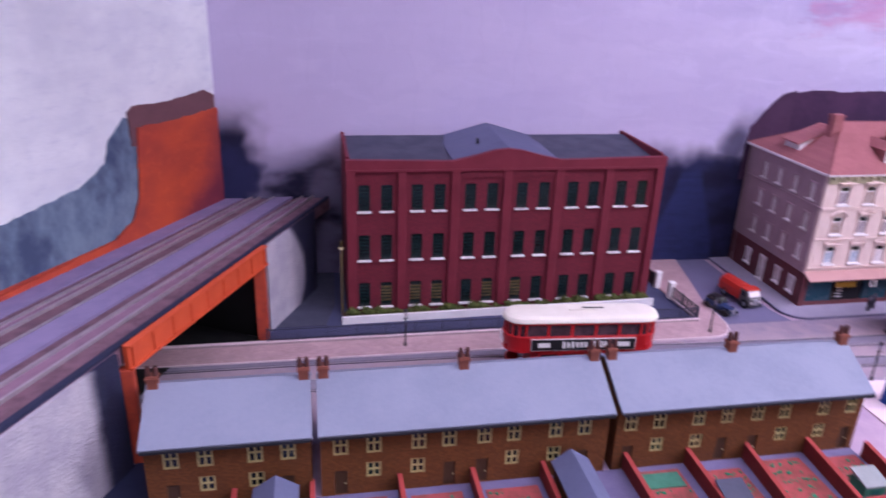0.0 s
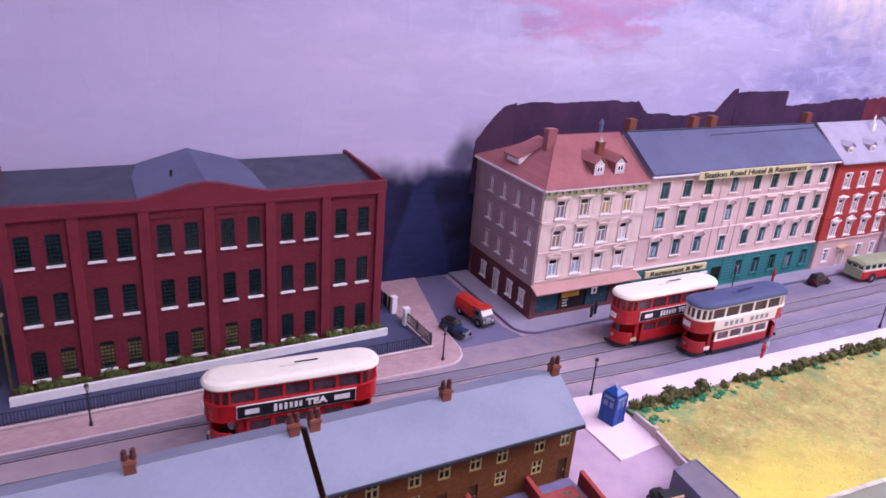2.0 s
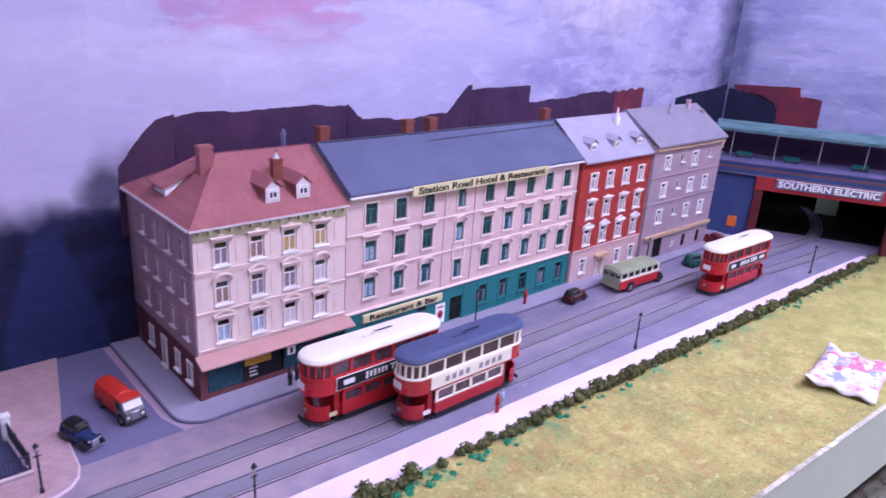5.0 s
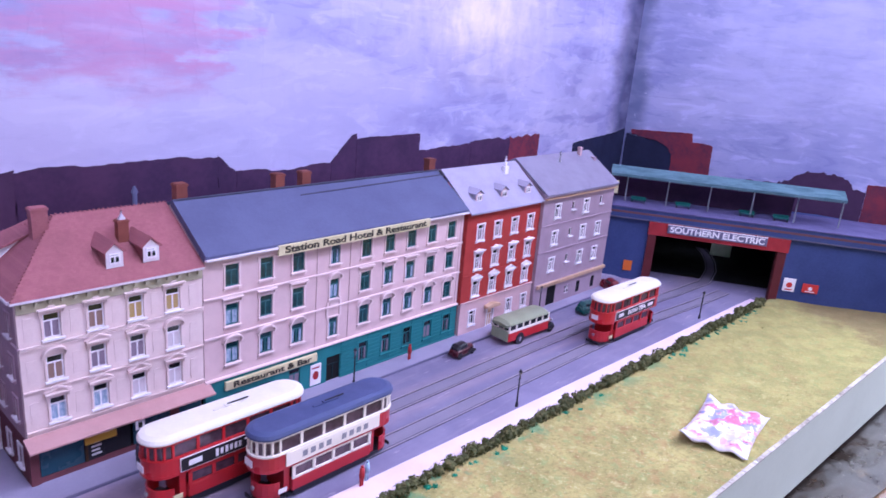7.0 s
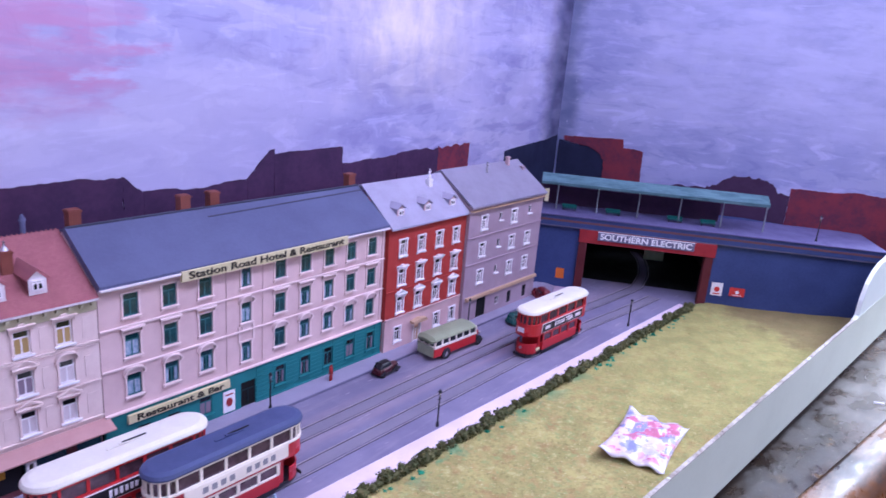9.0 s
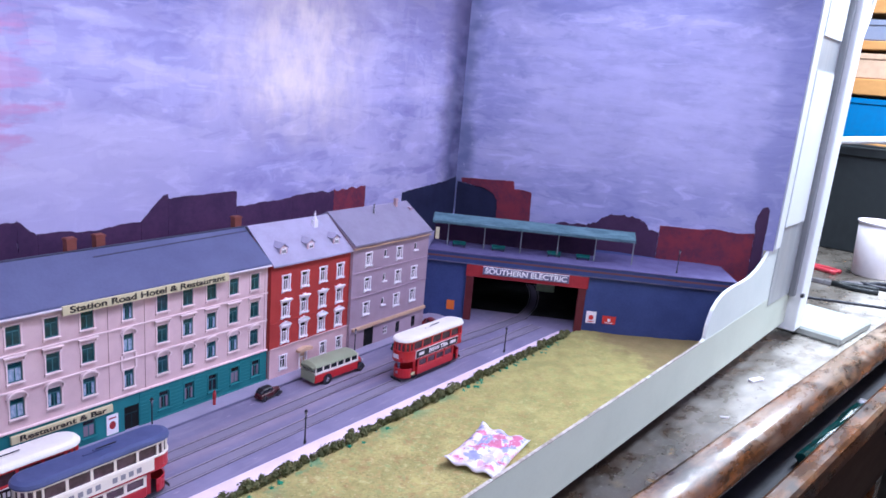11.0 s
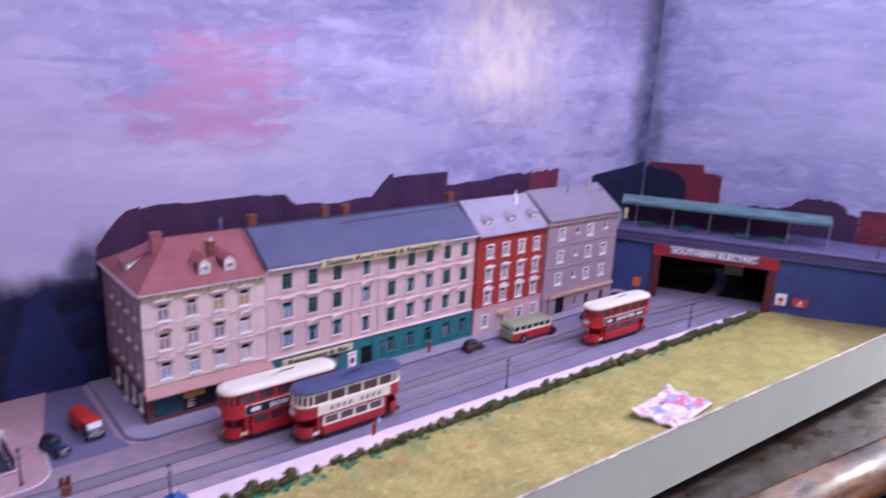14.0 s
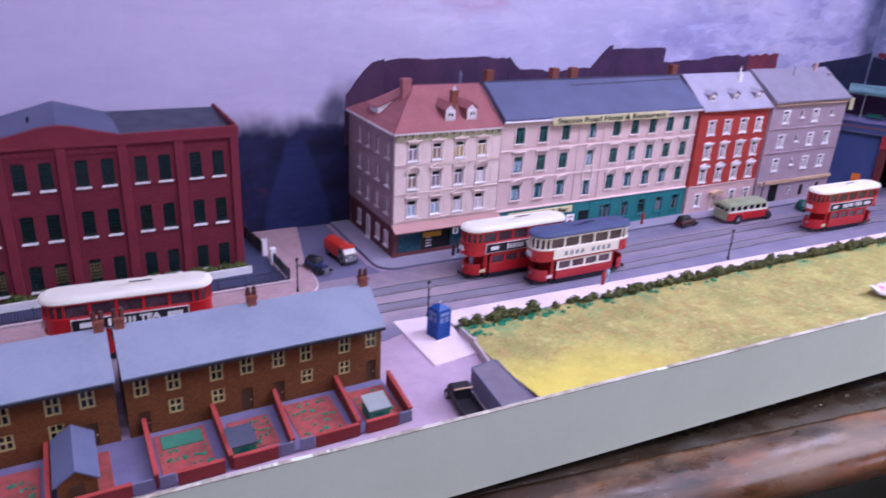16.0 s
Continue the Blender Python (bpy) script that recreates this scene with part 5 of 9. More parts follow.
    slab(bm, [(-0.1253, -0.0147), (-0.1222, -0.0147), (-0.1253, 0.0318), (-0.1283, 0.0318)], 0.0032, 0.0042)
    soften(bm, 0.0003)
    part("coping", bm, M_PAVE, wl, "pale coping stones")
    rl = base("railings", pose(0, 0, 0), "dark blue-grey iron railings above the low wall", "railing")
    for x0, x1, y0, y1, mt in ((-0.54, -0.1237, -0.0168, -0.0168, M_RAILING), (-0.1237, -0.1267, -0.0150, 0.0315, M_IRON)):
        d = Vector((x1 - x0, y1 - y0, 0))
        m = Matrix.Translation((x0, y0, 0)) @ pose(0, 0, 0, 0, 0, math.degrees(math.atan2(d.y, d.x)))
        for z in (0.0052, 0.0150):
            part("rail", boxed(0, d.length, -0.0004, 0.0004, z, z + 0.0008, 0, m), mt, rl)
        n = int(d.length / 0.0024)
        bar = shared(("railing_bar", mt.name), lambda: boxed(-0.00032, 0.00032, -0.00032, 0.00032, 0.0042, 0.0156), mt)
        post = shared(("railing_post", mt.name), lambda: boxed(-0.0006, 0.0006, -0.0006, 0.0006, 0.0042, 0.0170), mt)
        for k in range(n + 1):
            q = m @ Vector((d.length * k / n, 0, 0))
            part("post" if k % 11 == 0 else "bar", post if k % 11 == 0 else bar, None, rl, "", pose(q.x, q.y, 0))
    for x, y in ((-0.1268, 0.0350), (-0.1283, 0.0630)):
        gp = base("gate_post", pose(x, y, 0), "white square gate post with cap", "gate post", "works gate posts")
        part("shaft", boxed(-0.0028, 0.0028, -0.0028, 0.0028, 0.0, 0.0185, 0.0003), M_WHITE, gp)
        part("cap", boxed(-0.0034, 0.0034, -0.0034, 0.0034, 0.0187, 0.0202, 0.0004), M_WHITE, gp)
    gw = base("yard_fence", pose(0, 0, 0), "near-black boarded fence beside the side street", "fence")
    for k in range(7):
        part("board", boxed(-0.0006, 0.0006, 0.0665 + 0.0098 * k, 0.0755 + 0.0098 * k, 0.001, 0.0150), M_BLACK, gw, "", pose(-0.1288 - 0.0012 * k, 0, 0))
    dp = base("drainpipe", pose(-0.4715, 0.034, 0), "yellow drainpipe with brass collar", "drainpipe")
    bm = bmesh.new()
    rod(bm, 0.0011, 0.0011, 0.001, 0.078, seg=8)
    part("pipe", bm, M_GLASS_YELLOW, dp)
    bm = bmesh.new()
    rod(bm, 0.0026, 0.0026, 0.070, 0.0714, seg=10)
    part("collar", bm, M_SIGN, dp)


works()


# ---- corner house ----
def corner_house():
    W, D, EAVE = 0.1335, 0.1345, 0.144
    ob = base("corner_house", pose(0, 0, 0), "cream four-storey corner house with rose hipped roof", "house")
    cols = [0.0216, 0.0511, 0.0799, 0.1088]
    rows = [0.1230, 0.0913, 0.0592]
    w, h = 0.0114, 0.0186
    holes = [(u, v, w, h) for u in cols for v in rows]
    part("wall", pierced(0, W, 0.0385, EAVE, holes, 0.004), M_CREAM, ob, "cream stucco front")
    sides = [0.018, 0.045, 0.072, 0.098, 0.122]
    sw = 0.0078
    sh = [(D - y, v, sw, 0.0165) for y in sides[:4] for v in rows]
    SM = pose(0, D, 0, 0, 0, -90)
    # darker than the front: the flank's shade is put into its colour
    part("wall", pierced(0, D - 0.0045, 0.0385, EAVE, sh, 0.004), M_MAUVE, ob, "stucco flank in a shaded mauve tone", SM)
    gs = [(D - 0.018, 0.0205, 0.007, 0.016), (D - 0.042, 0.0205, 0.007, 0.016), (D - 0.070, 0.0165, 0.008, 0.026), (D - 0.098, 0.0205, 0.007, 0.016)]
    part("plinth_wall", pierced(0, D - 0.0045, 0.0, 0.0383, gs, 0.004), M_BROWNBASE, ob, "dark brown ground floor flank", SM)
    for u, v, a, b in gs:
        window(ob, SM @ pose(u, 0, v), a, b, "sash", M_WHITE, M_CURTAIN, M_WHITE, "plain", M_OFFWHITE)
    part("wall", pierced(0, D, 0.0, EAVE, [], 0.004), M_MAUVE, ob, "", pose(W, 0.0045, 0, 0, 0, 90))
    part("wall", pierced(0, W, 0.0, EAVE, [], 0.004), M_MAUVE, ob, "", pose(W, D - 0.004, 0, 0, 0, 180))
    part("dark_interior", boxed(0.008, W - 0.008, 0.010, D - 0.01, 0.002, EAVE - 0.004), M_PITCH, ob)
    drapes = [[M_CURTAIN_MAUVE, M_CURTAIN_BROWN, M_CURTAIN_YELLOW, M_CURTAIN_YELLOW], [M_CURTAIN_BROWN, M_CURTAIN_MAUVE, M_CURTAIN_MAUVE, M_CURTAIN], [M_CURTAIN_BLUE, M_CURTAIN_BLUE, M_CURTAIN, M_CURTAIN]]
    hoods = [["crest"] * 4, ["arched", "gabled", "gabled", "arched"], ["gabled"] * 4]
    for r, v in enumerate(rows):
        for k, u in enumerate(cols):
            window(ob, pose(u, 0, v), w, h, "cross", M_WHITE, M_GLASS, M_WHITE, hoods[r][k], M_CREAM, drapes[r][k])
    for v in rows:
        for y in sides[:4]:
            window(ob, SM @ pose(D - y, 0, v), sw, 0.0165, "cross", M_WHITE, M_CURTAIN, M_OFFWHITE, "plain", M_MAUVE)
    for z, d in ((0.1095, 0.0012), (0.0765, 0.0012), (0.0452, 0.0012), (0.1075, 0.0007)):
        part("string_course", boxed(0, W, -d - 0.0006, 0.0002, z, z + 0.0012), M_CREAM, ob)
    part("string_course", boxed(0.0, 0.0012, 0, D - 0.0045, 0.1095, 0.1107, 0, Matrix.Translation((-0.0012, 0, 0))), M_MAUVE, ob)
    part("cornice", boxed(0.0, W, -0.0012, 0.0, 0.1352, 0.1430, 0.0003), M_OLIVE, ob, "olive painted cornice frieze")
    for k in range(16):
        x = 0.004 + k * (W - 0.008) / 15
        part("bracket", boxed(x - 0.0012, x + 0.0012, -0.0040, -0.0012, 0.1402, 0.1430), M_OLIVE, ob)
    for r, v in enumerate(rows):
        for u in (0.0064, 0.0364, 0.0655, 0.0944, 0.1250):
            part("wall_panel", shared(("wall_panel", u < 0.01 or u > 0.12), lambda: boxed(-0.0030, 0.0030, -0.0003, 0.0, -0.0085, 0.0085), M_CREAM), None, ob, "", pose(u, 0, v))
    part("gutter", boxed(-0.0042, W, -0.0048, -0.0002, 0.1436, 0.1462, 0.0005), M_OFFWHITE, ob)
    part("gutter", boxed(-0.0048, -0.0002, 0.0, D, 0.1430, 0.1456, 0.0005), M_OFFWHITE, ob)
    # hipped roof
    a, b, z0, z1 = -0.004, -0.005, 0.1458, 0.1845
    r0, r1 = (0.047, 0.058, z1), (0.147, 0.058, z1)
    c = [(a, b, z0), (W + 0.0005, b, z0), (W + 0.0005, D, z0), (a, D, z0)]
    bm = bmesh.new()
    vs = [bm.verts.new(p) for p in (*c, r0, (W + 0.0005, 0.058, z1))]
    for f in ((0, 1, 5, 4), (0, 4, 3), (3, 4, 5, 2), (1, 2, 5), (3, 2, 1, 0)):
        bm.faces.new([vs[i] for i in f])
    rf = part("roof", bm, M_TILE_ROSE, ob, "rose-red tiled hipped roof")
    bm = bmesh.new()
    for p, q in ((c[0], r0), (r0, (W, 0.058, z1)), (c[3], r0)):
        d = Vector(q) - Vector(p)
        n = int(d.length / 0.0034)
        for k in range(n):
            v = Vector(p) + d * (k + 0.5) / n
            ball(bm, 0.0010, v.x, v.y, v.z + 0.0002, 1)
    part("ridge_tiles", bm, M_TILE_ROSE, rf)
    dormer(ob, 0.0690, 0.007, 0.1545, M_TILE_ROSE, M_OFFWHITE, 0.0140, 0.0180, 0.032)
    dormer(ob, 0.0962, 0.007, 0.1545, M_TILE_ROSE, M_OFFWHITE, 0.0140, 0.0180, 0.032)
    # flank dormer, one slope facing the side street
    bm = bmesh.new()
    hull(bm, [(0.006, 0.060, 0.154), (0.006, 0.084, 0.154), (0.040, 0.084, 0.166), (0.040, 0.060, 0.166), (0.006, 0.062, 0.161), (0.006, 0.082, 0.161), (0.040, 0.082, 0.1745), (0.040, 0.062, 0.1745)], BOX)
    part("dormer", bm, M_WHITE, ob)
    bm = bmesh.new()
    hull(bm, [(0.002, 0.058, 0.1605), (0.002, 0.086, 0.1605), (0.044, 0.086, 0.176), (0.044, 0.058, 0.176), (0.002, 0.058, 0.162), (0.002, 0.086, 0.162), (0.044, 0.086, 0.178), (0.044, 0.058, 0.178)], BOX)
    part("dormer_roof", bm, M_TILE_ROSE, ob)
    chimney(ob, 0.034, 0.050, 0.166, 0.194, 0.011, 0.008, M_TILE_ROSE)
    ch = chimney(ob, 0.085, 0.030, 0.160, 0.183, 0.008, 0.006, M_TERRACOTTA)
    bm = bmesh.new()
    rod(bm, 0.0030, 0.0010, 0.183, 0.1865, 0.085, 0.030, 8)
    rod(bm, 0.0008, 0.0006, 0.186, 0.190, 0.085, 0.030, 6)
    part("cowl", bm, M_CHROME, ch)
    bm = bmesh.new()
    rod(bm, 0.002, 0.002, 0.178, 0.194, 0.110, 0.062, 8)
    rod(bm, 0.003, 0.0008, 0.194, 0.199, 0.110, 0.062, 8)
    part("vent_pipe", bm, M_SLATE_MID, ob)
    # shop front under a long awning
    part("stall_riser", boxed(0.004, W, 0.001, 0.004, 0.0, 0.0065), M_BROWNBASE, ob)
    part("corner_pier", boxed(0.0, 0.006, 0.0, 0.004, 0.0, 0.0383), M_BROWNBASE, ob)
    for x0, x1, mt in ((0.007, 0.037, M_SHOPBLUE), (0.074, 0.104, M_SHOPBLUE), (0.112, 0.131, M_SHOPBLUE)):
        part("shop_window", boxed(x0, x1, 0.0015, 0.0030, 0.0067, 0.034), mt, ob, "dark blue shop glass")
    part("doorway", boxed(0.052, 0.072, 0.0020, 0.0035, 0.0, 0.034), M_BLACK, ob, "dark shop doorway")
    part("shop_pier", boxed(0.0375, 0.0395, 0.0005, 0.004, 0.0067, 0.038), M_DOOR, ob)
    part("shop_pier", boxed(0.1045, 0.1115, 0.0005, 0.004, 0.0067, 0.038), M_BROWNBASE, ob)
    part("display", boxed(0.040, 0.0515, 0.0012, 0.0030, 0.0067, 0.024), M_BLACK, ob, "black price board")
    bm = bmesh.new()
    for k in range(4):
        bx(bm, 0.0420, 0.0495 - 0.0012 * (k % 2), 0.0009, 0.0012, 0.0100 + 0.0034 * k, 0.0116 + 0.0034 * k)
    part("price_bars", bm, M_OFFWHITE, ob)
    part("shop_sign", boxed(0.036, 0.059, -0.0046, -0.0030, 0.0238, 0.0298, 0.0002), M_SHOPSIGN, ob, "ochre shop sign")
    part("lintel_board", boxed(0.004, W, 0.0008, 0.004, 0.0342, 0.0383), M_BLACK, ob)
    part("hanging_sign", boxed(0.0715, 0.0785, -0.0095, -0.0088, 0.0255, 0.0330), M_WHITE, ob, "small white hanging sign")
    part("sign_mark", boxed(0.0736, 0.0764, -0.0098, -0.0095, 0.0270, 0.0315), M_INK, ob)
    bm = bmesh.new()
    hull(bm, [(-0.003, -0.0125, 0.0352), (W + 0.004, -0.0125, 0.0352), (W + 0.004, 0.0, 0.0405), (-0.003, 0.0, 0.0405), (-0.003, -0.0125, 0.0365), (W + 0.004, -0.0125, 0.0365), (W + 0.004, 0.0, 0.0420), (-0.003, 0.0, 0.0420)], BOX)
    part("awning", bm, M_AWNING, ob, "dusty pink sloping shop awning")


corner_house()


# ---- hotel ----
def hotel():
    X0, X1, EAVE, D = 0.1342, 0.4462, 0.1535, 0.125
    ob = base("hotel", pose(0, 0, 0), "long pale pink four-storey hotel with slate roof", "hotel")
    cols = [0.1598, 0.1928, 0.2260, 0.2673, 0.3056, 0.3362, 0.3664, 0.3966, 0.4268]
    rows = [0.1326, 0.0981, 0.0632]
    w, h = 0.0126, 0.0194
    size = lambda k: (w * (0.85 if k == 3 else 1.0), h)
    holes = [(u, v - (0.004 if k == 3 and r == 2 else 0), *size(k)) for k, u in enumerate(cols) for r, v in enumerate(rows)]
    part("wall", pierced(X0, X1, 0.0410, EAVE - 0.001, holes, 0.004), M_PINKCREAM, ob, "pale pink stucco front")
    low = [0.3060, 0.3370, 0.3680, 0.3990, 0.4292]
    lh = [(u, 0.0226, 0.0120, 0.0205) for u in low]
    lh += [(0.2690, 0.0142, 0.0165, 0.0280), (0.2237, 0.0190, 0.0125, 0.0180), (0.1932, 0.0170, 0.0125, 0.0140), (0.1660, 0.0170, 0.0125, 0.0140)]
    part("ground_floor_wall", pierced(X0, X1, 0.0, 0.0408, lh, 0.004), M_TEAL, ob, "teal rusticated ground floor", pose(0, -0.0012, 0))
    for k in range(9):
        z = 0.0040 + 0.0042 * k
        for a, b in ((0.278, 0.2998), (0.3122, 0.3308), (0.3432, 0.3618), (0.3742, 0.3928), (0.4052, 0.4230), (0.4354, 0.4460)):
            blk = shared(("block", b - a), lambda: boxed(0, b - a, -0.0018, -0.0011, 0, 0.0034), M_TEAL)
            part("block", blk, None, ob, "", pose(a, 0, z))
    part("plinth", boxed(0.277, X1, -0.0024, -0.0013, 0.0, 0.0034), M_TEAL, ob)
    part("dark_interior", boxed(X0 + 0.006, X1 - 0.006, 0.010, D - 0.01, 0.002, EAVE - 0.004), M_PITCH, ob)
    part("wall", pierced(0, D, 0.0, EAVE, [], 0.004), M_PINKCREAM, ob, "", pose(X1, 0.0045, 0, 0, 0, 90))
    part("wall", pierced(0, X1 - X0, 0.0, EAVE, [], 0.004), M_PINKCREAM, ob, "", pose(X1, D, 0, 0, 0, 180))
    for k, u in enumerate(cols):
        for r, v in enumerate(rows):
            a, b = size(k)
            hood = ("plain", "flat", "arched")[r] if k != 3 else ("plain", "arched", "plain")[r]
            window(ob, pose(u, 0, v - (0.004 if k == 3 and r == 2 else 0)), a, b, "cross", M_TEALFRAME, M_GLASS_GREEN, M_PINKTRIM, hood, M_PINKTRIM, M_CURTAIN_BLUE if (k, r) in ((0, 1), (0, 2), (1, 2), (2, 2), (3, 1), (3, 2), (5, 1), (6, 1), (5, 2), (6, 2), (7, 2), (3, 0)) else None, (k, r) in ((0, 1), (3, 1), (0, 2)))
    for k, (u, v, a, b) in enumerate(lh):
        if k == 5:
            window(ob, pose(u, -0.0012, v), a, b, "cross", M_GREENFRAME, M_PITCH)
        else:
            window(ob, pose(u, -0.0012, v), a, b, "cross", M_TEALFRAME, M_GLASS, M_TEAL, "plain" if k < 5 else "", M_TEAL, M_CURTAIN_MAUVE if k in (0, 1, 3, 4, 6) else None, k in (6, 3))
    for sx in (-1, 1):
        part("bay_strip", boxed(0.2673 + sx * 0.0078 - 0.0011, 0.2673 + sx * 0.0078 + 0.0011, -0.0014, 0.0002, 0.0810, 0.0850), M_PINKTRIM, ob)
        part("bay_strip", boxed(0.2673 + sx * 0.0078 - 0.0011, 0.2673 + sx * 0.0078 + 0.0011, -0.0014, 0.0002, 0.0696, 0.0793), M_PINKTRIM, ob)
    part("bay_panel", boxed(0.2625, 0.2721, -0.0008, 0.0002, 0.0808, 0.0862), M_PINKTRIM, ob)
    for z, d in ((0.1145, 0.0018), (0.0795, 0.0018), (0.0412, 0.0032)):
        part("string_course", boxed(X0, X1, -d, 0.0002, z, z + 0.0014), M_PINKTRIM, ob)
    for x in (0.2478, 0.2868, X1 - 0.003):
        part("pilaster", boxed(x - 0.0015, x + 0.0015, -0.0009, 0.0002, 0.0428, EAVE - 0.002), M_PINKCREAM, ob)
    part("cornice", boxed(X0, X1 + 0.001, -0.0066, 0.0, EAVE - 0.0045, EAVE - 0.0024, 0.0005), M_OFFWHITE, ob, "off-white eaves cornice")
    bm = bmesh.new()
    z0, z1, yr = EAVE, 0.1875, 0.047
    lo = [(X0, -0.0055, z0), (X1 + 0.001, -0.0055, z0), (X1 + 0.001, yr, z1), (X0, yr, z1)]
    hull(bm, [(x, y, z - 0.0022) for x, y, z in lo] + lo, BOX)
    hi = [(X0, yr, z1), (X1 + 0.001, yr, z1), (X1 + 0.001, D, z0 + 0.01), (X0, D, z0 + 0.01)]
    hull(bm, [(x, y, z - 0.0022) for x, y, z in hi] + hi, BOX)
    rf = part("roof", bm, M_SLATE_MID, ob, "blue-grey slate roof")
    for x in (X0 + 0.0002, X1 - 0.0028):
        bm = bmesh.new()
        pts = [(-0.0015, EAVE - 0.0010), (D - 0.002, EAVE - 0.0010), (D - 0.002, z0 + 0.0080), (yr, z1 - 0.0030), (-0.0015, z0 - 0.0005)]
        vs = [bm.verts.new((x, y, z)) for y, z in pts] + [bm.verts.new((x + 0.0025, y, z)) for y, z in pts]
        bm.faces.new(vs[:5])
        bm.faces.new(vs[5:][::-1])
        for i in range(5):
            bm.faces.new((vs[i], vs[(i + 1) % 5], vs[5 + (i + 1) % 5], vs[5 + i]))
        part("gable_wall", bm, M_PINKTRIM, ob)
    part("verge", boxed(0, math.hypot(yr + 0.0055, z1 - z0), -0.0011, 0.0009, -0.0060, 0.0006, 0, Matrix.Translation((X0 + 0.0006, -0.0055, z0)) @ pose(0, 0, 0, 0, 0, 90) @ pose(0, 0, 0, 0, -math.degrees(math.atan2(z1 - z0, yr + 0.0055)), 0)), M_SLATE_MID, rf, "slate-blue verge board")
    part("ridge", boxed(X0, X1, yr - 0.0012, yr + 0.0012, z1 - 0.0005, z1 + 0.0010), M_SLATE_DARK, rf)
    bm = bmesh.new()
    hull(bm, [(X0 + 0.12, 0.0370, 0.1808), (X1, 0.0400, 0.1828), (X1, 0.0410, 0.1834), (X0 + 0.12, 0.0380, 0.1814), (X0 + 0.12, 0.0370, 0.1816), (X1, 0.0400, 0.1836), (X1, 0.0410, 0.1842), (X0 + 0.12, 0.0380, 0.1822)], BOX)
    part("lead_flashing", bm, M_SLATE_DARK, rf)
    for x in (0.1435, 0.2390, 0.2685, 0.4400):
        chimney(ob, x, 0.053, 0.176, 0.2005, 0.0095, 0.0085)
    # signs
    s1 = base("hotel_sign", pose(0, 0, 0), "long cream sign board below the hotel eaves", "sign")
    part("board", boxed(0.2004, 0.3850, -0.0072, -0.0052, 0.1432, 0.1525, 0.0003), M_SIGN, s1)
    lettering("Station Road Hotel & Restaurant", 0.0086, M_INK, s1, pose(0.2927, -0.0074, 0.1479) @ UPRIGHT, 0.172, 0.00020)
    s2 = base("restaurant_sign", pose(0, 0, 0), "cream restaurant sign board above the teal front", "sign")
    part("board", boxed(0.1515, 0.2475, -0.0040, -0.0013, 0.0298, 0.0378, 0.0003), M_SIGN, s2)
    lettering("Restaurant & Bar", 0.0076, M_INK, s2, pose(0.1995, -0.0042, 0.0338) @ UPRIGHT, 0.082, 0.00018)
    ps = base("wall_poster", pose(0.2475, -0.0013, 0.0150), "white poster with a dark red oval beside the hotel door", "poster")
    part("paper", boxed(-0.0062, 0.0062, -0.0008, -0.0001, -0.0110, 0.0105), M_WHITE, ps)
    bm = bmesh.new()
    rod(bm, 0.0034, 0.0034, 0, 0.0003, 0, 0, 14, pose(0, -0.0008, -0.001, 90) @ Matrix.Diagonal((1, 1.3, 1, 1)))
    part("oval", bm, M_MAROON, ps)
    part("caption_bar", boxed(-0.004, 0.004, -0.0010, -0.0008, 0.0062, 0.0076), M_MAROON, ps)


hotel()


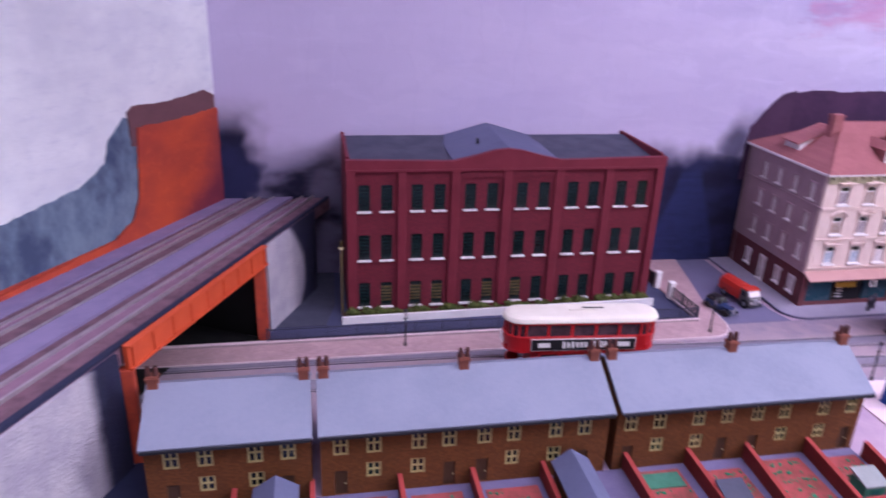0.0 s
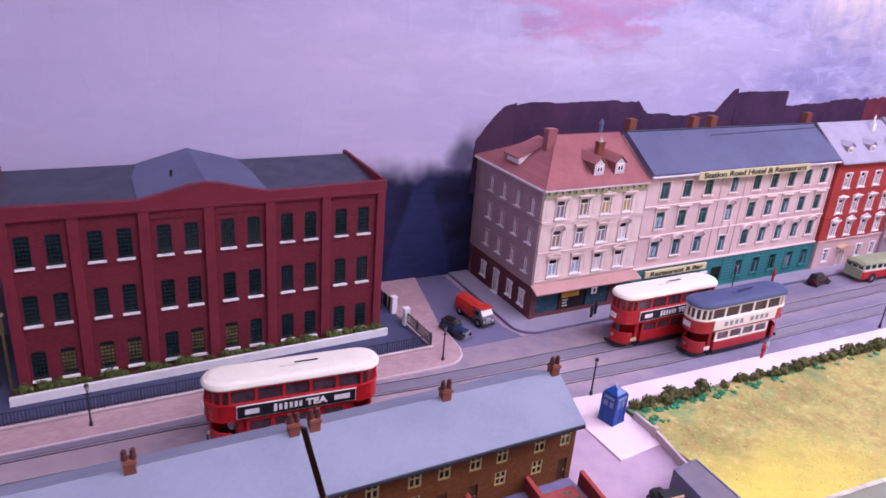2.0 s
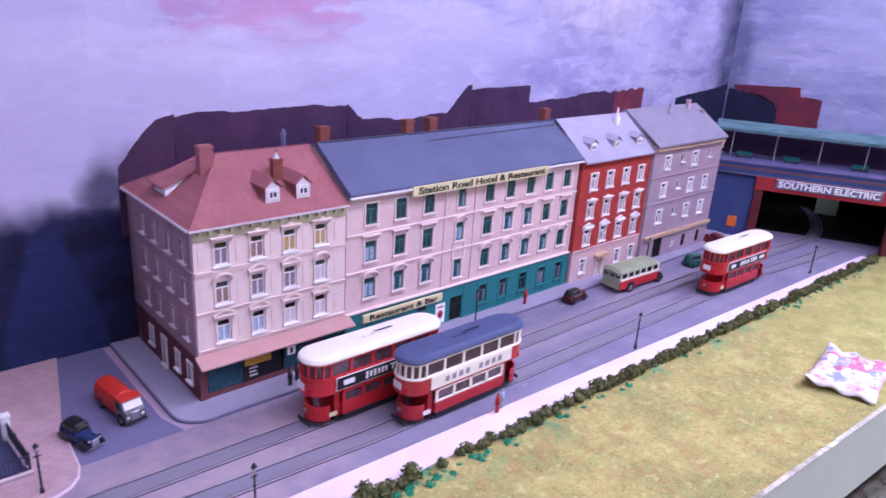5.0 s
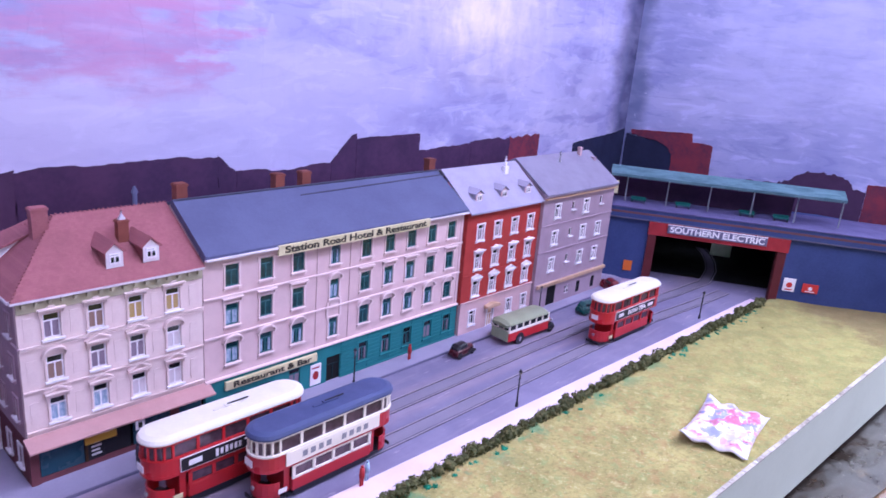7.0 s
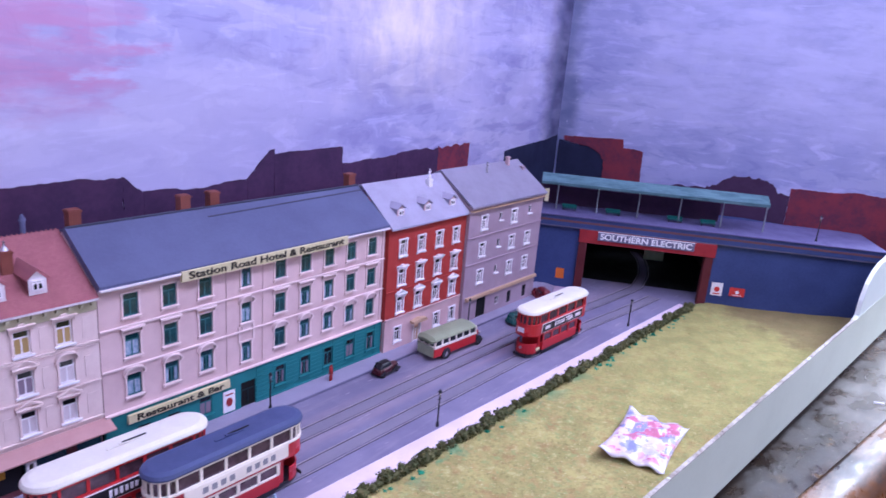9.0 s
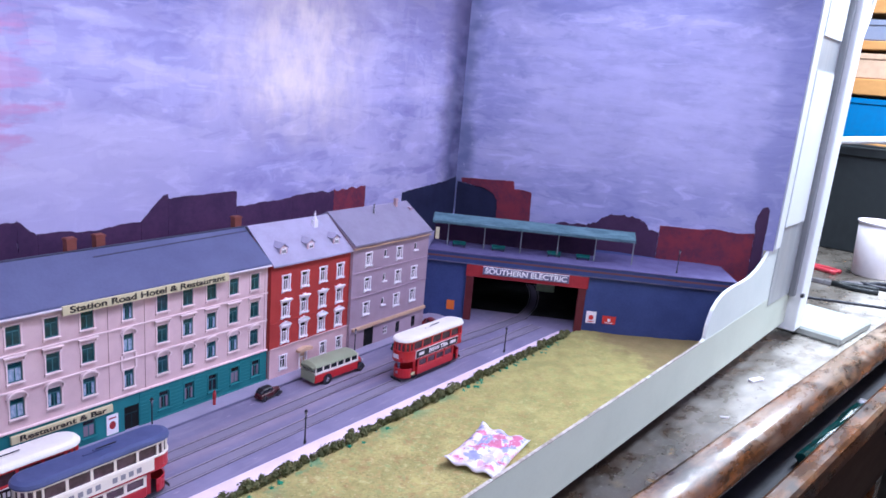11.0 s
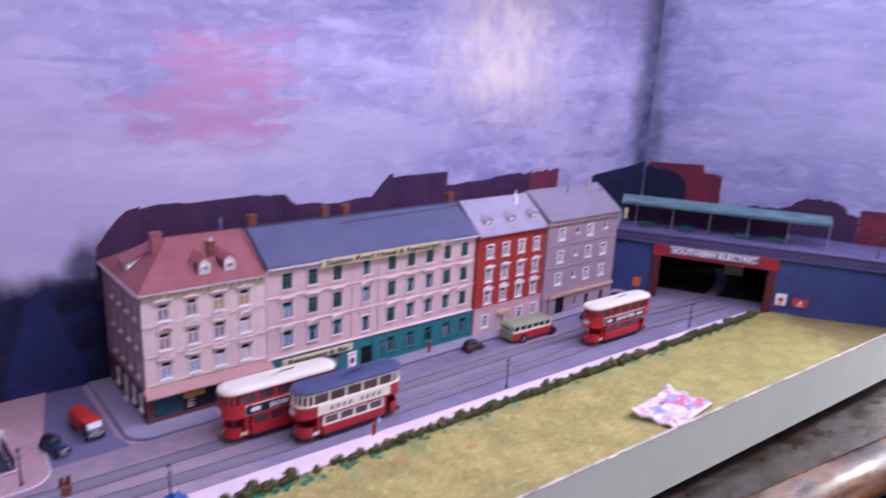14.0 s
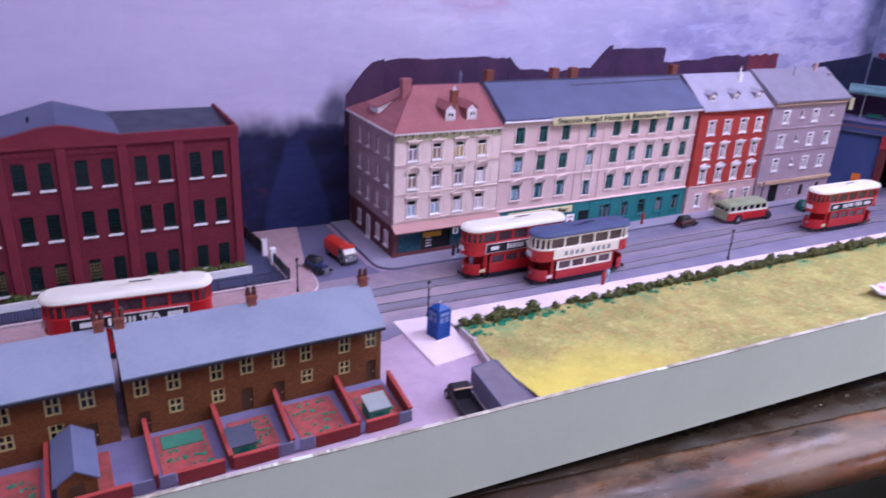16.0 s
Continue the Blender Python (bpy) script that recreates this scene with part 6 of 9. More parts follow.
# ---- red house and grey house ----
def red_house():
    X0, X1, Y, EAVE = 0.4533, 0.5897, -0.0045, 0.1490
    ob = base("red_house", pose(-0.0055, 0, 0), "narrow red four-storey town house with lilac roof", "house")
    cols, rows = [0.4768, 0.5077, 0.5396, 0.5709], [0.1240, 0.0894, 0.0562]
    w, h = 0.0105, 0.0185
    part("wall", pierced(X0, X1, 0.0400, EAVE, [(u, v, w, h) for u in cols for v in rows], 0.004), M_REDHOUSE, ob, "brick-red stucco front", pose(0, Y, 0))
    lows = [(0.4745, 0.0205, 0.0095, 0.0170), (0.5440, 0.0205, 0.0095, 0.0170), (0.5740, 0.0205, 0.0095, 0.0170), (0.5085, 0.0130, 0.0110, 0.0225)]
    part("ground_floor_wall", pierced(X0, X1, 0.0, 0.0398, lows, 0.004), M_PINKBASE, ob, "pale pink ground floor", pose(0, Y - 0.0008, 0))
    for k, (u, v, a, b) in enumerate(lows):
        window(ob, pose(u, Y - 0.0008, v), a, b, "cross", M_WHITE, M_GLASS if k < 3 else M_TAN, M_WHITE, "plain", M_WHITE)
    bm = bmesh.new()
    sheet(bm, [(0.4965, 0.0275), (0.5205, 0.0275), (0.5205, 0.0305), (0.5085, 0.0330), (0.4965, 0.0305)], Y - 0.0075, Y - 0.0008)
    part("door_hood", bm, M_TAN, ob)
    for r, v in enumerate(rows):
        for u in cols:
            window(ob, pose(u, Y, v), w, h, "cross", M_WHITE, M_GLASS, M_WHITE, ("plain", "crest", "gabled")[r], M_WHITE, M_CURTAIN, False)
    part("string_course", boxed(X0, X1, Y - 0.0022, Y, 0.0400, 0.0420), M_PINKBASE, ob)
    part("string_course", boxed(X0, X1, Y - 0.0010, Y, 0.0735, 0.0745), M_REDHOUSE, ob)
    part("dark_interior", boxed(X0 + 0.006, X1 - 0.006, 0.006, 0.11, 0.002, EAVE - 0.004), M_PITCH, ob)
    part("wall", boxed(X0 + 0.001, X1 - 0.001, 0.115, 0.12, 0, EAVE), M_REDHOUSE, ob)
    for x in (X0, X1 - 0.004):
        part("party_wall", boxed(x, x + 0.004, Y + 0.0045, 0.1145, 0, EAVE), M_REDHOUSE, ob)
    part("cornice", boxed(X0, X1, Y - 0.0030, Y, EAVE - 0.0025, EAVE - 0.0002, 0.0004), M_REDHOUSE, ob)
    bm = bmesh.new()
    lo = [(X0, Y - 0.005, EAVE), (X1, Y - 0.005, EAVE), (X1, 0.042, 0.1895), (X0, 0.042, 0.1895)]
    hull(bm, [(x, y, z - 0.002) for x, y, z in lo] + lo, BOX)
    hi = [(X0, 0.042, 0.1895), (X1, 0.042, 0.1895), (X1, 0.12, 0.160), (X0, 0.12, 0.160)]
    hull(bm, [(x, y, z - 0.002) for x, y, z in hi] + hi, BOX)
    part("roof", bm, M_SLATE_LILAC, ob, "pale lilac roof")
    for u in (0.478, 0.523, 0.569):
        dormer(ob, u, 0.0035, 0.1580, M_SLATE_LILAC, M_PINKBASE, 0.0135, 0.0130, 0.022)
    bm = bmesh.new()
    bx(bm, -0.0034, 0.0034, -0.003, 0.003, 0, 0.012)
    rod(bm, 0.0024, 0.0016, 0.012, 0.017, 0, 0, 8)
    bx(bm, -0.0005, 0.0005, -0.0005, 0.0005, 0.017, 0.024)
    bx(bm, -0.0022, 0.0022, -0.0005, 0.0005, 0.0195, 0.0207)
    part("roof_finial", bm, M_WHITE, ob, "white stone roof finial", pose(0.5545, 0.030, 0.1755))


def grey_house():
    X0, X1, Y, EAVE = 0.5990, 0.7665, -0.0090, 0.1560
    ob = base("grey_house", pose(-0.0142, 0, 0), "plain mauve-grey four-storey house with grey roof", "house")
    big, small = (0.0108, 0.0172), (0.0058, 0.0105)
    holes = []
    for r, v in enumerate((0.1320, 0.0962, 0.0602)):
        holes += [(0.6305, v, *big), (0.6665, v + 0.003, *small), (0.6968, v - 0.0005, *big)]
        holes.append((0.7350, v + 0.003, *small) if r == 0 else (0.7345, v - 0.001, *big))
    part("wall", pierced(X0, X1, 0.0362, EAVE, holes, 0.004), M_GREYHOUSE, ob, "mauve-grey stucco front", pose(0, Y, 0))
    lows = [(0.6390, 0.0150, 0.0200, 0.0280), (0.6760, 0.0165, 0.0095, 0.0120), (0.7040, 0.0150, 0.0090, 0.0170), (0.7415, 0.0150, 0.0090, 0.0170)]
    part("ground_floor_wall", pierced(X0, X1, 0.0, 0.0360, lows, 0.004), M_GREYHOUSE, ob, "grey ground floor", pose(0, Y - 0.0008, 0))
    for k, (u, v, a, b) in enumerate(lows):
        window(ob, pose(u, Y - 0.0008, v), a, b, "sash" if k else "plain", M_OFFWHITE if k == 1 else M_BLACK, M_PITCH if k == 0 else M_GLASS)
    for u, v, a, b in holes:
        window(ob, pose(u, Y, v), a, b, "cross" if a > 0.01 else "plain", M_WHITE, M_GLASS, M_WHITE, "plain" if a > 0.01 else "", M_WHITE, M_CURTAIN if a > 0.01 else None, False)
    for z, d in ((0.1140, 0.0014), (0.0785, 0.0014)):
        part("string_course", boxed(X0, X1, Y - d, Y, z, z + 0.0014), M_GREYHOUSE, ob)
    part("shop_fascia", boxed(X0 + 0.004, X1, Y - 0.0042, Y - 0.0008, 0.0312, 0.0360, 0.0004), M_TAN, ob, "tan fascia board")
    part("dark_interior", boxed(X0 + 0.006, X1 - 0.006, 0.004, 0.11, 0.002, EAVE - 0.004), M_PITCH, ob)
    part("wall", boxed(X0 + 0.001, X1 - 0.001, 0.105, 0.109, 0, EAVE), M_GREYHOUSE, ob)
    bm = bmesh.new()
    for x in (X0, X1 - 0.004):
        bm = bmesh.new()
        pts = [(Y + 0.0045, 0.0), (0.1045, 0.0), (0.1045, EAVE), (0.042, 0.1905), (Y + 0.0045, EAVE)]
        vs = [bm.verts.new((x, y, z)) for y, z in pts] + [bm.verts.new((x + 0.004, y, z)) for y, z in pts]
        n = len(pts)
        bm.faces.new(vs[:n])
        bm.faces.new(vs[n:][::-1])
        for i in range(n):
            bm.faces.new((vs[i], vs[(i + 1) % n], vs[n + (i + 1) % n], vs[n + i]))
        part("gable_wall", bm, M_GREYHOUSE, ob)
    part("cornice", boxed(X0, X1 + 0.001, Y - 0.0034, Y, EAVE - 0.0040, EAVE - 0.0003, 0.0004), M_GREYHOUSE, ob)
    part("cornice_line", boxed(X0, X1 + 0.001, Y - 0.0042, Y - 0.0002, EAVE - 0.0068, EAVE - 0.0055), M_TAN, ob)
    bm = bmesh.new()
    lo = [(X0 - 0.001, Y - 0.005, EAVE), (X1 + 0.002, Y - 0.005, EAVE), (X1 + 0.002, 0.042, 0.1930), (X0 - 0.001, 0.042, 0.1930)]
    hull(bm, [(x, y, z - 0.002) for x, y, z in lo] + lo, BOX)
    hi = [(X0 - 0.001, 0.042, 0.1930), (X1 + 0.002, 0.042, 0.1930), (X1 + 0.002, 0.109, 0.158), (X0 - 0.001, 0.109, 0.158)]
    hull(bm, [(x, y, z - 0.002) for x, y, z in hi] + hi, BOX)
    part("roof", bm, M_SLATE_GREYROOF, ob, "mauve-grey roof")
    chimney(ob, 0.7355, 0.036, 0.181, 0.2000, 0.0045, 0.0045, M_PINKBASE)
    bm = bmesh.new()
    rod(bm, 0.0030, 0.0018, 0.178, 0.186, 0.680, 0.030, 8)
    rod(bm, 0.0010, 0.0010, 0.186, 0.196, 0.680, 0.030, 8)
    rod(bm, 0.0016, 0.0004, 0.196, 0.1985, 0.680, 0.030, 8)
    part("vent_pipe", bm, M_CHROME, ob)
    bm = bmesh.new()
    bx(bm, 0.757, 0.763, 0.024, 0.034, 0.170, 0.186)
    part("roof_hatch", bm, M_GREYHOUSE, ob)


red_house()
grey_house()


# ---- brick terrace and its back yards ----
def terrace(x0, x1, ups, downs, doors, label):
    ob = base("terrace_row", pose(0, 0, 0), label, "terraced houses", "brick terrace")
    Y, EAVE, RY, RZ = -0.2195, 0.0525, -0.1880, 0.0735
    ww, wh, wl = 0.0096, 0.0148, 0.0118
    holes = [(u, 0.0388, ww, wh) for u in ups] + [(u, 0.0186, ww, wl) for u in downs] + [(u, 0.0100, 0.0080, 0.0190) for u in doors]
    part("wall", pierced(x0, x1, 0.0, EAVE, holes, 0.003), M_TERRACEBRICK, ob, "brown brick rear wall", pose(0, Y, 0))
    for u in ups:
        window(ob, pose(u, Y, 0.0388), ww, wh, "cottage", M_TERRACE_TRIM, M_GLASS)
    for u in downs:
        window(ob, pose(u, Y, 0.0186), ww, wl, "cottage", M_TERRACE_TRIM, M_GLASS)
    for u in doors:
        d = part("door", boxed(u - 0.0039, u + 0.0039, Y + 0.0012, Y + 0.0024, 0.0005, 0.0194), M_DOOR, ob)
        part("handle", boxed(u + 0.0024, u + 0.0031, Y + 0.0005, Y + 0.0012, 0.0085, 0.0092), M_SIGN, d)
    for x in (x0, x1 - 0.003):
        bm = bmesh.new()
        pts = [(Y + 0.0032, 0.0), (-0.1565, 0.0), (-0.1565, EAVE), (RY, RZ - 0.0015), (Y + 0.0032, EAVE)]
        vs = [bm.verts.new((x, y, z)) for y, z in pts] + [bm.verts.new((x + 0.003, y, z)) for y, z in pts]
        n = len(pts)
        bm.faces.new(vs[:n])
        bm.faces.new(vs[n:][::-1])
        for i in range(n):
            bm.faces.new((vs[i], vs[(i + 1) % n], vs[n + (i + 1) % n], vs[n + i]))
        part("gable_wall", bm, M_TERRACEBRICK, ob)
    part("wall", boxed(x0, x1, -0.1562, -0.1535, 0, EAVE), M_TERRACEBRICK, ob)
    bm = bmesh.new()
    lo = [(x0 - 0.001, -0.2262, EAVE - 0.0005), (x1 + 0.001, -0.2262, EAVE - 0.0005), (x1 + 0.001, RY, RZ), (x0 - 0.001, RY, RZ)]
    hull(bm, [(x, y, z - 0.0016) for x, y, z in lo] + lo, BOX)
    hi = [(x0 - 0.001, RY, RZ), (x1 + 0.001, RY, RZ), (x1 + 0.001, -0.150, EAVE - 0.0005), (x0 - 0.001, -0.150, EAVE - 0.0005)]
    hull(bm, [(x, y, z - 0.0016) for x, y, z in hi] + hi, BOX)
    rf = part("roof", bm, M_SLATE_PALE, ob, "pale blue-grey slate roof")
    part("gutter", boxed(x0, x1, -0.2278, -0.2263, EAVE - 0.0030, EAVE - 0.0012), M_IRON, rf)
    return ob


UPS = [-0.1190, -0.1412, -0.1720, -0.1930, -0.2165, -0.2380, -0.2672, -0.2882, -0.3214, -0.3416, -0.3704, -0.3903, -0.4138, -0.4338, -0.4626, -0.4838, -0.5162, -0.5360, -0.5657, -0.5857]
ta = terrace(-0.2985, -0.1105, UPS[:8], [-0.1412, -0.1716, -0.2378, -0.2671], [-0.1190, -0.1935, -0.2175, -0.2885], "brown brick terrace seen from behind, slate roof")
tb = terrace(-0.4965, -0.3045, UPS[8:16], [-0.3416, -0.3706, -0.4341, -0.4628], [-0.3214, -0.3912, -0.4131, -0.4838], "brown brick terrace seen from behind, slate roof")
tc = terrace(-0.6010, -0.5020, UPS[16:], [-0.5360, -0.5656], [-0.5170, -0.5862], "short brown brick terrace beside the viaduct")
for ob, xs in ((ta, (-0.1140, -0.2035, -0.2950)), (tb, (-0.3080, -0.4000, -0.4930)), (tc, (-0.5055, -0.5975))):
    for x in xs:
        chimney(ob, x, -0.1885, 0.067, 0.0800, 0.0064, 0.0064, pots=2, pot_mat=M_POT)


def yards():
    lone("yard_floor", boxed(-0.60, -0.1105, -0.2795, -0.2197, -0.0042, 0.0006), M_YARDBLUE, "blue-grey painted yard floor behind the terrace", "ground", kind="structure")
    xs = [-0.1085, -0.1490, -0.1975, -0.2430, -0.2890, -0.3490, -0.3975, -0.4460, -0.5020, -0.5500]
    for k, x in enumerate(xs):
        wl = base("yard_wall", pose(x, 0, 0), "low red brick wall between back yards", "wall", "yard walls")
        tilt = -0.004 if k < 3 else 0.0
        bm = bmesh.new()
        ys = -0.2290 if k == 0 else -0.2175
        hull(bm, [(-0.0011, ys, 0), (-0.0011 + tilt, -0.2795, 0), (0.0011 + tilt, -0.2795, 0), (0.0011, ys, 0), (-0.0011, ys, 0.0125), (-0.0011 + tilt, -0.2795, 0.0105), (0.0011 + tilt, -0.2795, 0.0105), (0.0011, ys, 0.0125)], BOX)
        part("brickwork", bm, M_REDBRICKWALL, wl)
        bm = bmesh.new()
        hull(bm, [(-0.0016, ys - 0.0003, 0.0125), (-0.0016 + tilt, -0.2798, 0.0105), (0.0016 + tilt, -0.2798, 0.0105), (0.0016, ys - 0.0003, 0.0125), (-0.0016, ys - 0.0003, 0.0136), (-0.0016 + tilt, -0.2798, 0.0116), (0.0016 + tilt, -0.2798, 0.0116), (0.0016, ys - 0.0003, 0.0136)], BOX)
        part("coping", bm, M_YARDCOPING, wl)
    for j, (a, b) in enumerate(zip(xs, xs[1:])):
        left_x, right_x = b - 0.0035 + 0.0045, a - 0.0045
        gl = right_x - 0.009 if j % 2 == 0 else left_x
        gate = gl + 0.010
        wx = (left_x, gl - 0.001) if j % 2 == 0 else (gate + 0.001, right_x)
        wl = base("yard_end_wall", pose(0, 0, 0), "red brick yard end wall with a grey gate", "wall", "yard end walls")
        part("brickwork", boxed(*wx, -0.2815, -0.2795, 0, 0.0095), M_REDBRICKWALL, wl)
        part("coping", boxed(*wx, -0.2820, -0.2790, 0.0095, 0.0104), M_YARDCOPING, wl)
        gt = part("gate", boxed(gl, gate, -0.2812, -0.2800, 0.0008, 0.0100), M_GREYSHED, wl, "grey boarded gate")
        bm = bmesh.new()
        for k in range(4):
            bx(bm, gl + 0.0006 + k * 0.0025, gl + 0.0022 + k * 0.0025, -0.2816, -0.2812, 0.001, 0.0098)
        part("boards", bm, M_GREYSHED, gt)
    rnd = random.Random(8)
    plots = [(-0.128, -0.1275, 0.030, 0.040), (-0.175, -0.1275, 0.036, 0.046), (-0.2215, 0, 0.030, 0.036), (-0.268, 0, 0.034, 0.046), (-0.372, 0, 0.036, 0.040), (-0.4225, 0, 0.034, 0.042), (-0.475, 0, 0.040, 0.046), (-0.3250, 0, 0.024, 0.04)]
    for k, (x, _, w, d) in enumerate(plots):
        gd = base("garden_bed", pose(x, -0.2480, 0), "red-earth garden bed with green rows in a back yard", "garden", "back gardens")
        bm = bmesh.new()
        bx(bm, -w / 2, w / 2, -d / 2, d / 2, -0.003, 0.0012)
        soften(bm, 0.0004)
        part("soil", bm, M_GARDENRED, gd, "reddish soil")
        if k in (3, 6):
            part("lawn", boxed(-w / 2 + 0.004, w / 2 - 0.003, d * 0.10, d / 2 - 0.004, 0.0012, 0.0020), M_GARDENGREEN, gd, "teal green lawn patch")
        pts, faces = [], []
        for i in range(5):
            for j in range(5):
                y = -d / 2 + 0.006 + j * (d - 0.012) / 4
                if k in (3, 6) and y > d * 0.06:
                    continue
                if rnd.random() < 0.3:
                    continue
                for q in range(rnd.randint(1, 3)):
                    clump(pts, faces, rnd, -w / 2 + 0.005 + i * (w - 0.010) / 4 + rnd.uniform(-0.003, 0.003), y + rnd.uniform(-0.0016, 0.0016), 0.0015, rnd.uniform(0.0009, 0.0019), 9)
        if k != 7:
            dd = bpy.data.meshes.new("planting")
            dd.from_pydata(pts, [], faces)
            dd.materials.append(M_TEALFLOCK)
            part("planting", dd, None, gd)


yards()


def shed(x, y, w, d, h, body, roof, label, gable=False, rz=0.0):
    ob = base("shed", pose(x, y, 0, 0, 0, rz), label, "shed", "yard sheds")
    if gable:
        bm = bmesh.new()
        sheet(bm, [(-w / 2, 0.0), (w / 2, 0.0), (w / 2, h * 0.7), (0, h), (-w / 2, h * 0.7)], -d / 2, d / 2)
        part("body", bm, body, ob)
        bm = bmesh.new()
        for s in (-1, 1):
            q = [(0, -d / 2 - 0.002, h + 0.0004), (s * (w / 2 + 0.002), -d / 2 - 0.002, h * 0.7 - 0.0008), (s * (w / 2 + 0.002), d / 2 + 0.002, h * 0.7 - 0.0008), (0, d / 2 + 0.002, h + 0.0004)]
            hull(bm, q + [(a, b, c + 0.0012) for a, b, c in q], BOX)
        part("roof", bm, roof, ob)
        part("door", boxed(-0.004, 0.004, -d / 2 - 0.0006, -d / 2, 0.0, h * 0.6), M_DOOR, ob)
    else:
        part("body", boxed(-w / 2, w / 2, -d / 2, d / 2, 0, h * 0.75), body, ob)
        bm = bmesh.new()
        hull(bm, [(-w / 2 - 0.001, -d / 2 - 0.001, h * 0.75), (w / 2 + 0.001, -d / 2 - 0.001, h * 0.75), (w / 2 + 0.001, d / 2 + 0.001, h), (-w / 2 - 0.001, d / 2 + 0.001, h), (-w / 2 - 0.001, -d / 2 - 0.001, h * 0.75 + 0.0012), (w / 2 + 0.001, -d / 2 - 0.001, h * 0.75 + 0.0012), (w / 2 + 0.001, d / 2 + 0.001, h + 0.0012), (-w / 2 - 0.001, d / 2 + 0.001, h + 0.0012)], BOX)
        part("roof", bm, roof, ob)
        part("door", boxed(-0.003, 0.003, -d / 2 - 0.0006, -d / 2, 0.0, h * 0.6), M_GREENDARK, ob)
    return ob


shed(-0.1335, -0.2640, 0.016, 0.015, 0.014, M_GARDENGREEN, M_PALEFELT, "small green garden shed with pale grey roof")
shed(-0.2330, -0.2640, 0.017, 0.016, 0.014, M_GARDENGREEN, M_SLATE_DARK, "small green garden shed with dark roof")
shed(-0.3330, -0.2520, 0.022, 0.046, 0.026, M_TERRACEBRICK, M_SLATE_MID, "brick outhouse with blue-grey gabled roof", True)
shed(-0.5240, -0.2520, 0.024, 0.044, 0.026, M_TERRACEBRICK, M_SLATE_MID, "brick outhouse with blue-grey gabled roof", True)


# ---- railway viaduct over the street, beside the works ----
def viaduct():
    ob = base("railway_viaduct", pose(0, 0, 0), "orange girder railway bridge with pale plaster abutments", "railway bridge")
    ra, rb = Vector((-0.4795, 0.134)), Vector((-0.7430, -0.43))
    la, lb = Vector((-0.5895, 0.134)), Vector((-0.9100, -0.43))
    Z = 0.088
    deck = [(*lb, 0), (*rb, 0), (*ra, 0), (*la, 0)]
    bm = bmesh.new()
    slab(bm, [(p[0], p[1]) for p in deck], Z - 0.012, Z)
    part("deck", bm, M_BALLAST, ob, "brown ballasted deck")
    for f0, f1, h, mt, name, label in ((0.0, 0.035, 0.0022, M_NAVY_PAINT_SHADE, "edge_strip", "dark blue deck edge"), (0.035, 0.155, 0.0008, M_BALLAST, "ballast", ""), (0.155, 0.245, 0.0013, M_MAUVEBAND, "ballast", "mauve ballast strip"),
                                       (0.245, 0.315, 0.0009, M_BALLAST, "ballast", ""), (0.345, 0.505, 0.0026, M_LILACBAND, "walkway", "lilac-grey cable walkway"), (0.525, 0.640, 0.0009, M_BALLAST, "ballast", ""),
                                       (0.640, 0.715, 0.0014, M_MAUVEBAND, "ballast", "mauve ballast strip"), (0.715, 0.800, 0.0009, M_BALLAST, "ballast", ""), (0.800, 0.985, 0.0020, M_LILACBAND, "walkway", "lilac-grey cable walkway")):
        bm = bmesh.new()
        slab(bm, [tuple(rb.lerp(lb, f1)), tuple(rb.lerp(lb, f0)), tuple(ra.lerp(la, f0)), tuple(ra.lerp(la, f1))], Z, Z + h)
        part(name, bm, mt, ob, label)
    for f in (0.15, 0.25, 0.515, 0.645, 0.72):
        p, q = ra.lerp(la, f), rb.lerp(lb, f)
        e = q - p
        m = Matrix.Translation((p.x, p.y, Z)) @ pose(0, 0, 0, 0, 0, math.degrees(math.atan2(e.y, e.x)))
        part("rail", boxed(0, e.length, -0.0009, 0.0009, 0.0010, 0.0034, 0, m), M_RAIL, ob, "pale steel rail")
    # parapet towards the painted board
    e = lb - la
    m = Matrix.Translation((la.x, la.y, 0)) @ pose(0, 0, 0, 0, 0, math.degrees(math.atan2(e.y, e.x)))
    part("parapet", boxed(0.02, e.length, -0.003, 0.001, Z - 0.01, Z + 0.0085, 0, m), M_ORANGEWALL, ob, "orange parapet")
    # girder over the street
    g0, g1 = Vector((-0.5430, -0.0040)), Vector((-0.6170, -0.1640))
    e = g1 - g0
    m = Matrix.Translation((g0.x, g0.y, 0)) @ pose(0, 0, 0, 0, 0, math.degrees(math.atan2(e.y, e.x)))
    gd = part("girder", boxed(-0.004, e.length + 0.004, 0.0, 0.004, 0.0725, 0.0905, 0.0004, m), M_ORANGE, ob, "bright orange plate girder")
    for k in range(9):
        x = e.length * k / 8
        part("stiffener", boxed(x - 0.0006, x + 0.0006, 0.0040, 0.0052, 0.0741, 0.0891, 0, m), M_ORANGE, gd)
    for za, zb in ((0.0725, 0.0740), (0.0892, 0.0907)):
        part("flange", boxed(-0.004, e.length + 0.004, 0.0040, 0.0056, za, zb, 0, m), M_ORANGE, gd)
    for p in (g0, g1 + e.normalized() * 0.002):
        part("pier", boxed(-0.005, 0.005, -0.005, 0.003, 0.0, 0.0725, 0.0004, Matrix.Translation((p.x - 0.001, p.y + 0.001, 0))), M_ORANGEWALL, ob, "rust-coloured pier")
    # abutments: plaster walls with rounded ends
    def abutment(p, q, label):
        bm = bmesh.new()
        arc = []
        e2 = (q - p).normalized()
        nrm = Vector((-e2.y, e2.x))
        for k in range(7):
            a = math.pi / 2 * k / 6
            c = q - e2 * 0.03
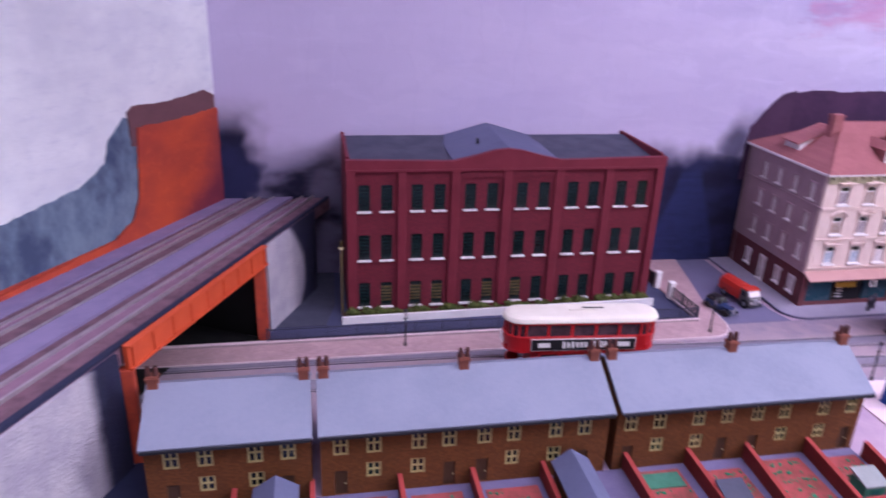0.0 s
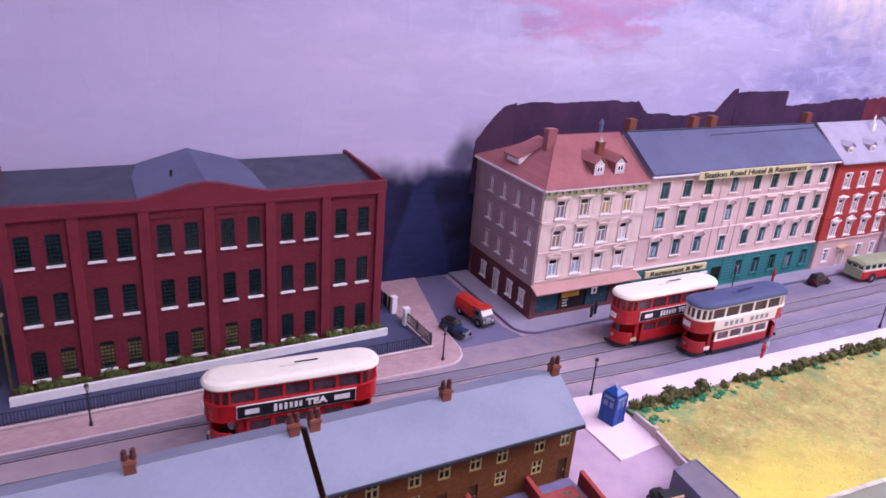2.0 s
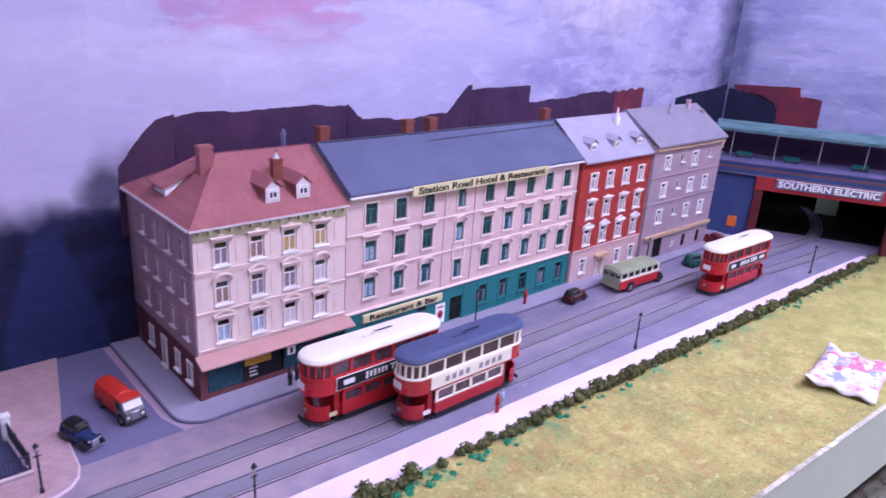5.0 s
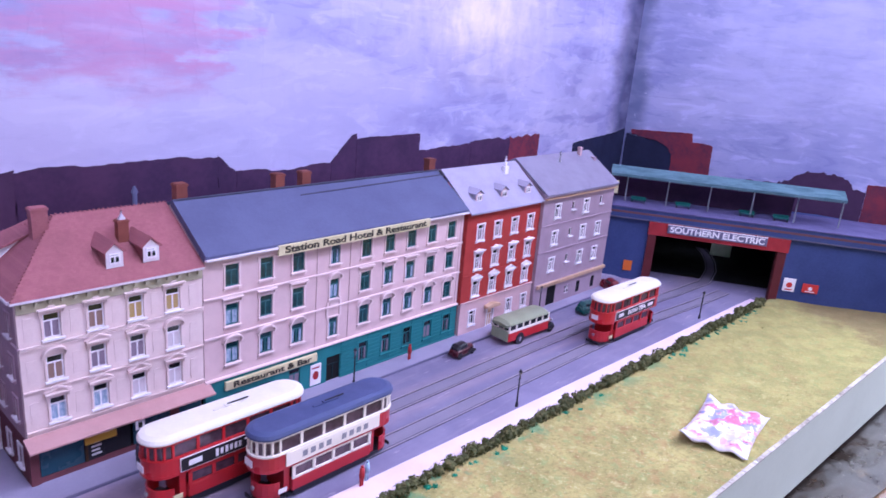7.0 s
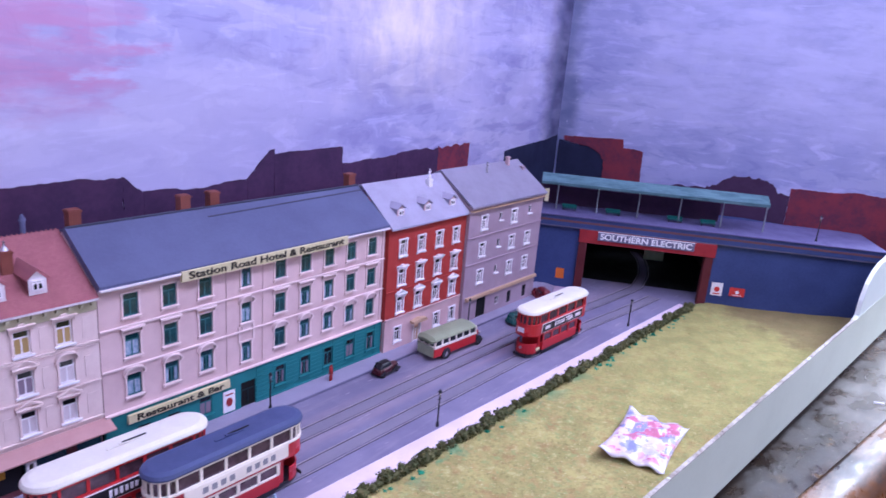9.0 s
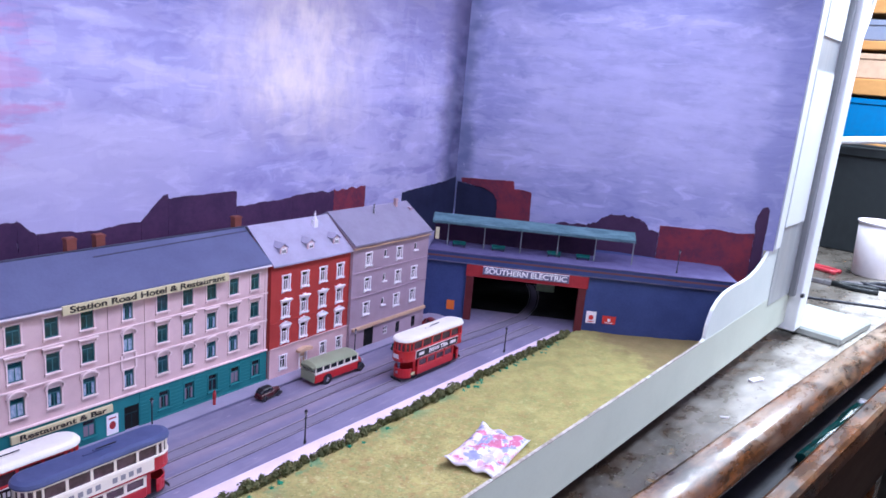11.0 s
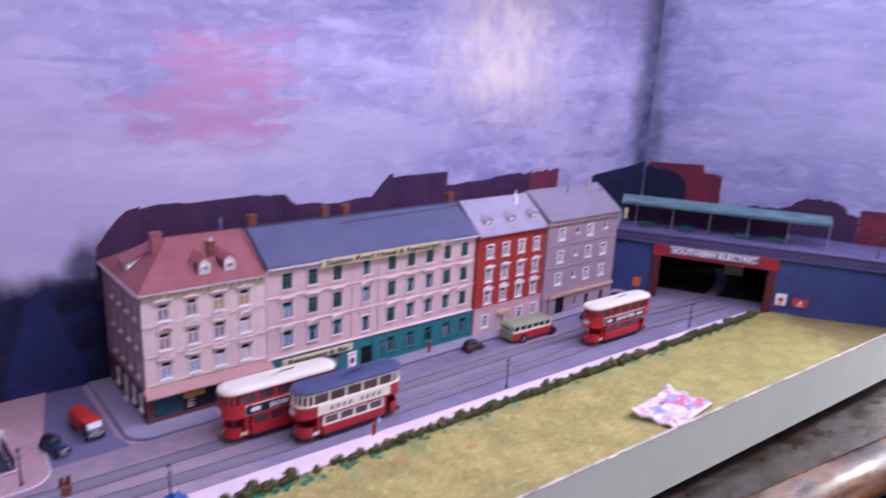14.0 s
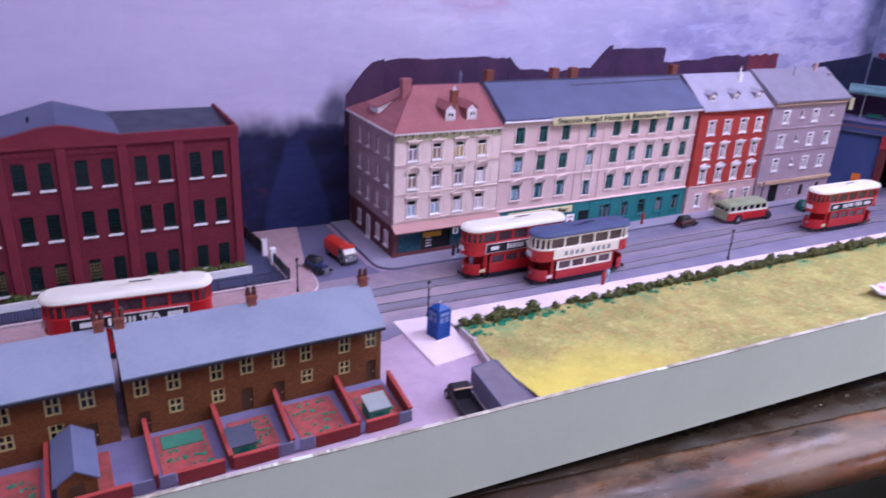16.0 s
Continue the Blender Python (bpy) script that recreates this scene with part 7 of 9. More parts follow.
            arc.append(tuple(c + e2 * 0.03 * math.sin(a) + nrm * 0.03 * (1.0 - math.cos(a))))
        inner = [tuple(q + nrm * 0.085), tuple(p + nrm * 0.085)]
        slab(bm, [tuple(p)] + arc + inner, 0.0, Z - 0.0006)
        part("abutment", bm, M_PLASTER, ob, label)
    abutment(Vector((-0.5375, 0.0060)), Vector((-0.4845, 0.118)), "pale plaster abutment wall")
    bm = bmesh.new()
    slab(bm, [(-0.6200, -0.1735), (-0.7410, -0.4315), (-0.9, -0.43), (-0.72, -0.14)][::-1], 0.0, Z - 0.0006)
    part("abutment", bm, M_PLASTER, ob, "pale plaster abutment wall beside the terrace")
    # black panels and floor slabs stand in for the shade under the bridge
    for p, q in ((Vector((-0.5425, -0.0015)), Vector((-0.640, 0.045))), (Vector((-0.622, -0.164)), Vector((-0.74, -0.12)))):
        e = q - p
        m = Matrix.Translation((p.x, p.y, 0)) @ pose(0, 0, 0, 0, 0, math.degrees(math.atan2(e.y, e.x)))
        part("black_lining", boxed(0, e.length, -0.001, 0.001, 0, 0.0755, 0, m), M_PITCH, ob, "black lining for the dark under the bridge")
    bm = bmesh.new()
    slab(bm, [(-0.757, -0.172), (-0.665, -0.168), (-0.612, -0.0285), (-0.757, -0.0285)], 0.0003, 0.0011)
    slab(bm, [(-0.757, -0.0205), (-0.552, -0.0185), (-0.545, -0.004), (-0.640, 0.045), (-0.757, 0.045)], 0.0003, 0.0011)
    part("blackened_floor", bm, M_PITCH, ob, "black ground slabs for the shade below the bridge")
    # navy slab paints in the deep shade beside the terrace
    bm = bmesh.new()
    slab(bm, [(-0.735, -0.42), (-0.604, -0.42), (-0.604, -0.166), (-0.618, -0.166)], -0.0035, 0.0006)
    part("painted_ground", bm, M_NAVY_PAINT_SHADE, ob, "navy slab for the deep shade on the ground beside the terrace")
    part("dark_backing", boxed(-0.760, -0.758, -0.17, 0.0, 0.0, 0.075), M_PITCH, ob, "black backing for the dark space below the bridge")


viaduct()


# ---- station bridge at the street's far end ----
BR = Matrix.Translation((0.885, -0.115, 0)) @ pose(0, 0, 0, 0, 0, -59.9)


def on_face(x, y):
    v = BR.inverted() @ Vector((x, y, 0))
    return v.x


def station_bridge():
    ob = base("station_bridge", BR, "blue-grey station bridge with maroon portal over the street", "bridge")
    ul, ur = on_face(0.8365, -0.0305), on_face(0.9325, -0.1965)
    il, ir = ul + 0.011, ur - 0.011
    a, b = -0.165, 0.327
    part("wall", pierced(a, b, -0.004, 0.0945, [((ul + ur) / 2, 0.0455, ur - ul - 0.002, 0.099)], 0.012), M_BRIDGEGREY, ob, "blue-grey plaster wall")
    part("beam", boxed(ul - 0.002, ur + 0.003, -0.006, 0.004, 0.0745, 0.0945, 0.0006), M_MAROON, ob, "maroon portal beam")
    for x0, x1 in ((ul - 0.001, il), (ir, ur + 0.001)):
        part("portal_post", boxed(x0, x1, -0.005, 0.008, -0.002, 0.0743, 0.0006), M_DARKCOL, ob, "dark maroon portal post")
    s0, s1 = on_face(0.8487, -0.0524), on_face(0.9180, -0.1720)
    sg = part("name_board", boxed(s0, s1, -0.0082, -0.0062, 0.0808, 0.0928, 0.0002), M_GREYSHED, ob, "grey name board with white capitals")
    part("board_edge", boxed(s0, s1, -0.0080, -0.0062, 0.0930, 0.0938), M_WHITE, ob)
    lettering("SOUTHERN ELECTRIC", 0.0122, M_WHITE, sg, pose((s0 + s1) / 2, -0.0085, 0.0868) @ UPRIGHT, (s1 - s0) * 0.95, 0.00035)
    # black walls, unseen roof and floor colour in the dark under the bridge
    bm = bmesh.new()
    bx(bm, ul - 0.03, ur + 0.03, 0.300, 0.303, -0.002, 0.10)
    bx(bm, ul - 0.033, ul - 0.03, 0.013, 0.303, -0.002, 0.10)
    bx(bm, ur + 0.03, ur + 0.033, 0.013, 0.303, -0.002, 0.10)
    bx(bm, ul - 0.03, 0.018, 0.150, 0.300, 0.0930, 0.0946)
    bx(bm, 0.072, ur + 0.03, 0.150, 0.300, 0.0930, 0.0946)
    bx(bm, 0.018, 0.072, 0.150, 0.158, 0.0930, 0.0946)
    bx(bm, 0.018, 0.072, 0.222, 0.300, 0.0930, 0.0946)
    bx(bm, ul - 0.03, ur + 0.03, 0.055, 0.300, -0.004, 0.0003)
    part("dark_tunnel", bm, M_PITCH, ob, "black box for the unlit space behind the portal")
    part("far_panel", boxed(0.027, 0.061, 0.2065, 0.2085, -0.0004, 0.090), M_PALEGREEN, ob, "pale green panel deep behind the portal")
    part("tunnel_road", boxed(ul - 0.03, ur + 0.03, 0.0, 0.300, -0.006, -0.0006), M_ROAD, ob)
    # deck, edge and platform
    part("deck", boxed(a, b, -0.004, 0.150, 0.0947, 0.1060), M_BRIDGEGREY, ob)
    part("deck_edge", boxed(a, b, -0.0065, -0.0042, 0.0965, 0.1110, 0.0004), M_BRIDGEGREY, ob)
    part("edge_course", boxed(a, b, -0.0085, -0.0040, 0.1112, 0.1130, 0.0003), M_DECK, ob, "pale coping line")
    part("platform", boxed(a, b, -0.0038, 0.110, 0.1062, 0.1105), M_DECK, ob, "lilac-grey platform")
    part("lower_course", boxed(a, b, -0.0060, -0.0002, 0.0947, 0.0962), M_GREYSHED, ob)
    part("edge_stripe", boxed(a, b, -0.0070, -0.0066, 0.1030, 0.1062), M_BRICKBROWN, ob, "brown line along the deck edge")


station_bridge()


def canopy():
    ob = base("platform_canopy", BR, "long pale green platform canopy on thin posts", "canopy")
    v0, v1 = -0.164, 0.167
    y0, y1 = 0.028, 0.070
    bm = bmesh.new()
    prof = [(y0, 0.1512), (y0, 0.1545), ((y0 + y1) / 2, 0.1640), (y1, 0.1560), (y1, 0.1500), (y1 - 0.002, 0.1500), (y1 - 0.002, 0.1545), ((y0 + y1) / 2, 0.1620), (y0 + 0.002, 0.1530), (y0 + 0.002, 0.1512)]
    n = len(prof)
    A = [bm.verts.new((v0, y, z)) for y, z in prof]
    B = [bm.verts.new((v1, y, z)) for y, z in prof]
    for i in range(n):
        bm.faces.new((A[i], A[(i + 1) % n], B[(i + 1) % n], B[i]))
    part("roof", bm, M_GREENROOF, ob, "pale green roof")
    bm = bmesh.new()
    for k in range(100):
        x = v0 + (v1 - v0) * (k + 0.5) / 100
        bx(bm, x - 0.0011, x + 0.0011, y0 - 0.0006, y0 - 0.0001, 0.1500, 0.1545)
    part("valance", bm, M_GREENROOF, ob, "pale green boarded valance")
    for k in range(6):
        x = v0 + 0.026 + k * 0.0610
        if x > v1:
            break
        bm = bmesh.new()
        rod(bm, 0.0011, 0.0009, 0.1105, 0.1600, x, (y0 + y1) / 2 - 0.008, 8)
        part("post", bm, M_PALEFELT, ob)
    for k, x in enumerate((-0.118, -0.052, 0.04, 0.088)):
        b = base("platform_bench", BR @ pose(x, 0.040, 0.1105), "dark green platform bench", "bench", "platform benches")
        part("seat", boxed(-0.011, 0.011, -0.003, 0.003, 0.0040, 0.0048), M_GREENDARK, b)
        part("backrest", boxed(-0.011, 0.011, 0.003, 0.0038, 0.0045, 0.0090), M_GREENDARK, b)
        for s in (-0.009, 0.009):
            part("leg", boxed(s - 0.0005, s + 0.0005, -0.0025, 0.0025, 0, 0.0040), M_IRON, b)
    w = lone("platform_wall", boxed(-0.165, 0.11, 0.078, 0.082, 0.1105, 0.150), M_ROOFTOPS, "dark maroon wall behind the platform", "wall", m=BR)
    lone("station_notice", boxed(-0.157, -0.151, 0.020, 0.0215, 0.125, 0.1445, 0.0003), M_SIGN, "yellow notice board below the canopy end", "notice board", m=BR)


canopy()


def poster(x, y, z0, z1, half, material, label, mark=None):
    u = on_face(x, y)
    ob = base("wall_poster", BR @ pose(u, -0.0012, (z0 + z1) / 2), label, "poster", "bridge posters")
    h = (z1 - z0) / 2
    part("paper", boxed(-half, half, -0.0008, 0.0008, -h, h), material, ob)
    if mark:
        bm = bmesh.new()
        rod(bm, h * 0.42, h * 0.42, 0, 0.0004, 0, 0, 14, pose(0, -0.0008, 0, 90))
        part("roundel", bm, mark, ob)
        part("bar", boxed(-half * 0.6, half * 0.6, -0.0011, -0.0008, -h * 0.8, -h * 0.62), mark, ob)


poster(0.8245, -0.0107, 0.0135, 0.0290, 0.0062, M_POSTER_O, "orange poster on the bridge wall")
poster(0.9400, -0.2090, 0.0175, 0.0370, 0.0080, M_WHITE, "white poster with a red disc", M_POSTER_R)
poster(0.9545, -0.2340, 0.0192, 0.0322, 0.0105, M_POSTER_R, "red enamel sign with white script", M_WHITE)


# ---- street furniture ----
def street_lamp(h=0.0385, label="dark iron street lamp with glass lantern", grp="street lamps"):
    ob = base("street_lamp", pose(0, 0, 0), label, "street lamp", grp)
    bm = bmesh.new()
    rod(bm, 0.0017, 0.0012, 0.0, 0.0045, seg=10)
    rod(bm, 0.0008, 0.0006, 0.0045, h * 0.80, seg=8)
    rod(bm, 0.0010, 0.0010, h * 0.55, h * 0.57, seg=8)
    bx(bm, -0.0024, 0.0024, -0.0003, 0.0003, h * 0.74, h * 0.755)
    part("post", bm, M_IRON, ob)
    bm = bmesh.new()
    rod(bm, 0.0009, 0.0018, h * 0.80, h * 0.93, seg=6)
    ln = part("lantern", bm, M_CHROME, ob, "pale glass lantern")
    bm = bmesh.new()
    rod(bm, 0.0021, 0.0004, h * 0.93, h, seg=6)
    part("cap", bm, M_IRON, ln)
    return ob


lamp = street_lamp()
lamp.matrix_basis = pose(0.3740, -0.1490, 0.0022)
for x, y, z in ((-0.0253, -0.1375, 0.0), (-0.1230, -0.0405, 0.0), (-0.4184, -0.0330, 0.0), (0.2795, -0.0210, 0.0022), (0.7555, -0.1600, 0.0022), (0.5850, -0.0210, 0.0022)):
    copy_thing(lamp, pose(x, y, z))
pl = copy_thing(lamp, BR @ pose(on_face(1.0261, -0.3066), 0.022, 0.1105))
tagged(pl, "dark iron platform lamp", "street lamp", "platform lamps")


def figure(x, y, z, coat, label):
    """A cast model figure: one plain mesh."""
    bm = bmesh.new()
    for s in (-0.0011, 0.0011):
        rod(bm, 0.0011, 0.0012, 0.0, 0.0100, s, 0, 8)
    rod(bm, 0.0027, 0.0022, 0.0090, 0.0180, 0, 0, 8)
    ball(bm, 0.0017, 0, 0, 0.0202, 1)
    lone("model_figure", bm, coat, label, "figurine", "cast street figurines", m=pose(x, y, z) @ Matrix.Diagonal((0.82, 0.82, 0.82, 1)), smooth=True)


figure(0.1812, -0.1485, 0.0022, M_FIGRED, "plain cast figurine painted red")
figure(0.1885, -0.1460, 0.0022, M_FIGBLUE, "plain cast figurine painted pale blue")
figure(0.3605, -0.0150, 0.0022, M_FIGRED, "plain cast figurine painted red")
figure(0.0690, -0.0175, 0.0022, M_FIG, "plain cast figurine painted dark blue")
figure(0.0780, -0.0130, 0.0022, M_FIG, "plain cast figurine painted dark blue")


def police_box():
    ob = base("police_box", pose(-0.0330, -0.1740, 0.0008, 0, 0, 12) @ Matrix.Diagonal((0.84, 0.84, 0.97, 1)), "blue police box with stepped roof", "police box")
    part("base_step", boxed(-0.0095, 0.0095, -0.0095, 0.0095, 0, 0.0014, 0.0003), M_BLUEBOX, ob)
    bm = bmesh.new()
    bx(bm, -0.0082, 0.0082, -0.0082, 0.0082, 0.0014, 0.0270)
    part("body", bm, M_BLUEBOX, ob)
    for k in range(4):
        m = pose(0, 0, 0, 0, 0, 90 * k)
        for x in (-0.0038, 0.0038):
            for z in (0.0055, 0.0110):
                part("door_panel", boxed(x - 0.0026, x + 0.0026, -0.0087, -0.0082, z - 0.0022, z + 0.0022, 0, m), M_BLUEBOX, ob)
            part("window", boxed(x - 0.0026, x + 0.0026, -0.0086, -0.0082, 0.0160, 0.0212, 0, m), M_BOXPANE, ob)
        part("sign_panel", boxed(-0.0065, 0.0065, -0.0090, -0.0082, 0.0232, 0.0258, 0, m), M_BOXPANE, ob)
        for s in (-1, 1):
            part("corner_post", boxed(s * 0.0074 - 0.0012, s * 0.0074 + 0.0012, -0.0092, -0.0082, 0.0014, 0.0270, 0, m), M_BLUEBOX, ob)
    part("roof", boxed(-0.0080, 0.0080, -0.0080, 0.0080, 0.0270, 0.0292, 0.0003), M_BLUEBOX, ob)
    bm = bmesh.new()
    rod(bm, 0.0100, 0.0028, 0.0292, 0.0330, seg=4, m=pose(0, 0, 0, 0, 0, 45))
    part("roof_top", bm, M_BLUEBOX, ob)
    bm = bmesh.new()
    rod(bm, 0.0010, 0.0008, 0.0330, 0.0355, seg=8)
    part("lamp", bm, M_OFFWHITE, ob)


police_box()


def corner_walls():
    ob = base("block_store", pose(0, 0, 0), "low blue-grey walled store with dark flat roof", "store")
    out = [(-0.0485, -0.2585), (-0.0560, -0.3200), (-0.0270, -0.3225), (-0.0235, -0.2560)]
    inn = [(-0.0473, -0.2597), (-0.0546, -0.3188), (-0.0283, -0.3212), (-0.0247, -0.2573)]
    for k in range(4):
        bm = bmesh.new()
        a, b, c, d = out[k], out[(k + 1) % 4], inn[(k + 1) % 4], inn[k]
        slab(bm, [a, b, c, d], 0.0, 0.0185)
        part("wall", bm, M_GREYSHED, ob)
    bm = bmesh.new()
    slab(bm, inn, 0.002, 0.0178)
    part("roof", bm, M_ROOFFELT, ob, "dark felt roof")
    wl = base("garden_wall", pose(0, 0, 0), "low pale lilac stone wall beside the grass", "wall")
    for k, (xa, ya, xb, yb) in enumerate(((-0.0130, -0.1800, -0.0132, -0.2035), (-0.0140, -0.2075, -0.0225, -0.2550))):
        d = Vector((xb - xa, yb - ya, 0))
        m = Matrix.Translation((xa, ya, 0)) @ pose(0, 0, 0, 0, 0, math.degrees(math.atan2(d.y, d.x)))
        part("stonework", boxed(0, d.length, -0.0012, 0.0012, 0, 0.0075, 0.0003, m), M_STONEWALL, wl)
    part("end_pier", boxed(-0.0160, -0.0118, -0.2075, -0.2036, 0, 0.0098, 0.0004), M_STONEWALL, wl)


corner_walls()


# ---- trams ----
def stadium(x0, x1, w, e, seg=7):
    """A plan with straight sides and bowed ends, counter-clockwise."""
    pts = [(x1 - e + e * math.sin(math.pi * k / seg), -w / 2 * math.cos(math.pi * k / seg)) for k in range(seg + 1)]
    return pts + [(x0 + e - e * math.sin(math.pi * k / seg), w / 2 * math.cos(math.pi * k / seg)) for k in range(seg + 1)]


def tram(x, y, rz, label, roof, body, upper, trim, white_board):
    ob = base("tram", pose(x, y, 0.0006, 0, 0, rz), label, "tram", "double-deck trams")
    L, W, E = 0.1290, 0.0290, 0.0150
    # running gear
    part("underframe", boxed(0.026, L - 0.026, -0.0085, 0.0085, 0.0030, 0.0085), M_IRON, ob)
    for x0 in (0.022, 0.040, 0.078, 0.096):
        for s in (-1, 1):
            bm = bmesh.new()
            rod(bm, 0.0042, 0.0042, -0.0010, 0.0010, 0, 0, 14, pose(x0 + 0.0055, s * 0.0082, 0.0042, 90))
            part("wheel", bm, M_IRON, ob)
    for s in (-1, 1):
        part("lifeguard", boxed(0.030, L - 0.030, s * 0.0118 - 0.0004, s * 0.0118 + 0.0004, 0.0015, 0.0070), M_IRON, ob)
    # platforms and bowed dashes at both ends
    for end in (0, 1):
        a, b = (0.0030, 0.0300) if end == 0 else (L - 0.0300, L - 0.0030)
        pts = stadium(0.0030, L - 0.0030, 0.0255, 0.0140)
        keep = [p for p in pts if (p[0] <= 0.0305 if end == 0 else p[0] >= L - 0.0305)]
        bm = bmesh.new()
        tip = [p for p in stadium(0.0030, L - 0.0030, 0.0255, 0.0140, 10) if (p[0] < 0.0172 if end == 0 else p[0] > L - 0.0172)]
        cx = 0.0175 if end == 0 else L - 0.0175
        inner = [((p[0] - cx) * 0.90 + cx, p[1] * 0.93) for p in tip]
        slab(bm, tip + inner[::-1], 0.0055, 0.0185)
        part("dash", bm, body, ob, "bowed driver's dash")
        bm = bmesh.new()
        slab(bm, [(cx + (0.012 if end == 0 else -0.012), -0.0122)] + tip + [(cx + (0.012 if end == 0 else -0.012), 0.0122)] if end == 0 else [(cx - 0.012, 0.0122)] + tip[:0] + [(cx - 0.012, -0.0122)] + tip, 0.0050, 0.0066)
        part("platform", bm, M_IRON, ob)
        bm = bmesh.new()
        rod(bm, 0.0018, 0.0018, 0, 0.0012, 0, 0, 12, pose(0.0030 if end == 0 else L - 0.0030, 0, 0.0135, 0, -90 if end == 0 else 90))
        part("headlamp", bm, M_CHROME, ob)
        fx = 0.0012 if end == 0 else L - 0.0022
        part("fender", boxed(fx, fx + 0.0010, -0.0085, 0.0085, 0.0030, 0.0062, 0.0003), M_IRON, ob)
        part("stair_panel", boxed((0.0215 if end == 0 else L - 0.0265), (0.0265 if end == 0 else L - 0.0215), -0.011, 0.011, 0.0066, 0.0300), body, ob)
    # lower saloon
    s0, s1 = 0.0270, L - 0.0270
    part("lower_panel", boxed(s0, s1, -W / 2 + 0.0005, W / 2 - 0.0005, 0.0072, 0.0172, 0.0005), body, ob, "glossy red rocker panel")
    part("lower_glass", boxed(s0 + 0.0010, s1 - 0.0010, -W / 2 + 0.0016, W / 2 - 0.0016, 0.0172, 0.0285), M_TRAMGLASS, ob)
    n = 4
    for s in (-1, 1):
        for k in range(n + 1):
            cx = s0 + 0.0014 + (s1 - s0 - 0.0028) * k / n
            part("pillar", boxed(cx - 0.0013, cx + 0.0013, s * (W / 2 - 0.0012) - 0.0006, s * (W / 2 - 0.0012) + 0.0006, 0.0170, 0.0288), trim, ob)
        for z in (0.0170, 0.0268):
            part("window_rail", boxed(s0, s1, s * (W / 2 - 0.0011) - 0.0005, s * (W / 2 - 0.0011) + 0.0005, z, z + 0.0016), trim, ob)
    # between decks
    bm = bmesh.new()
    slab(bm, stadium(0.0, L, W, E, 12), 0.0290, 0.0312)
    part("deck_floor", bm, body, ob)
    bm = bmesh.new()
    slab(bm, stadium(0.0003, L - 0.0003, W - 0.0005, E, 12), 0.0312, 0.0420)
    part("upper_panel", bm, upper, ob)
    bm = bmesh.new()
    slab(bm, stadium(-0.0003, L + 0.0003, W + 0.0006, E, 12), 0.0418, 0.0432)
    part("waist_rail", bm, trim, ob)
    # upper saloon
    bm = bmesh.new()
    slab(bm, stadium(0.0018, L - 0.0018, W - 0.0034, E - 0.0012, 12), 0.0432, 0.0540)
    part("upper_glass", bm, M_TRAMGLASS, ob)
    ring = stadium(0.0006, L - 0.0006, W - 0.0010, E, 8)
    for k, (px, py) in enumerate(ring):
        part("pillar", boxed(-0.0008, 0.0008, -0.0008, 0.0008, 0.0430, 0.0542), trim if trim is not body else body, ob, "", pose(px * 0.985 + L / 2 * 0.015, py * 0.955, 0))
    for s in (-1, 1):
        for k in range(1, 5):
            px = E + (L - 2 * E) * k / 5
            part("pillar", boxed(px - 0.0011, px + 0.0011, s * (W / 2 - 0.0014) - 0.0006, s * (W / 2 - 0.0014) + 0.0006, 0.0430, 0.0542), trim, ob)
    bm = bmesh.new()
    slab(bm, stadium(0.0002, L - 0.0002, W - 0.0008, E, 12), 0.0538, 0.0558)
    part("cant_rail", bm, trim if trim is not body else body, ob)
    bm = bmesh.new()
    slab(bm, stadium(-0.0012, L + 0.0012, W + 0.0012, E, 14), 0.0558, 0.0572)
    vs = [bm.verts.new((px * 0.92 + L / 2 * 0.08, py * 0.72, 0.0606)) for px, py in stadium(-0.0012, L + 0.0012, W + 0.0012, E, 14)]
    vm = [bm.verts.new((px * 0.98 + L / 2 * 0.02, py * 0.93, 0.0592)) for px, py in stadium(-0.0012, L + 0.0012, W + 0.0012, E, 14)]
    vb = [bm.verts.new((px, py, 0.0572)) for px, py in stadium(-0.0012, L + 0.0012, W + 0.0012, E, 14)]
    k = len(vs)
    for lo, hi in ((vb, vm), (vm, vs)):
        for i in range(k):
            bm.faces.new((lo[i], lo[(i + 1) % k], hi[(i + 1) % k], hi[i]))
    bm.faces.new(vs)
    part("roof", bm, roof, ob, "domed roof", smooth=False)
    bm = bmesh.new()
    bx(bm, L * 0.42, L * 0.60, -0.0012, 0.0012, 0.0604, 0.0613)
    bx(bm, L * 0.49, L * 0.53, -0.0018, 0.0018, 0.0612, 0.0622)
    part("trolley_plank", bm, roof, ob)
    part("trolley_pole", boxed(L * 0.505, L * 0.64, -0.0004, 0.0004, 0.0621, 0.0629), M_IRON, ob)
    # advertisement boards: plain bars where the brand stands
    for s in (-1, 1):
        m = pose(L / 2, s * (W / 2 + 0.0001), 0.0366, 0, 0, 0 if s < 0 else 180)
        hw = 0.0440
        ad = part("advert_board", boxed(-hw, hw, -0.0009, 0.0, -0.0054, 0.0054), M_WHITE if not white_board else M_TRAMCREAM, ob, "black advert with white marks" if not white_board else "cream advert with grey marks", m)
        if not white_board:
            part("panel", boxed(-hw + 0.0006, hw - 0.0006, -0.0012, -0.0009, -0.0048, 0.0048), M_BLACK, ad)
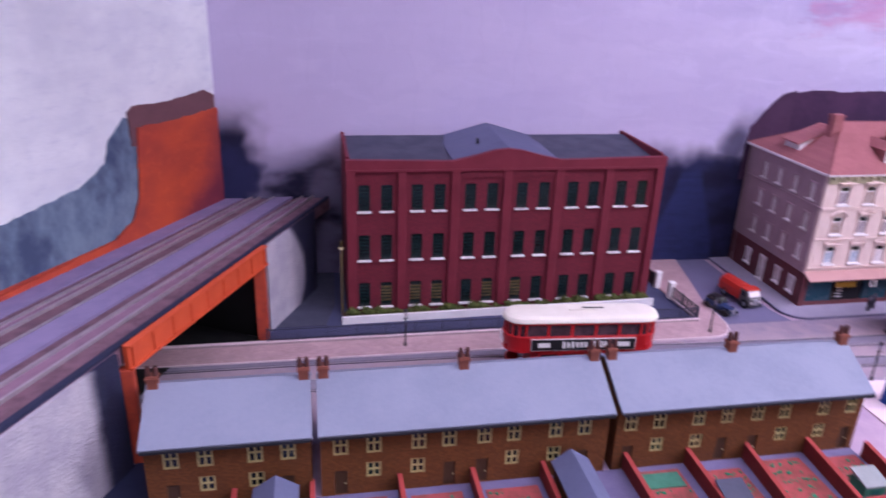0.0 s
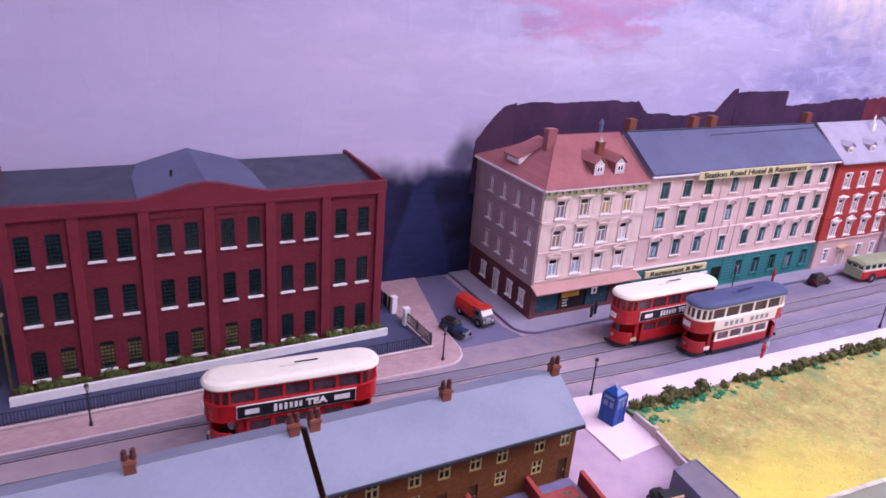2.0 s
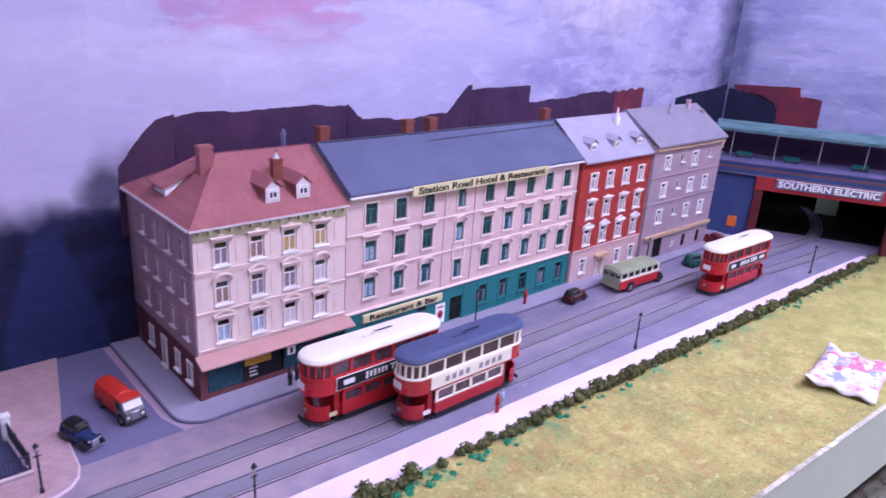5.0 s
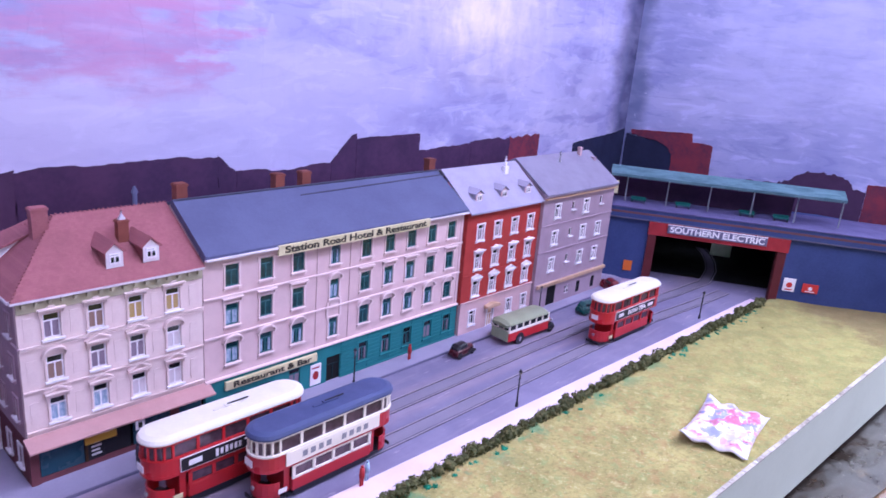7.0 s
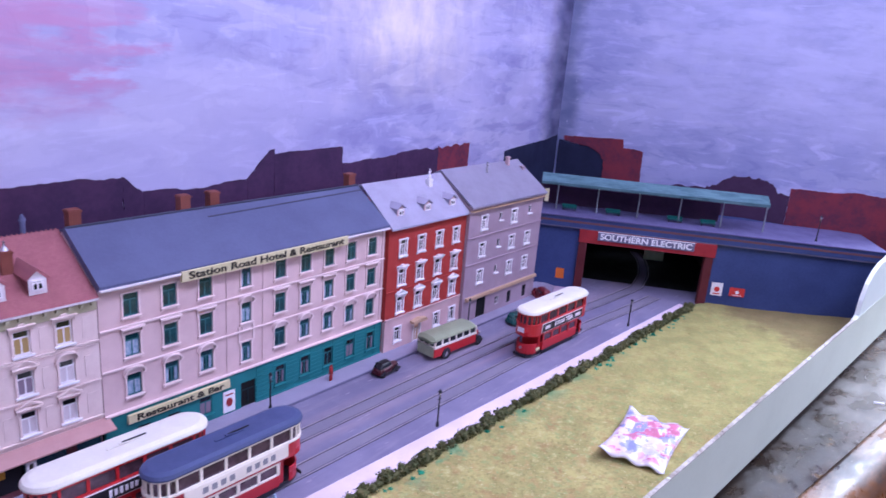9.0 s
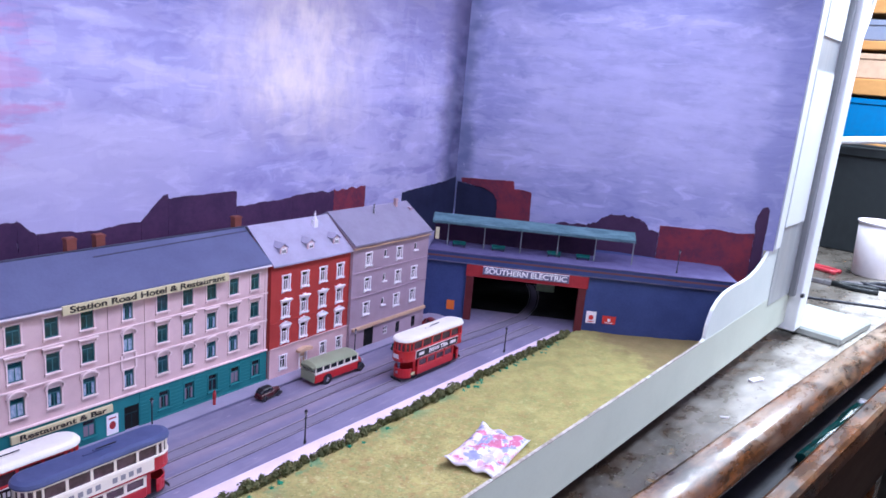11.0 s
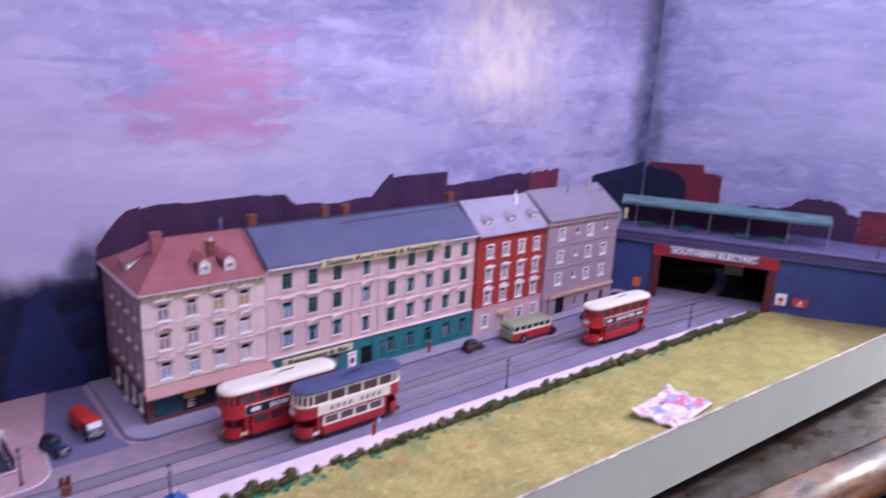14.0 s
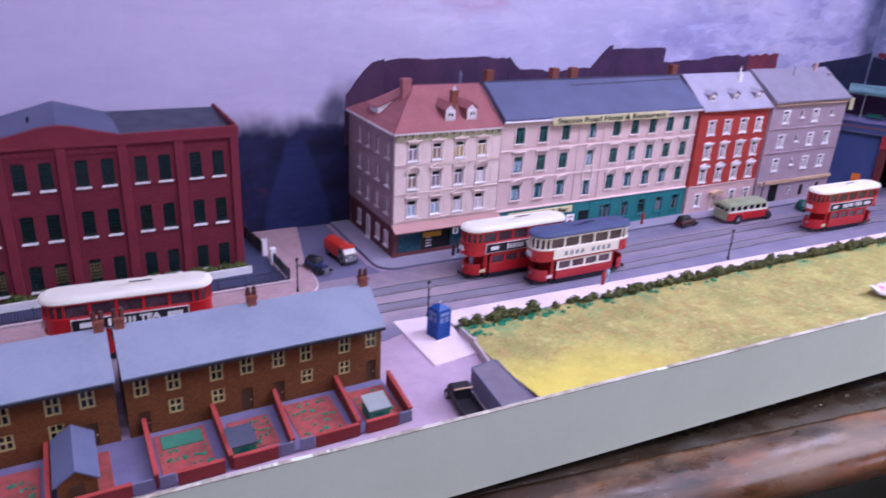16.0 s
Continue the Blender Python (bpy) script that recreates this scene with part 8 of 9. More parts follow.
            for px, ww, hh in ((-0.033, 0.010, 0.0042), (-0.0165, 0.0022, 0.0062), (-0.0128, 0.0022, 0.0050), (-0.0090, 0.0022, 0.0056), (-0.0052, 0.0022, 0.0046), (-0.0016, 0.0022, 0.0050), (0.0018, 0.0022, 0.0046), (0.033, 0.012, 0.0042)):
                part("mark_bar", boxed(px - ww / 2, px + ww / 2, -0.0014, -0.0012, -hh / 2, hh / 2), M_WHITE, ad)
            lettering("TEA", 0.0072, M_WHITE, ad, pose(0.0135, -0.0014, 0) @ UPRIGHT, 0.0165, 0.0003)
        else:
            for i in (0, 1, 2, 3, 5, 6, 7, 8):
                part("mark_bar", boxed(-0.030 + i * 0.0072, -0.030 + i * 0.0072 + 0.0042, -0.0011, -0.0009, -0.0024, 0.0024), M_MARKGREY, ad)
        part("number_bar", boxed(0.0155 if s < 0 else L - 0.0225, 0.0225 if s < 0 else L - 0.0155, s * 0.0134 - 0.0004, s * 0.0134 + 0.0004, 0.0095, 0.0130), M_SIGN if not white_board else M_OFFWHITE, ob)
    part("route_plate", boxed(0.0265 - 0.0275, 0.0265 - 0.0269, -0.0045, 0.0045, 0.0335, 0.0390), M_OFFWHITE, ob)


tram(0.0470, -0.0728, -0.3, "red double-deck tram with white roof on the far track", M_TRAMROOF, M_TRAMRED, M_TRAMRED, M_TRAMRED, False)
tram(0.1060, -0.1130, -0.3, "red and cream double-deck tram with grey roof", M_TRAMGREY, M_TRAMDARK, M_TRAMDARK, M_TRAMCREAM, True)
tram(-0.3450, -0.0905, -4.2, "red double-deck tram with white roof beside the works", M_TRAMROOF, M_TRAMRED, M_TRAMRED, M_TRAMRED, False)
tram(0.5600, -0.1150, -2.0, "red double-deck tram with white roof nearing the bridge", M_TRAMROOF, M_TRAMRED, M_TRAMRED, M_TRAMRED, False)


# ---- road vehicles ----
def wheels(ob, spots, r, wide, hub=None):
    for x, y in spots:
        bm = bmesh.new()
        rod(bm, r, r, -wide / 2, wide / 2, 0, 0, 14, pose(x, y, r, 90))
        w = part("wheel", bm, M_TYRE, ob)
        bm = bmesh.new()
        rod(bm, r * 0.5, r * 0.5, -wide / 2 - 0.0002, wide / 2 + 0.0002, 0, 0, 10, pose(x, y, r, 90))
        part("hub", bm, hub or M_CHROME, w)


def loft(bm, sections):
    """A skin through cross-sections, each a list of as many points; both ends capped."""
    rings = [[bm.verts.new(p) for p in s] for s in sections]
    n = len(rings[0])
    for a, b in zip(rings, rings[1:]):
        for i in range(n):
            bm.faces.new((a[i], a[(i + 1) % n], b[(i + 1) % n], b[i]))
    bm.faces.new(rings[0][::-1])
    bm.faces.new(rings[-1])


def arch(x, hw, z0, z1, r=0.35, k=5):
    """A body section across x: straight sides and a rounded top."""
    pts = [(x, -hw, z0)]
    for i in range(k + 1):
        a = math.pi * (1 - i / k)
        pts.append((x, hw * math.cos(a) * (1.0 if 0 < i < k else 1.0), z1 - hw * r + hw * r * math.sin(a)))
    return pts + [(x, hw, z0)]


def old_car(x, y, rz, size, body, roof, label):
    """A thirties saloon about 40 mm long, bonnet towards +x."""
    ob = base("car", pose(x, y, 0.0003, 0, 0, rz) @ Matrix.Diagonal((size, size, size, 1)), label, "car", "parked cars")
    bm = bmesh.new()
    loft(bm, [arch(-0.019, 0.0064, 0.004, 0.010), arch(-0.017, 0.0072, 0.0035, 0.0125), arch(0.004, 0.0074, 0.0035, 0.0125), arch(0.006, 0.0058, 0.004, 0.0118), arch(0.0195, 0.0042, 0.004, 0.0108)])
    part("body", bm, body, ob)
    bm = bmesh.new()
    loft(bm, [arch(-0.0175, 0.0056, 0.0115, 0.0150), arch(-0.0130, 0.0062, 0.0120, 0.0185), arch(0.0020, 0.0062, 0.0120, 0.0188), arch(0.0045, 0.0058, 0.0118, 0.0150)])
    cab = part("cab", bm, roof, ob)
    for s in (-1, 1):
        for x0, x1 in ((-0.0125, -0.0060), (-0.0050, 0.0015)):
            part("side_window", boxed(x0, x1, s * 0.0063 - 0.0003, s * 0.0063 + 0.0003, 0.0132, 0.0165), M_GLASS, cab)
        bm = bmesh.new()
        loft(bm, [arch(-0.018, 0.0019, 0.003, 0.0060), arch(-0.012, 0.0022, 0.003, 0.0088), arch(-0.006, 0.0019, 0.003, 0.0045), arch(0.006, 0.0019, 0.003, 0.0045), arch(0.0135, 0.0022, 0.003, 0.0088), arch(0.0200, 0.0018, 0.003, 0.0060)])
        part("wing", bm, roof, ob, "", pose(0, s * 0.0066, 0))
        bm = bmesh.new()
        ball(bm, 0.0014, 0.0185, s * 0.0046, 0.0092, 1)
        part("headlight", bm, M_CHROME, ob)
    part("windscreen", boxed(-0.0003, 0.0003, -0.0050, 0.0050, 0.0, 0.0042, 0, pose(0.0043, 0, 0.0128, 0, -18)), M_GLASS, ob)
    part("grille", boxed(0.0193, 0.0201, -0.0032, 0.0032, 0.0042, 0.0102, 0.0003), M_CHROME, ob)
    part("bumper", boxed(0.0212, 0.0218, -0.0072, 0.0072, 0.0035, 0.0046), M_CHROME, ob)
    wheels(ob, [(-0.012, -0.0068), (-0.012, 0.0068), (0.0135, -0.0068), (0.0135, 0.0068)], 0.0038, 0.0022)
    return ob


old_car(-0.0875, 0.0030, -72, 0.86, M_BLUECAR, M_DARKCAR, "small dark blue and black saloon parked beside the lorry")
old_car(0.4180, -0.0385, 4, 0.84, M_DUSKCAR, M_DARKCAR, "small dark maroon and black saloon at the kerb")
old_car(0.6500, -0.0545, -14, 0.9, M_TEALCAR, M_TEALCAR, "small dark green saloon on the street")
old_car(0.7520, -0.0255, 60, 1.0, M_MAROONCAR, M_MAROONCAR, "small dark red saloon beside the grey house")


def tank_lorry():
    ob = base("lorry", pose(-0.0530, 0.0250, 0.0003, 0, 0, -82) @ Matrix.Diagonal((0.92, 0.92, 0.92, 1)), "orange-red van-bodied lorry with grey cab", "lorry")
    part("chassis", boxed(-0.024, 0.026, -0.0055, 0.0055, 0.0045, 0.0068), M_IRON, ob)
    bm = bmesh.new()
    loft(bm, [arch(-0.0260, 0.0085, 0.0070, 0.0215, 0.8), arch(-0.0245, 0.0094, 0.0066, 0.0235, 0.8), arch(0.0085, 0.0094, 0.0066, 0.0235, 0.8), arch(0.0100, 0.0088, 0.0070, 0.0225, 0.8)])
    part("van_body", bm, M_LORRYORANGE, ob, "orange-red rounded body", smooth=False)
    bm = bmesh.new()
    loft(bm, [arch(0.0103, 0.0088, 0.0050, 0.0215, 0.3), arch(0.0200, 0.0088, 0.0050, 0.0215, 0.3), arch(0.0245, 0.0082, 0.0050, 0.0150, 0.2), arch(0.0262, 0.0074, 0.0050, 0.0135, 0.2)])
    cab = part("cab", bm, M_LORRYGREY, ob, "weathered grey cab")
    part("cab_roof", boxed(0.0100, 0.0215, -0.0090, 0.0090, 0.0208, 0.0222, 0.0005), M_LORRYORANGE, cab)
    part("windscreen", boxed(-0.0003, 0.0003, -0.0074, 0.0074, 0.0, 0.0062, 0, pose(0.0243, 0, 0.0148, 0, -34)), M_OFFWHITE, cab, "pale windscreen")
    part("grille", boxed(0.0260, 0.0268, -0.0036, 0.0036, 0.0055, 0.0125, 0.0003), M_CHROME, cab)
    for s in (-1, 1):
        part("side_window", boxed(0.0120, 0.0185, s * 0.0089 - 0.0003, s * 0.0089 + 0.0003, 0.0135, 0.0185), M_GLASS, cab)
        bm = bmesh.new()
        ball(bm, 0.0015, 0.0262, s * 0.0060, 0.0085, 1)
        part("headlight", bm, M_OFFWHITE, cab)
    part("bumper", boxed(0.0270, 0.0278, -0.0090, 0.0090, 0.0035, 0.0052), M_IRON, ob)
    wheels(ob, [(-0.015, -0.0078), (-0.015, 0.0078), (0.0195, -0.0078), (0.0195, 0.0078)], 0.0052, 0.0032)


tank_lorry()


def motor_coach():
    ob = base("coach", pose(0.5190, -0.0465, 0.0003, 0, 0, -2.5), "old red and cream coach with sage green roof", "coach")
    L0, L1, hw = -0.0430, 0.0300, 0.0135
    part("lower_panel", boxed(L0, L1, -hw, hw, 0.0055, 0.0165, 0.0006), M_TRAMRED, ob, "red lower panel")
    part("rear_panel", boxed(L0 - 0.0012, L0, -hw + 0.001, hw - 0.001, 0.0060, 0.0185, 0.0004), M_BUSGREEN, ob, "sage green tail")
    part("waist_band", boxed(L0 - 0.0004, L1, -hw - 0.0004, hw + 0.0004, 0.0165, 0.0190), M_TRAMCREAM, ob)
    part("glass", boxed(L0 + 0.0010, L1 - 0.0010, -hw + 0.0010, hw - 0.0010, 0.0190, 0.0262), M_GLASS, ob)
    for s in (-1, 1):
        for k in range(7):
            x = L0 + 0.0010 + (L1 - L0 - 0.0020) * k / 6
            part("pillar", boxed(x - 0.0010, x + 0.0010, s * (hw - 0.0008) - 0.0006, s * (hw - 0.0008) + 0.0006, 0.0188, 0.0264), M_TRAMCREAM, ob)
    for y in (-0.0125, -0.0042, 0.0042, 0.0125):
        part("pillar", boxed(L0, L0 + 0.0014, y - 0.0008, y + 0.0008, 0.0188, 0.0264), M_TRAMCREAM, ob)
    bm = bmesh.new()
    loft(bm, [[(x, y, z) for _, y, z in arch(0, w, 0.0262, h, 0.38, 8)] for x, w, h in ((L0 - 0.0030, 0.0110, 0.0272), (L0 + 0.0010, 0.0140, 0.0308), (L1 - 0.004, 0.0140, 0.0308), (L1 + 0.001, 0.0125, 0.0285))])
    part("roof", bm, M_BUSGREEN, ob, "sage green domed roof")
    bm = bmesh.new()
    loft(bm, [arch(L1, 0.0080, 0.0060, 0.0172, 0.4), arch(L1 + 0.0130, 0.0062, 0.0060, 0.0155, 0.4)])
    part("bonnet", bm, M_TRAMRED, ob, "red bonnet")
    part("radiator", boxed(L1 + 0.0130, L1 + 0.0142, -0.0050, 0.0050, 0.0060, 0.0150, 0.0004), M_CHROME, ob)
    for s in (-1, 1):
        bm = bmesh.new()
        loft(bm, [arch(L1 - 0.003, 0.0030, 0.004, 0.0060), arch(L1 + 0.006, 0.0034, 0.004, 0.0120), arch(L1 + 0.0135, 0.0028, 0.004, 0.0070)])
        part("wing", bm, M_IRON, ob, "", pose(0, s * 0.0102, 0))
        bm = bmesh.new()
        rod(bm, 0.0072, 0.0072, -0.0006, 0.0006, 0, 0, 16, pose(-0.0230, s * 0.0136, 0.0064, 90))
        part("wheel_arch", bm, M_IRON, ob)
        bm = bmesh.new()
        ball(bm, 0.0018, L1 + 0.0120, s * 0.0085, 0.0128, 1)
        part("headlight", bm, M_CHROME, ob)
    part("bumper", boxed(L1 + 0.0152, L1 + 0.0160, -0.0120, 0.0120, 0.0040, 0.0056), M_CHROME, ob)
    wheels(ob, [(-0.0230, -0.0124), (-0.0230, 0.0124), (L1 + 0.006, -0.0112), (L1 + 0.006, 0.0112)], 0.0060, 0.0034)


motor_coach()


def yard_truck():
    ob = base("truck", pose(-0.0690, -0.2845, 0.0003, 0, 0, 83) @ Matrix.Scale(0.86, 4), "black open-backed truck with tan cab lip", "truck")
    part("chassis", boxed(-0.026, 0.024, -0.0070, 0.0070, 0.0040, 0.0062), M_IRON, ob)
    bm = bmesh.new()
    bx(bm, -0.0260, 0.0050, -0.0095, 0.0095, 0.0062, 0.0078)
    for s in (-1, 1):
        bx(bm, -0.0260, 0.0050, s * 0.0092 - 0.0006, s * 0.0092 + 0.0006, 0.0078, 0.0130)
    bx(bm, -0.0264, -0.0252, -0.0095, 0.0095, 0.0078, 0.0130)
    part("load_bed", bm, M_BLACK, ob)
    bm = bmesh.new()
    loft(bm, [arch(0.0055, 0.0088, 0.0060, 0.0190, 0.4), arch(0.0150, 0.0088, 0.0060, 0.0190, 0.4), arch(0.0170, 0.0080, 0.0060, 0.0130, 0.3), arch(0.0270, 0.0062, 0.0060, 0.0115, 0.3)])
    cab = part("cab", bm, M_BLACK, ob)
    part("cab_roof", boxed(0.0050, 0.0155, -0.0090, 0.0090, 0.0188, 0.0198, 0.0004), M_BLACK, cab)
    part("roof_lip", boxed(0.0036, 0.0049, -0.0090, 0.0090, 0.0188, 0.0203, 0.0003), M_TAN, cab, "tan lip at the back of the cab roof")
    part("windscreen", boxed(0.0160, 0.0166, -0.0068, 0.0068, 0.0132, 0.0172), M_GLASS, cab)
    wheels(ob, [(-0.017, -0.0085), (-0.017, 0.0085), (0.0205, -0.0078), (0.0205, 0.0078)], 0.0050, 0.0030)


yard_truck()


# ---- bag of sweets on the grass ----
def sweets_bag():
    bm = bmesh.new()
    nx, ny, a, b = 34, 26, 0.047, 0.0305
    tops = []
    for side in (1, -1):
        rows = []
        for i in range(nx + 1):
            col = []
            for j in range(ny + 1):
                u, v = i / nx * 2 - 1, j / ny * 2 - 1
                fill = max(0.0, (1 - u ** 4) * (1 - v ** 4))
                pinch = 1 - 0.10 * (1 - abs(u)) ** 0.5 * abs(v) ** 6
                x, y = u * a * (1 - 0.06 * (1 - v * v) * abs(u) ** 5), v * b * pinch
                lump = 0.0032 * noise.noise((u * 4.2, v * 3.4, side * 7)) + 0.0014 * noise.noise((u * 11, v * 9, side * 3))
                z = side * (0.0050 * fill ** 0.6) + lump * (0.25 + fill) * (1 if side > 0 else 0.2)
                z += 0.0025 * abs(u) ** 6 * math.sin(v * 9) + 0.0030 * (abs(u) * abs(v)) ** 3
                col.append(bm.verts.new((x, y, z + 0.0075)))
            rows.append(col)
        tops.append(rows)
        for p, q in zip(rows, rows[1:]):
            for j in range(ny):
                bm.faces.new((p[j], p[j + 1], q[j + 1], q[j]))
    bmesh.ops.remove_doubles(bm, verts=list(bm.verts), dist=0.0004)
    lone("sweets_bag", bm, M_BAG, "crumpled clear bag of pink wrapped sweets lying on the grass", "bag", m=pose(0.4870, -0.3050, 0.0035, 0, 0, 8), smooth=True)


sweets_bag()


# ---- front board, end frame and workbench ----
FM = Matrix.Translation((0, -0.3295, 0)) @ pose(0, 0, 0, 0, 0, math.degrees(math.atan2(-0.0731, 1)))


def facia():
    bm = bmesh.new()
    x0, x1, n = -0.75, 1.349, 60
    rnd = random.Random(2)
    rings = []
    for k in range(n + 1):
        x = x0 + (x1 - x0) * k / n
        zt, zb = 0.0271 + 0.0249 * x + rnd.uniform(-0.0004, 0.0004), -0.0397 + 0.0180 * x
        rings.append([bm.verts.new(p) for p in ((x, -0.0015, zb), (x, 0.0015, zb), (x, 0.0015, zt), (x, -0.0015, zt))])
    for p, q in zip(rings, rings[1:]):
        for i in range(4):
            bm.faces.new((p[i], p[(i + 1) % 4], q[(i + 1) % 4], q[i]))
    bm.faces.new(rings[0])
    bm.faces.new(rings[-1][::-1])
    fb = lone("front_board", bm, M_FACIA, "pale grey-green painted front board of the layout", "board", kind="structure", m=FM)
    bm = bmesh.new()
    rnd = random.Random(12)
    for k in range(150):
        x = x0 + (0.90 - x0) * k / 150
        w = (0.90 - x0) / 150
        if rnd.random() < 0.03:
            continue
        zt = 0.0271 + 0.0249 * x
        hull(bm, [(px, py, pz) for pz in (zt - rnd.uniform(0.0, 0.0005), zt + 0.0006) for px, py in ((x, -0.0017), (x + w, -0.0017), (x + w, 0.0017), (x, 0.0017))], BOX)
    part("worn_edge", bm, M_WORN, fb, "chipped brown top edge")
    ef = base("end_frame", FM, "white painted end frame with aluminium channel and curved bracket", "frame")
    prof = [(0.914, 0.052), (0.916, 0.072), (0.926, 0.092), (0.943, 0.104), (0.970, 0.112), (1.006, 0.115), (1.045, 0.1155), (1.080, 0.118), (1.110, 0.125), (1.138, 0.137), (1.155, 0.147), (1.170, 0.160)]
    bm = bmesh.new()
    sheet(bm, [(0.90, 0.045), (1.2066, 0.050), (1.2066, 0.165)] + prof[::-1], -0.0012, 0.0040)
    part("bracket", bm, M_FACIA_LIT, ef, "curved grey-white bracket")
    part("inner_strip", boxed(1.176, 1.206, -0.0042, -0.0015, 0.150, 0.585), M_WHITEWOOD, ef)
    part("channel_return", boxed(1.3362, 1.3515, -0.0120, 0.006, 0.040, 0.585), M_STEELGREY, ef, "dull grey side of the channel")
    part("channel_plate", boxed(1.207, 1.336, -0.0028, 0.004, 0.045, 0.585), M_ALU, ef, "brushed aluminium strip")
    # white panels stand in for reflections on the aluminium strip
    part("plate_cover", boxed(1.212, 1.330, -0.0050, -0.0030, 0.185, 0.445), M_WHITEWOOD, ef)
    part("plate_cover", boxed(1.212, 1.330, -0.0050, -0.0030, 0.500, 0.585), M_WHITEWOOD, ef)
    part("outer_post", boxed(1.3517, 1.408, -0.022, 0.010, -0.0316, 0.640, 0.002), M_WHITEWOOD, ef, "white gloss post")
    part("hook", boxed(1.340, 1.351, -0.028, -0.0222, 0.040, 0.047, 0.001), M_IRON, ef)
    lone("valance", boxed(-0.75, 1.450, -0.014, 0.0, 0.584, 0.690, 0.002), M_WHITEWOOD, "white gloss valance board above the layout front", "board", kind="structure", m=FM)


facia()


def workbench():
    m = Matrix.Translation((0, -0.352, 0)) @ pose(0, 0, 0, 0, 0, -8.4)
    ob = base("workbench", m, "long stained workbench with rounded varnished front edge", "workbench")
    z = -0.050
    part("top", boxed(-0.8, 2.75, 0.0195, 0.34, z - 0.03, z), M_BENCH, ob, "dusty stained bench top")
    part("top", boxed(1.46, 2.75, 0.3402, 1.05, z - 0.03, z), M_BENCH, ob, "dusty stained bench top")
    bm = bmesh.new()
    r = 0.026
    prof = [(0.0190, z)] + [(0.0160 - 0.044 * math.sin(a), z - 0.0003 - r + r * math.cos(a)) for a in [math.pi * k / 16 for k in range(17)]] + [(0.0190, z - 2 * r)]
    n = len(prof)
    A = [bm.verts.new((-0.8, y, zz)) for y, zz in prof]
    B = [bm.verts.new((2.75, y, zz)) for y, zz in prof]
    for i in range(n):
        bm.faces.new((A[i], A[(i + 1) % n], B[(i + 1) % n], B[i]))
    bm.faces.new(A)
    bm.faces.new(B[::-1])
    part("rounded_edge", bm, M_ROLL, ob, "dark varnished rounded wooden edge", smooth=True)
    part("lower_rail", boxed(0.70, 2.75, -0.082, -0.052, z - 0.090, z - 0.046, 0.005), M_ROLL, ob, "scuffed wooden rail")
    part("drawer_front", boxed(0.70, 2.75, -0.078, -0.060, z - 0.240, z - 0.0905, 0.002), M_DRAWER, ob, "dark brown drawer front")
    for x in (1.02, 1.38, 1.90):
        bm = bmesh.new()
        ball(bm, 0.011, x, -0.092, z - 0.125, 2, (1, 0.8, 1))
        rod(bm, 0.005, 0.005, 0.0, 0.012, 0, 0, 10, pose(x, -0.077, z - 0.125, 90))
        part("drawer_knob", bm, M_BLACKPLASTIC, ob, "round black knob", smooth=True)
    # black boards put in to keep the space under the bench dark
    part("drawer_front", boxed(-0.8, 2.75, -0.260, -0.252, z - 0.60, z - 0.12), M_BLACK, ob)
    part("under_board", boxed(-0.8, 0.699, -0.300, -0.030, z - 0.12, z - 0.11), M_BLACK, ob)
    for x in (-0.7, 0.5, 1.6, 2.6):
        part("leg", boxed(x, x + 0.05, -0.05, 0.0, -0.95, z - 0.16), M_ROLL, ob)
    lone("offcut", boxed(-0.014, 0.014, -0.005, 0.005, 0, 0.004, 0.0006), M_WHITE, "white plastic strip lying on the bench", "offcut", "bench offcuts", m=pose(1.081, -0.446, z, 0, 0, -24))
    lone("offcut", boxed(-0.006, 0.006, -0.0014, 0.0014, 0, 0.002, 0.0003), M_WHITE, "thin white plastic sliver lying on the bench", "offcut", "bench offcuts", m=pose(0.900, -0.445, z, 0, 0, -60))
    bt = base("plastic_sleeve", m @ pose(1.17, -0.043, z - 0.082), "crumpled teal plastic sleeve on the ledge under the bench edge", "plastic sleeve")
    bm = bmesh.new()
    rnd = random.Random(5)
    loft(bm, [[(-0.15 + 0.06 * k, (0.012 + rnd.uniform(-0.003, 0.003)) * math.cos(q), 0.012 + (0.008 + rnd.uniform(-0.003, 0.003)) * math.sin(q)) for q in [math.pi * 2 * j / 9 for j in range(9)]] for k in range(6)])
    part("film", bm, M_TEALFILM, bt)
    part("clip", boxed(0.152, 0.172, -0.010, 0.010, 0.003, 0.020, 0.003), M_CHROME, bt, "bright metal clip")
    part("ledge", boxed(0.70, 2.75, -0.0515, 0.015, z - 0.100, z - 0.083), M_BLACK, ob, "dark ledge under the edge")


workbench()


def grip_tool(m, material, label, wide=0.020):
    t = base("hand_tool", m, label, "tool", "bench tools")
    for k in (-1, 1):
        bm = bmesh.new()
        loft(bm, [[(px, k * (py + c[0] * 0.006), 0.006 + c[1] * 0.0055) for c in ((-1, -0.6), (-0.5, -1), (0.5, -1), (1, -0.6), (1, 0.6), (0.5, 1), (-0.5, 1), (-1, 0.6))] for px, py in ((-0.105, wide * 0.8), (-0.085, wide), (-0.05, wide), (-0.02, 0.008), (0.0, 0.004))])
        part("handle", bm, material, t, smooth=True)
    bm = bmesh.new()
    loft(bm, [[(px, c[0] * hw, c[1]) for c in ((-1, 0.001), (1, 0.001), (1, 0.010), (-1, 0.010))] for px, hw in ((0.0005, 0.011), (0.015, 0.010), (0.05, 0.003))])
    part("jaws", bm, M_CHROME, t)
    return t


